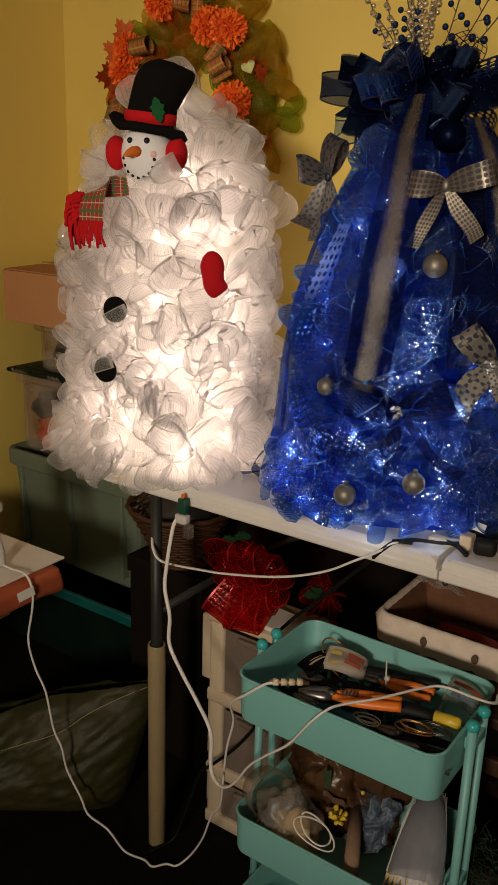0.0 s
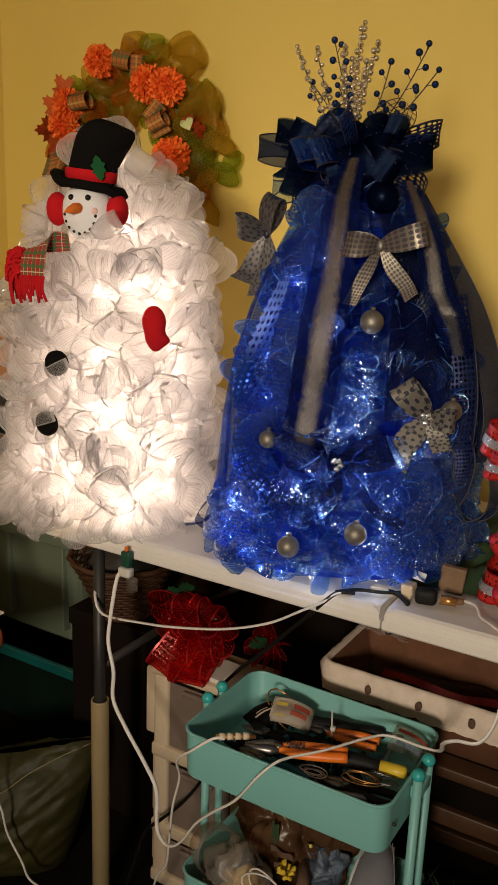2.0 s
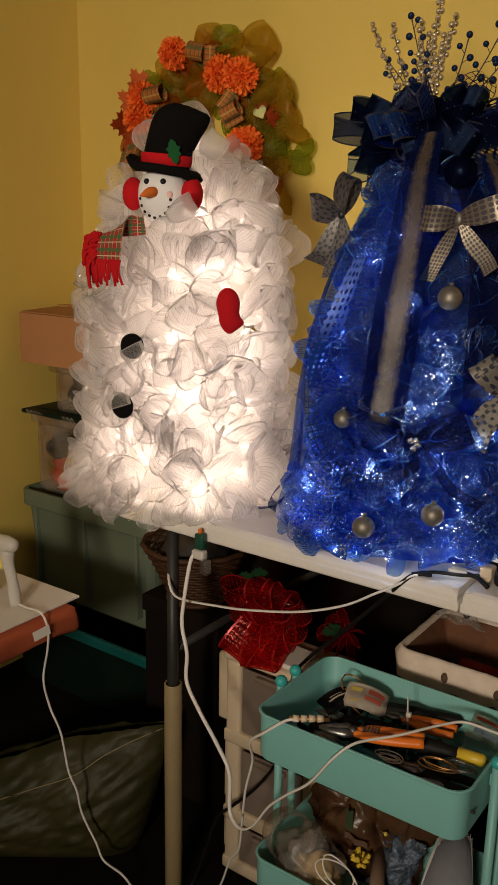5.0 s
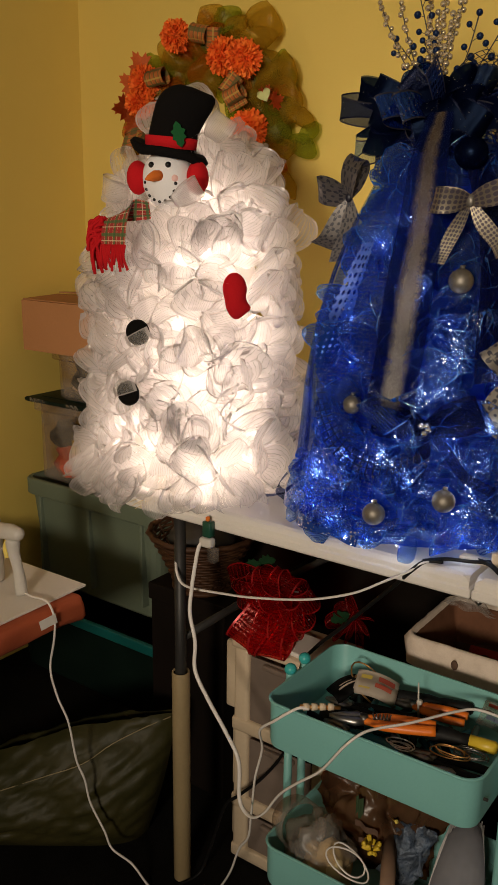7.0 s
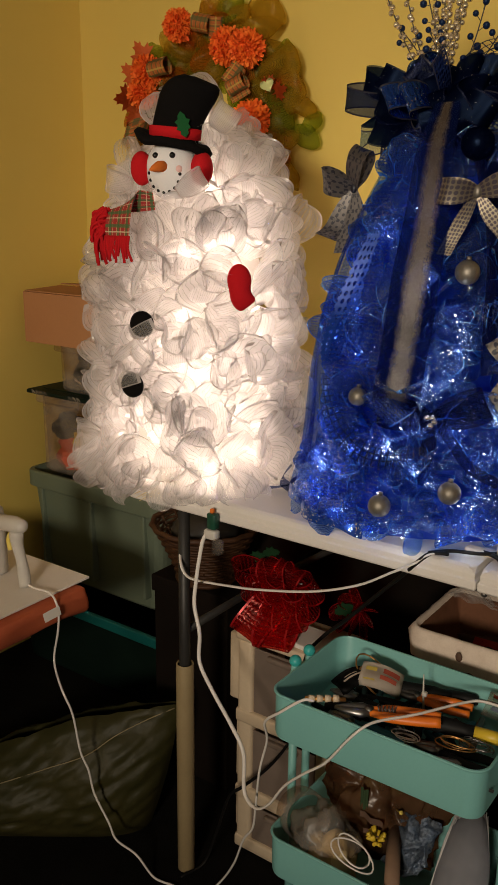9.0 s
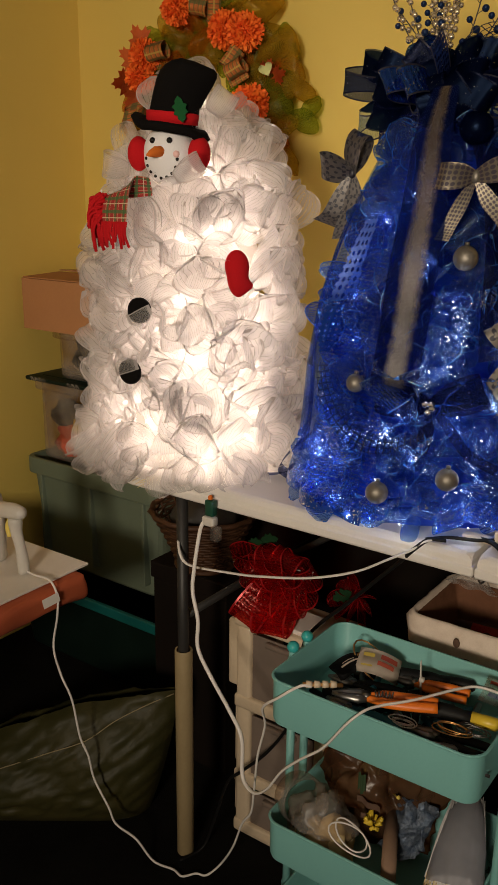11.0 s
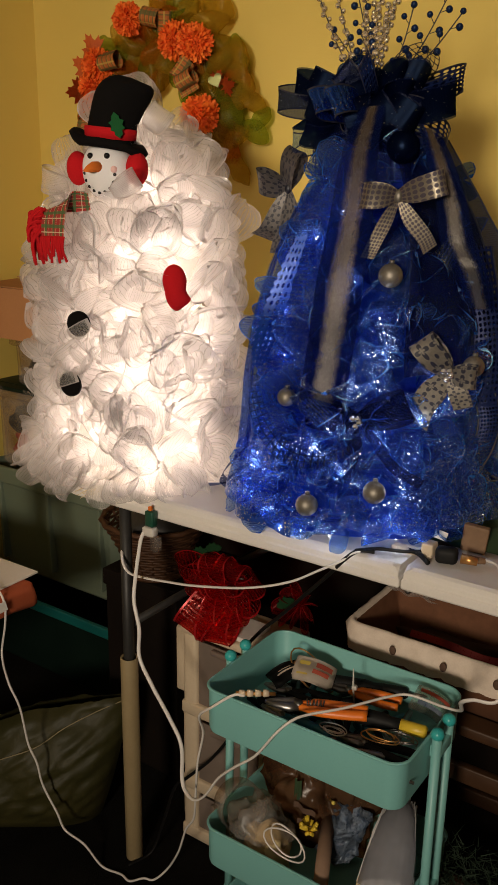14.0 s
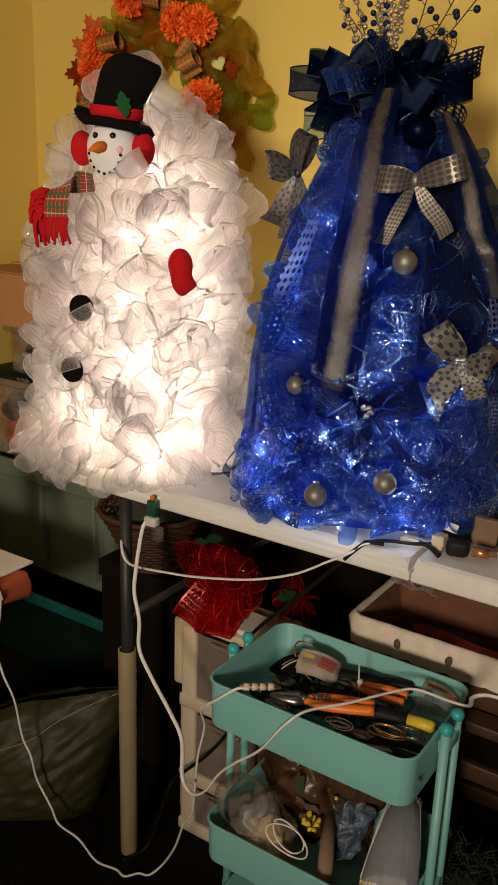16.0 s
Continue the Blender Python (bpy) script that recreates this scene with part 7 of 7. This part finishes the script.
bm = bmesh.new()
rs = [basket_ring(bm, i, z) for i, z in ((0.035, 0.602), (0.012, 0.69), (0.004, 0.735), (0.010, 0.737), (0.014, 0.733), (0.04, 0.612))]
skin(bm, rs)
bm.faces.new(rs[0][::-1])
bm.faces.new(rs[-1])
part("basket_body", bm, M["liner_dark"], bask, "brown woven basket body")
bm = bmesh.new()
skin(bm, [basket_ring(bm, i, z, w) for i, z, w in ((0.0115, 0.738, 0.001), (0.007, 0.744, 0.002), (0.001, 0.746, 0.003), (-0.004, 0.742, 0.005), (-0.009, 0.730, 0.009), (-0.010, 0.712, 0.011), (-0.010, 0.694, 0.011), (-0.008, 0.680, 0.008))])
liner = part("cloth_liner", bm, M["liner"], bask, "cream gathered cloth liner folded over the rim")
for k, x in enumerate((-0.581, -0.468, -0.356, -0.243)):
    dot = turn(lathe([(0, 0.002), (0.0075, 0.0015), (0.0085, 0), (0, 0)], 18), pose(x, KY0 - 0.0155, 0.716, 90, 8 * (k % 2), 0) @ Matrix.Diagonal((0.9, 1.3, 1, 1)))
    part("dot", dot, M["hole"], liner, "dark brown printed dot")
heap("ribbon_roll", (-0.46, 1.75, 0.63), (0.20, 0.09, 0.035), "wicker", "dark brown ribbon bundle in the basket", "ribbon", 31, 0.4, 4)
whole("red_ribbon", band([(-0.60, 1.75, 0.690), (-0.51, 1.73, 0.702), (-0.42, 1.735, 0.692), (-0.34, 1.74, 0.702), (-0.25, 1.73, 0.695)], 0.016, (0.1, 0.5, 0.8)), M["red_shine"], "glossy red ribbon strip in the basket", "ribbon", smooth=True)
whole("lace_cloth", sheet(lambda u, v: Vector((-0.69 + 0.11 * u + 0.01 * math.sin(9 * v), 1.835 - 0.02 * v + 0.008 * math.sin(12 * u), 0.735 + 0.065 * v * (1 - 0.7 * abs(2 * u - 1)))), 14, 8), M["veil"], "crumpled white lace cloth in the basket corner", "cloth", smooth=True)

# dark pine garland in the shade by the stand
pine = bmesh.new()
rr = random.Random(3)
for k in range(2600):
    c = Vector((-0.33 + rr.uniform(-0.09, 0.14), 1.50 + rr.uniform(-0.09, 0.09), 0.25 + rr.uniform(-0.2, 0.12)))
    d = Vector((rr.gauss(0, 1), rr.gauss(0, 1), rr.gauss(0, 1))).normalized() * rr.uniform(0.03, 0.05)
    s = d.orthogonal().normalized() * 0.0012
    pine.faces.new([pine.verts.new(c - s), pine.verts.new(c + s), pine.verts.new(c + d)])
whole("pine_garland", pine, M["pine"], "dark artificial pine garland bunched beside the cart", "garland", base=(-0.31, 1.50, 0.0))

# ---- plastic sack on the floor ----
SACK_A, SACK_B, SACK_R = Vector((0.81, 0.586, 0)), Vector((-0.586, 0.81, 0)), Vector((-1.30, 1.545, 0))


def sack_at(s, side, f):
    """A point of the sack: s along its mouth, side towards (-1) or away (1), f from the floor to the mouth."""
    top = 0.350 + 0.06 * s - 0.42 * s * s + 0.012 * noise.noise(Vector((s * 9, side, 4)))
    belly = math.sin(math.pi * min(1, 0.12 + 0.88 * f) ** 0.8) ** 0.7
    ends = math.sqrt(max(0.0, 1 - abs((s + 0.33) / 0.345) ** 5))
    depth = side * (0.016 + 0.105 * belly) * ends
    tuck = -0.075 * (1 - f) ** 1.5 * max(0.0, 1 + s / 0.33)
    q = SACK_R + SACK_A * (s + tuck) + SACK_B * (0.03 + depth) + Vector((0, 0, top * f))
    crease = 0.016 * noise.noise(Vector((s * 7 + f * 5, side * 2, f * 4))) + 0.010 * noise.noise(Vector((s * 22 - f * 9, side, f * 8))) + 0.005 * noise.noise(Vector((s * 50, side, f * 26)))
    return q + SACK_B * crease * (0.3 + 0.7 * ends) * min(1, 4 * f)


sack = bmesh.new()
for side in (-1, 1):
    sheet(lambda u, v: sack_at(-0.67 + 0.68 * u, side, v), 64, 40, bm=sack)
bmesh.ops.remove_doubles(sack, verts=sack.verts, dist=0.002)
bag = thing("plastic_sack", tuple(SACK_R + SACK_A * -0.33), "full olive plastic sack with a tan drawstring on the floor", "bag")
part("sack_skin", sack, M["trash"], bag, "crinkled olive plastic")
hem = [sack_at(s, -1, f) + SACK_B * -0.004 for s, f in ((0.0, 0.985), (-0.07, 0.93), (-0.15, 0.87), (-0.22, 0.78), (-0.32, 0.74), (-0.43, 0.70), (-0.55, 0.70))]
part("drawstring", tube(spline(hem, 5), 0.0036, 6, flat=0.5), M["trash_string"], bag, "tan drawstring band")

# ---- striped ribbon candy cane and the clutter round the tree's foot ----
cane = thing("candy_cane_decoration", (-0.310, 1.62, TOP), "red and silver ribbon-wrapped candy cane decoration with a red bow", "candy cane")
CANE = [(-0.303, 1.62, TOP + 0.012), (-0.305, 1.62, 1.12), (-0.313, 1.62, 1.24), (-0.325, 1.62, 1.36), (-0.331, 1.62, 1.46), (-0.313, 1.62, 1.55), (-0.268, 1.62, 1.61), (-0.208, 1.62, 1.625), (-0.163, 1.62, 1.59), (-0.153, 1.62, 1.53)]
line = spline(CANE, 8)
part("cane_core", tube(line, 0.034, 14), M["red_net"], cane, "red dotted ribbon wrap")


def wrap(phase, width, mat, label):
    n = len(line) - 1

    def at(u, v):
        f = v * n
        i = min(n - 1, int(f))
        p = line[i].lerp(line[i + 1], f - i)
        t = (line[i + 1] - line[i]).normalized()
        s = Vector((0, -1, 0))
        b = t.cross(s).normalized()
        a = v * 2 * math.pi * 8.5 + phase + (u - 0.5) * width
        return p + (s * math.cos(a) + b * math.sin(a)) * (0.0375 + 0.003 * math.sin(a * 1.7)) + t * (u - 0.5) * 0.052

    part("ribbon_wrap", sheet(at, 4, 150), M[mat], cane, label)


wrap(0.0, 1.1, "silver_foil", "silver glitter ribbon stripe")
wrap(1.0, 0.3, "red_shine", "glossy red ribbon edge")
wrap(-1.0, 0.3, "red_shine", "glossy red ribbon edge")
KNOT = Vector((-0.245, 1.575, 1.095))
CANE_LOOPS = (((-0.80, -0.45, -0.30), (0.25, -0.35, 0.9), 0.120, 0.060, 0.075), ((-0.62, -0.45, 0.60), (0.6, -0.3, 0.6), 0.115, 0.055, 0.075), ((-0.35, -0.85, -0.25), (0.6, -0.2, 0.7), 0.110, 0.060, 0.075), ((0.55, -0.60, 0.35), (0.3, 0.2, 0.9), 0.120, 0.060, 0.075), ((0.50, -0.70, -0.30), (0.3, 0.2, 0.9), 0.120, 0.060, 0.075))
UPPER = Vector((-0.300, 1.585, 1.300))
UPPER_LOOPS = (((-0.85, -0.35, 0.22), (0.25, -0.2, 0.9), 0.085, 0.045, 0.060), ((-0.75, -0.45, -0.35), (0.3, -0.2, 0.9), 0.080, 0.045, 0.055), ((0.6, -0.5, 0.4), (0.2, 0.2, 0.9), 0.085, 0.05, 0.055))
for root, loops in ((KNOT, CANE_LOOPS), (UPPER, UPPER_LOOPS)):
    for outd, acr, ln, hh, w in loops:
        lp = part("bow_loop", loop_ribbon(root, outd, acr, ln, hh, w, edge=1), [M["red_net"], M["red_shine"]], cane, "red dotted ribbon loop")
        part("stripe", loop_ribbon(root, outd, acr, ln + 0.003, hh + 0.006, w * 0.30), M["silver_foil"], lp, "silver glitter stripe")
    part("bow_knot", ball(root + Vector((0, -0.012, 0)), 0.014, 2, (1, 0.8, 1.3)), M["red_shine"], cane)
part("bow_tail", band([KNOT, KNOT + Vector((0.01, -0.06, -0.05)), KNOT + Vector((0.02, -0.12, -0.075)), KNOT + Vector((0.035, -0.172, -0.082)), KNOT + Vector((0.04, -0.184, -0.110))], 0.055, (0.95, 0.1, 0), edge=1), [M["red_net"], M["red_shine"]], cane, "red dotted ribbon tail")


def cloth_at(u, v):
    x, y = -0.50 + 0.36 * u, 1.545 + 0.50 * v
    edge = min(u, 1 - u, v, 1 - v)
    z = TOP + 0.003 + min(1, edge * 7) * (0.028 + 0.030 * noise.noise((x * 14, y * 14, 0)) + 0.014 * noise.noise((x * 40, y * 40, 3)))
    return Vector((x + 0.015 * noise.noise((0, y * 12, 1)), y + 0.015 * noise.noise((x * 12, 0, 2)), max(TOP + 0.002, z)))


whole("green_cloth", sheet(cloth_at, 30, 36), M["garland"], "rumpled dark green cloth on the tabletop", "cloth", smooth=True)
block = thing("wooden_tag", (-0.405, 1.492, TOP), "small tan wooden block beside the tree", "block")
part("block_body", turn(box((-0.023, -0.008, 0), (0.023, 0.008, 0.052), 0.003), pose(-0.408, 1.545, TOP + 0.001, 0, 6, 12)), M["tag_wood"], block, "", False)
adapter = thing("power_adapter", (-0.425, 1.462, TOP), "black power adapter with coppery plug ends", "adapter")
part("adapter_body", turn(box((-0.020, -0.013, 0), (0.020, 0.013, 0.030), 0.009, 3), pose(-0.428, 1.468, TOP + 0.001, 0, 0, 15)), M["black_rubber"], adapter)
part("plug_end", tube([(-0.400, 1.465, TOP + 0.018), (-0.372, 1.470, TOP + 0.016)], [0.010, 0.007], 8), M["copper"], adapter, "coppery plug end")
part("plug_end", tube([(-0.395, 1.48, TOP + 0.012), (-0.365, 1.492, TOP + 0.012)], [0.009, 0.006], 8), M["tag_wood"], adapter)
part("cord_tag", turn(box((-0.012, -0.001, 0), (0.012, 0.001, 0.016), 0.0008), pose(-0.455, 1.496, TOP + 0.030, -20, 14, 14)), M["board"], adapter, "small white cord tag", False)
part("adapter_cord", tube(spline([(-0.462, 1.47, TOP + 0.014), (-0.50, 1.45, TOP + 0.010), (-0.545, 1.432, TOP + 0.010), (-0.580, 1.408, TOP + 0.006)], 6), 0.0035, 8), M["cord_black"], adapter)
for pts in ([(-0.47, 1.48, TOP + 0.005), (-0.455, 1.50, TOP + 0.02), (-0.44, 1.53, TOP + 0.005)], [(-0.51, 1.475, TOP + 0.004), (-0.475, 1.455, TOP + 0.010), (-0.45, 1.44, TOP + 0.004)]):
    part("adapter_cord", tube(spline(pts, 6), 0.0045, 8), M["cord_black"], adapter)

# ---- cords ----
def cord(pts, r, mat, label, steps=8, flat=0.62):
    return whole("extension_cable", tube(spline(pts, steps), r, 8, flat=flat), M[mat], label, "cord", smooth=True, base=pts[0])


cord([(-1.057, 1.383, 0.952), (-1.068, 1.376, 0.935), (-1.073, 1.370, 0.899), (-1.077, 1.361, 0.837), (-1.073, 1.351, 0.789), (-1.051, 1.341, 0.734), (-1.044, 1.332, 0.674), (-1.002, 1.322, 0.626), (-0.945, 1.312, 0.572), (-0.905, 1.302, 0.527), (-0.896, 1.293, 0.454), (-0.877, 1.283, 0.435), (-0.847, 1.273, 0.438), (-0.813, 1.264, 0.471), (-0.773, 1.254, 0.536), (-0.728, 1.244, 0.588), (-0.674, 1.235, 0.643), (-0.626, 1.228, 0.715), (-0.603, 1.247, 0.741), (-0.586, 1.277, 0.743), (-0.545, 1.326, 0.745), (-0.494, 1.406, 0.746), (-0.462, 1.434, 0.747), (-0.398, 1.438, 0.745), (-0.360, 1.420, 0.762), (-0.330, 1.330, 0.838), (-0.305, 1.312, 0.862), (-0.268, 1.316, 0.871), (-0.251, 1.342, 0.91), (-0.249, 1.369, 0.991), (-0.255, 1.392, 1.020), (-0.293, 1.421, 1.026), (-0.321, 1.448, 1.024), (-0.338, 1.474, 1.030), (-0.364, 1.492, 1.026)], 0.0043, "cord_white", "white flat extension cord looping over the mint tray")
cord([(-1.20, 1.475, 0.90), (-1.185, 1.44, 0.862), (-1.161, 1.412, 0.841), (-1.143, 1.408, 0.82), (-1.108, 1.405, 0.818), (-1.02, 1.402, 0.831), (-0.943, 1.4, 0.845), (-0.816, 1.398, 0.878), (-0.713, 1.395, 0.921), (-0.642, 1.390, 0.968), (-0.596, 1.386, 1.000), (-0.575, 1.40, 1.018), (-0.55, 1.43, 1.018)], 0.0036, "cord_white", "white cord hanging along the table edge")
cord([(-0.716, 1.258, 0.742), (-0.734, 1.246, 0.742), (-0.778, 1.240, 0.703), (-0.826, 1.262, 0.652), (-0.848, 1.303, 0.579), (-0.878, 1.323, 0.485), (-0.899, 1.342, 0.379), (-0.92, 1.362, 0.296), (-0.958, 1.381, 0.233), (-0.997, 1.401, 0.136), (-1.047, 1.42, 0.045), (-1.077, 1.402, 0.008), (-1.102, 1.391, 0.007), (-1.124, 1.364, 0.007), (-1.155, 1.368, 0.007), (-1.213, 1.36, 0.007), *[tuple(pull(q, 0.05)) for q in ((-1.281, 1.37, 0.03), (-1.344, 1.364, 0.048), (-1.365, 1.359, 0.094), (-1.406, 1.353, 0.163), (-1.417, 1.347, 0.23), (-1.438, 1.341, 0.282), (-1.455, 1.336, 0.384), (-1.484, 1.33, 0.448))], (-1.510, 1.335, 0.515), (-1.496, 1.34, 0.60), (-1.494, 1.342, 0.655), (-1.520, 1.344, 0.690), (-1.575, 1.345, 0.688), (-1.605, 1.345, 0.690)], 0.0029, "cord_white", "thin white cord trailing from the glue gun over the floor", 8, 0.9)
tag = whole("cord_tag", turn(box((-0.022, -0.0006, -0.014), (0.022, 0.0006, 0.014), 0.0004), pose(-1.4935, 1.322, 0.652, 8, -14, 72)), M["board"], "small white paper tag on the glue gun cord", "tag")
cord([(-0.546, 1.42, 1.020), (-0.572, 1.405, 1.020), (-0.592, 1.388, 1.002), (-0.637, 1.42, 0.95), (-0.705, 1.45, 0.875), (-0.778, 1.475, 0.794), (-0.844, 1.50, 0.724), (-0.895, 1.52, 0.650), (-0.905, 1.53, 0.55), (-0.93, 1.53, 0.43), (-0.977, 1.51, 0.341), (-1.043, 1.50, 0.263), (-1.081, 1.49, 0.218), (-1.112, 1.48, 0.105), (-1.135, 1.46, 0.02), (-1.16, 1.40, 0.008)], 0.0042, "cord_black", "black cord drooping from the table behind the cart")
conn = thing("cord_connector", (-0.72, 1.27, 0.738), "ivory ribbed cord connector on the tray rim", "connector")
for k in range(4):
    p = Vector((-0.727 + 0.012 * k, 1.256 + 0.009 * k, 0.7435))
    part("connector_ring", tube([p, p + Vector((0.009, 0.0065, 0))], [0.0072, 0.0064], 10), M["ivory"], conn)
part("connector_core", tube([(-0.732, 1.252, 0.7435), (-0.672, 1.296, 0.742)], [0.005, 0.004], 8), M["copper"], conn)
plug = thing("string_light_plug", (-1.052, 1.388, 0.925), "dark green and white plug hanging at the table edge", "plug")
part("green_socket", box((-1.064, 1.380, 0.957), (-1.042, 1.398, 0.992), 0.003), M["plug_green"], plug, "dark green plug")
part("white_socket", box((-1.070, 1.376, 0.935), (-1.038, 1.396, 0.956), 0.005, 3), M["white_plastic"], plug, "white cord socket")
part("clear_cap", box((-1.044, 1.370, 0.908), (-1.022, 1.388, 0.940), 0.004, 3), M["bag_clear"], plug, "clear plastic plug cover")
part("orange_fuse", box((-1.058, 1.384, 0.992), (-1.050, 1.392, 1.002), 0.002), M["carrot"], plug)
twigs = thing("loose_twigs", (-1.25, 1.42, TOP), "dry pale twig ends poking out below the snowman", "twigs")
for k in range(5):
    part("twig", tube([(-1.235 + 0.012 * k, 1.45, TOP + 0.004), (-1.262 + 0.008 * k, 1.372, TOP - 0.018 - 0.006 * (k % 3))], [0.0018, 0.0008], 5), M["wheat"], twigs)
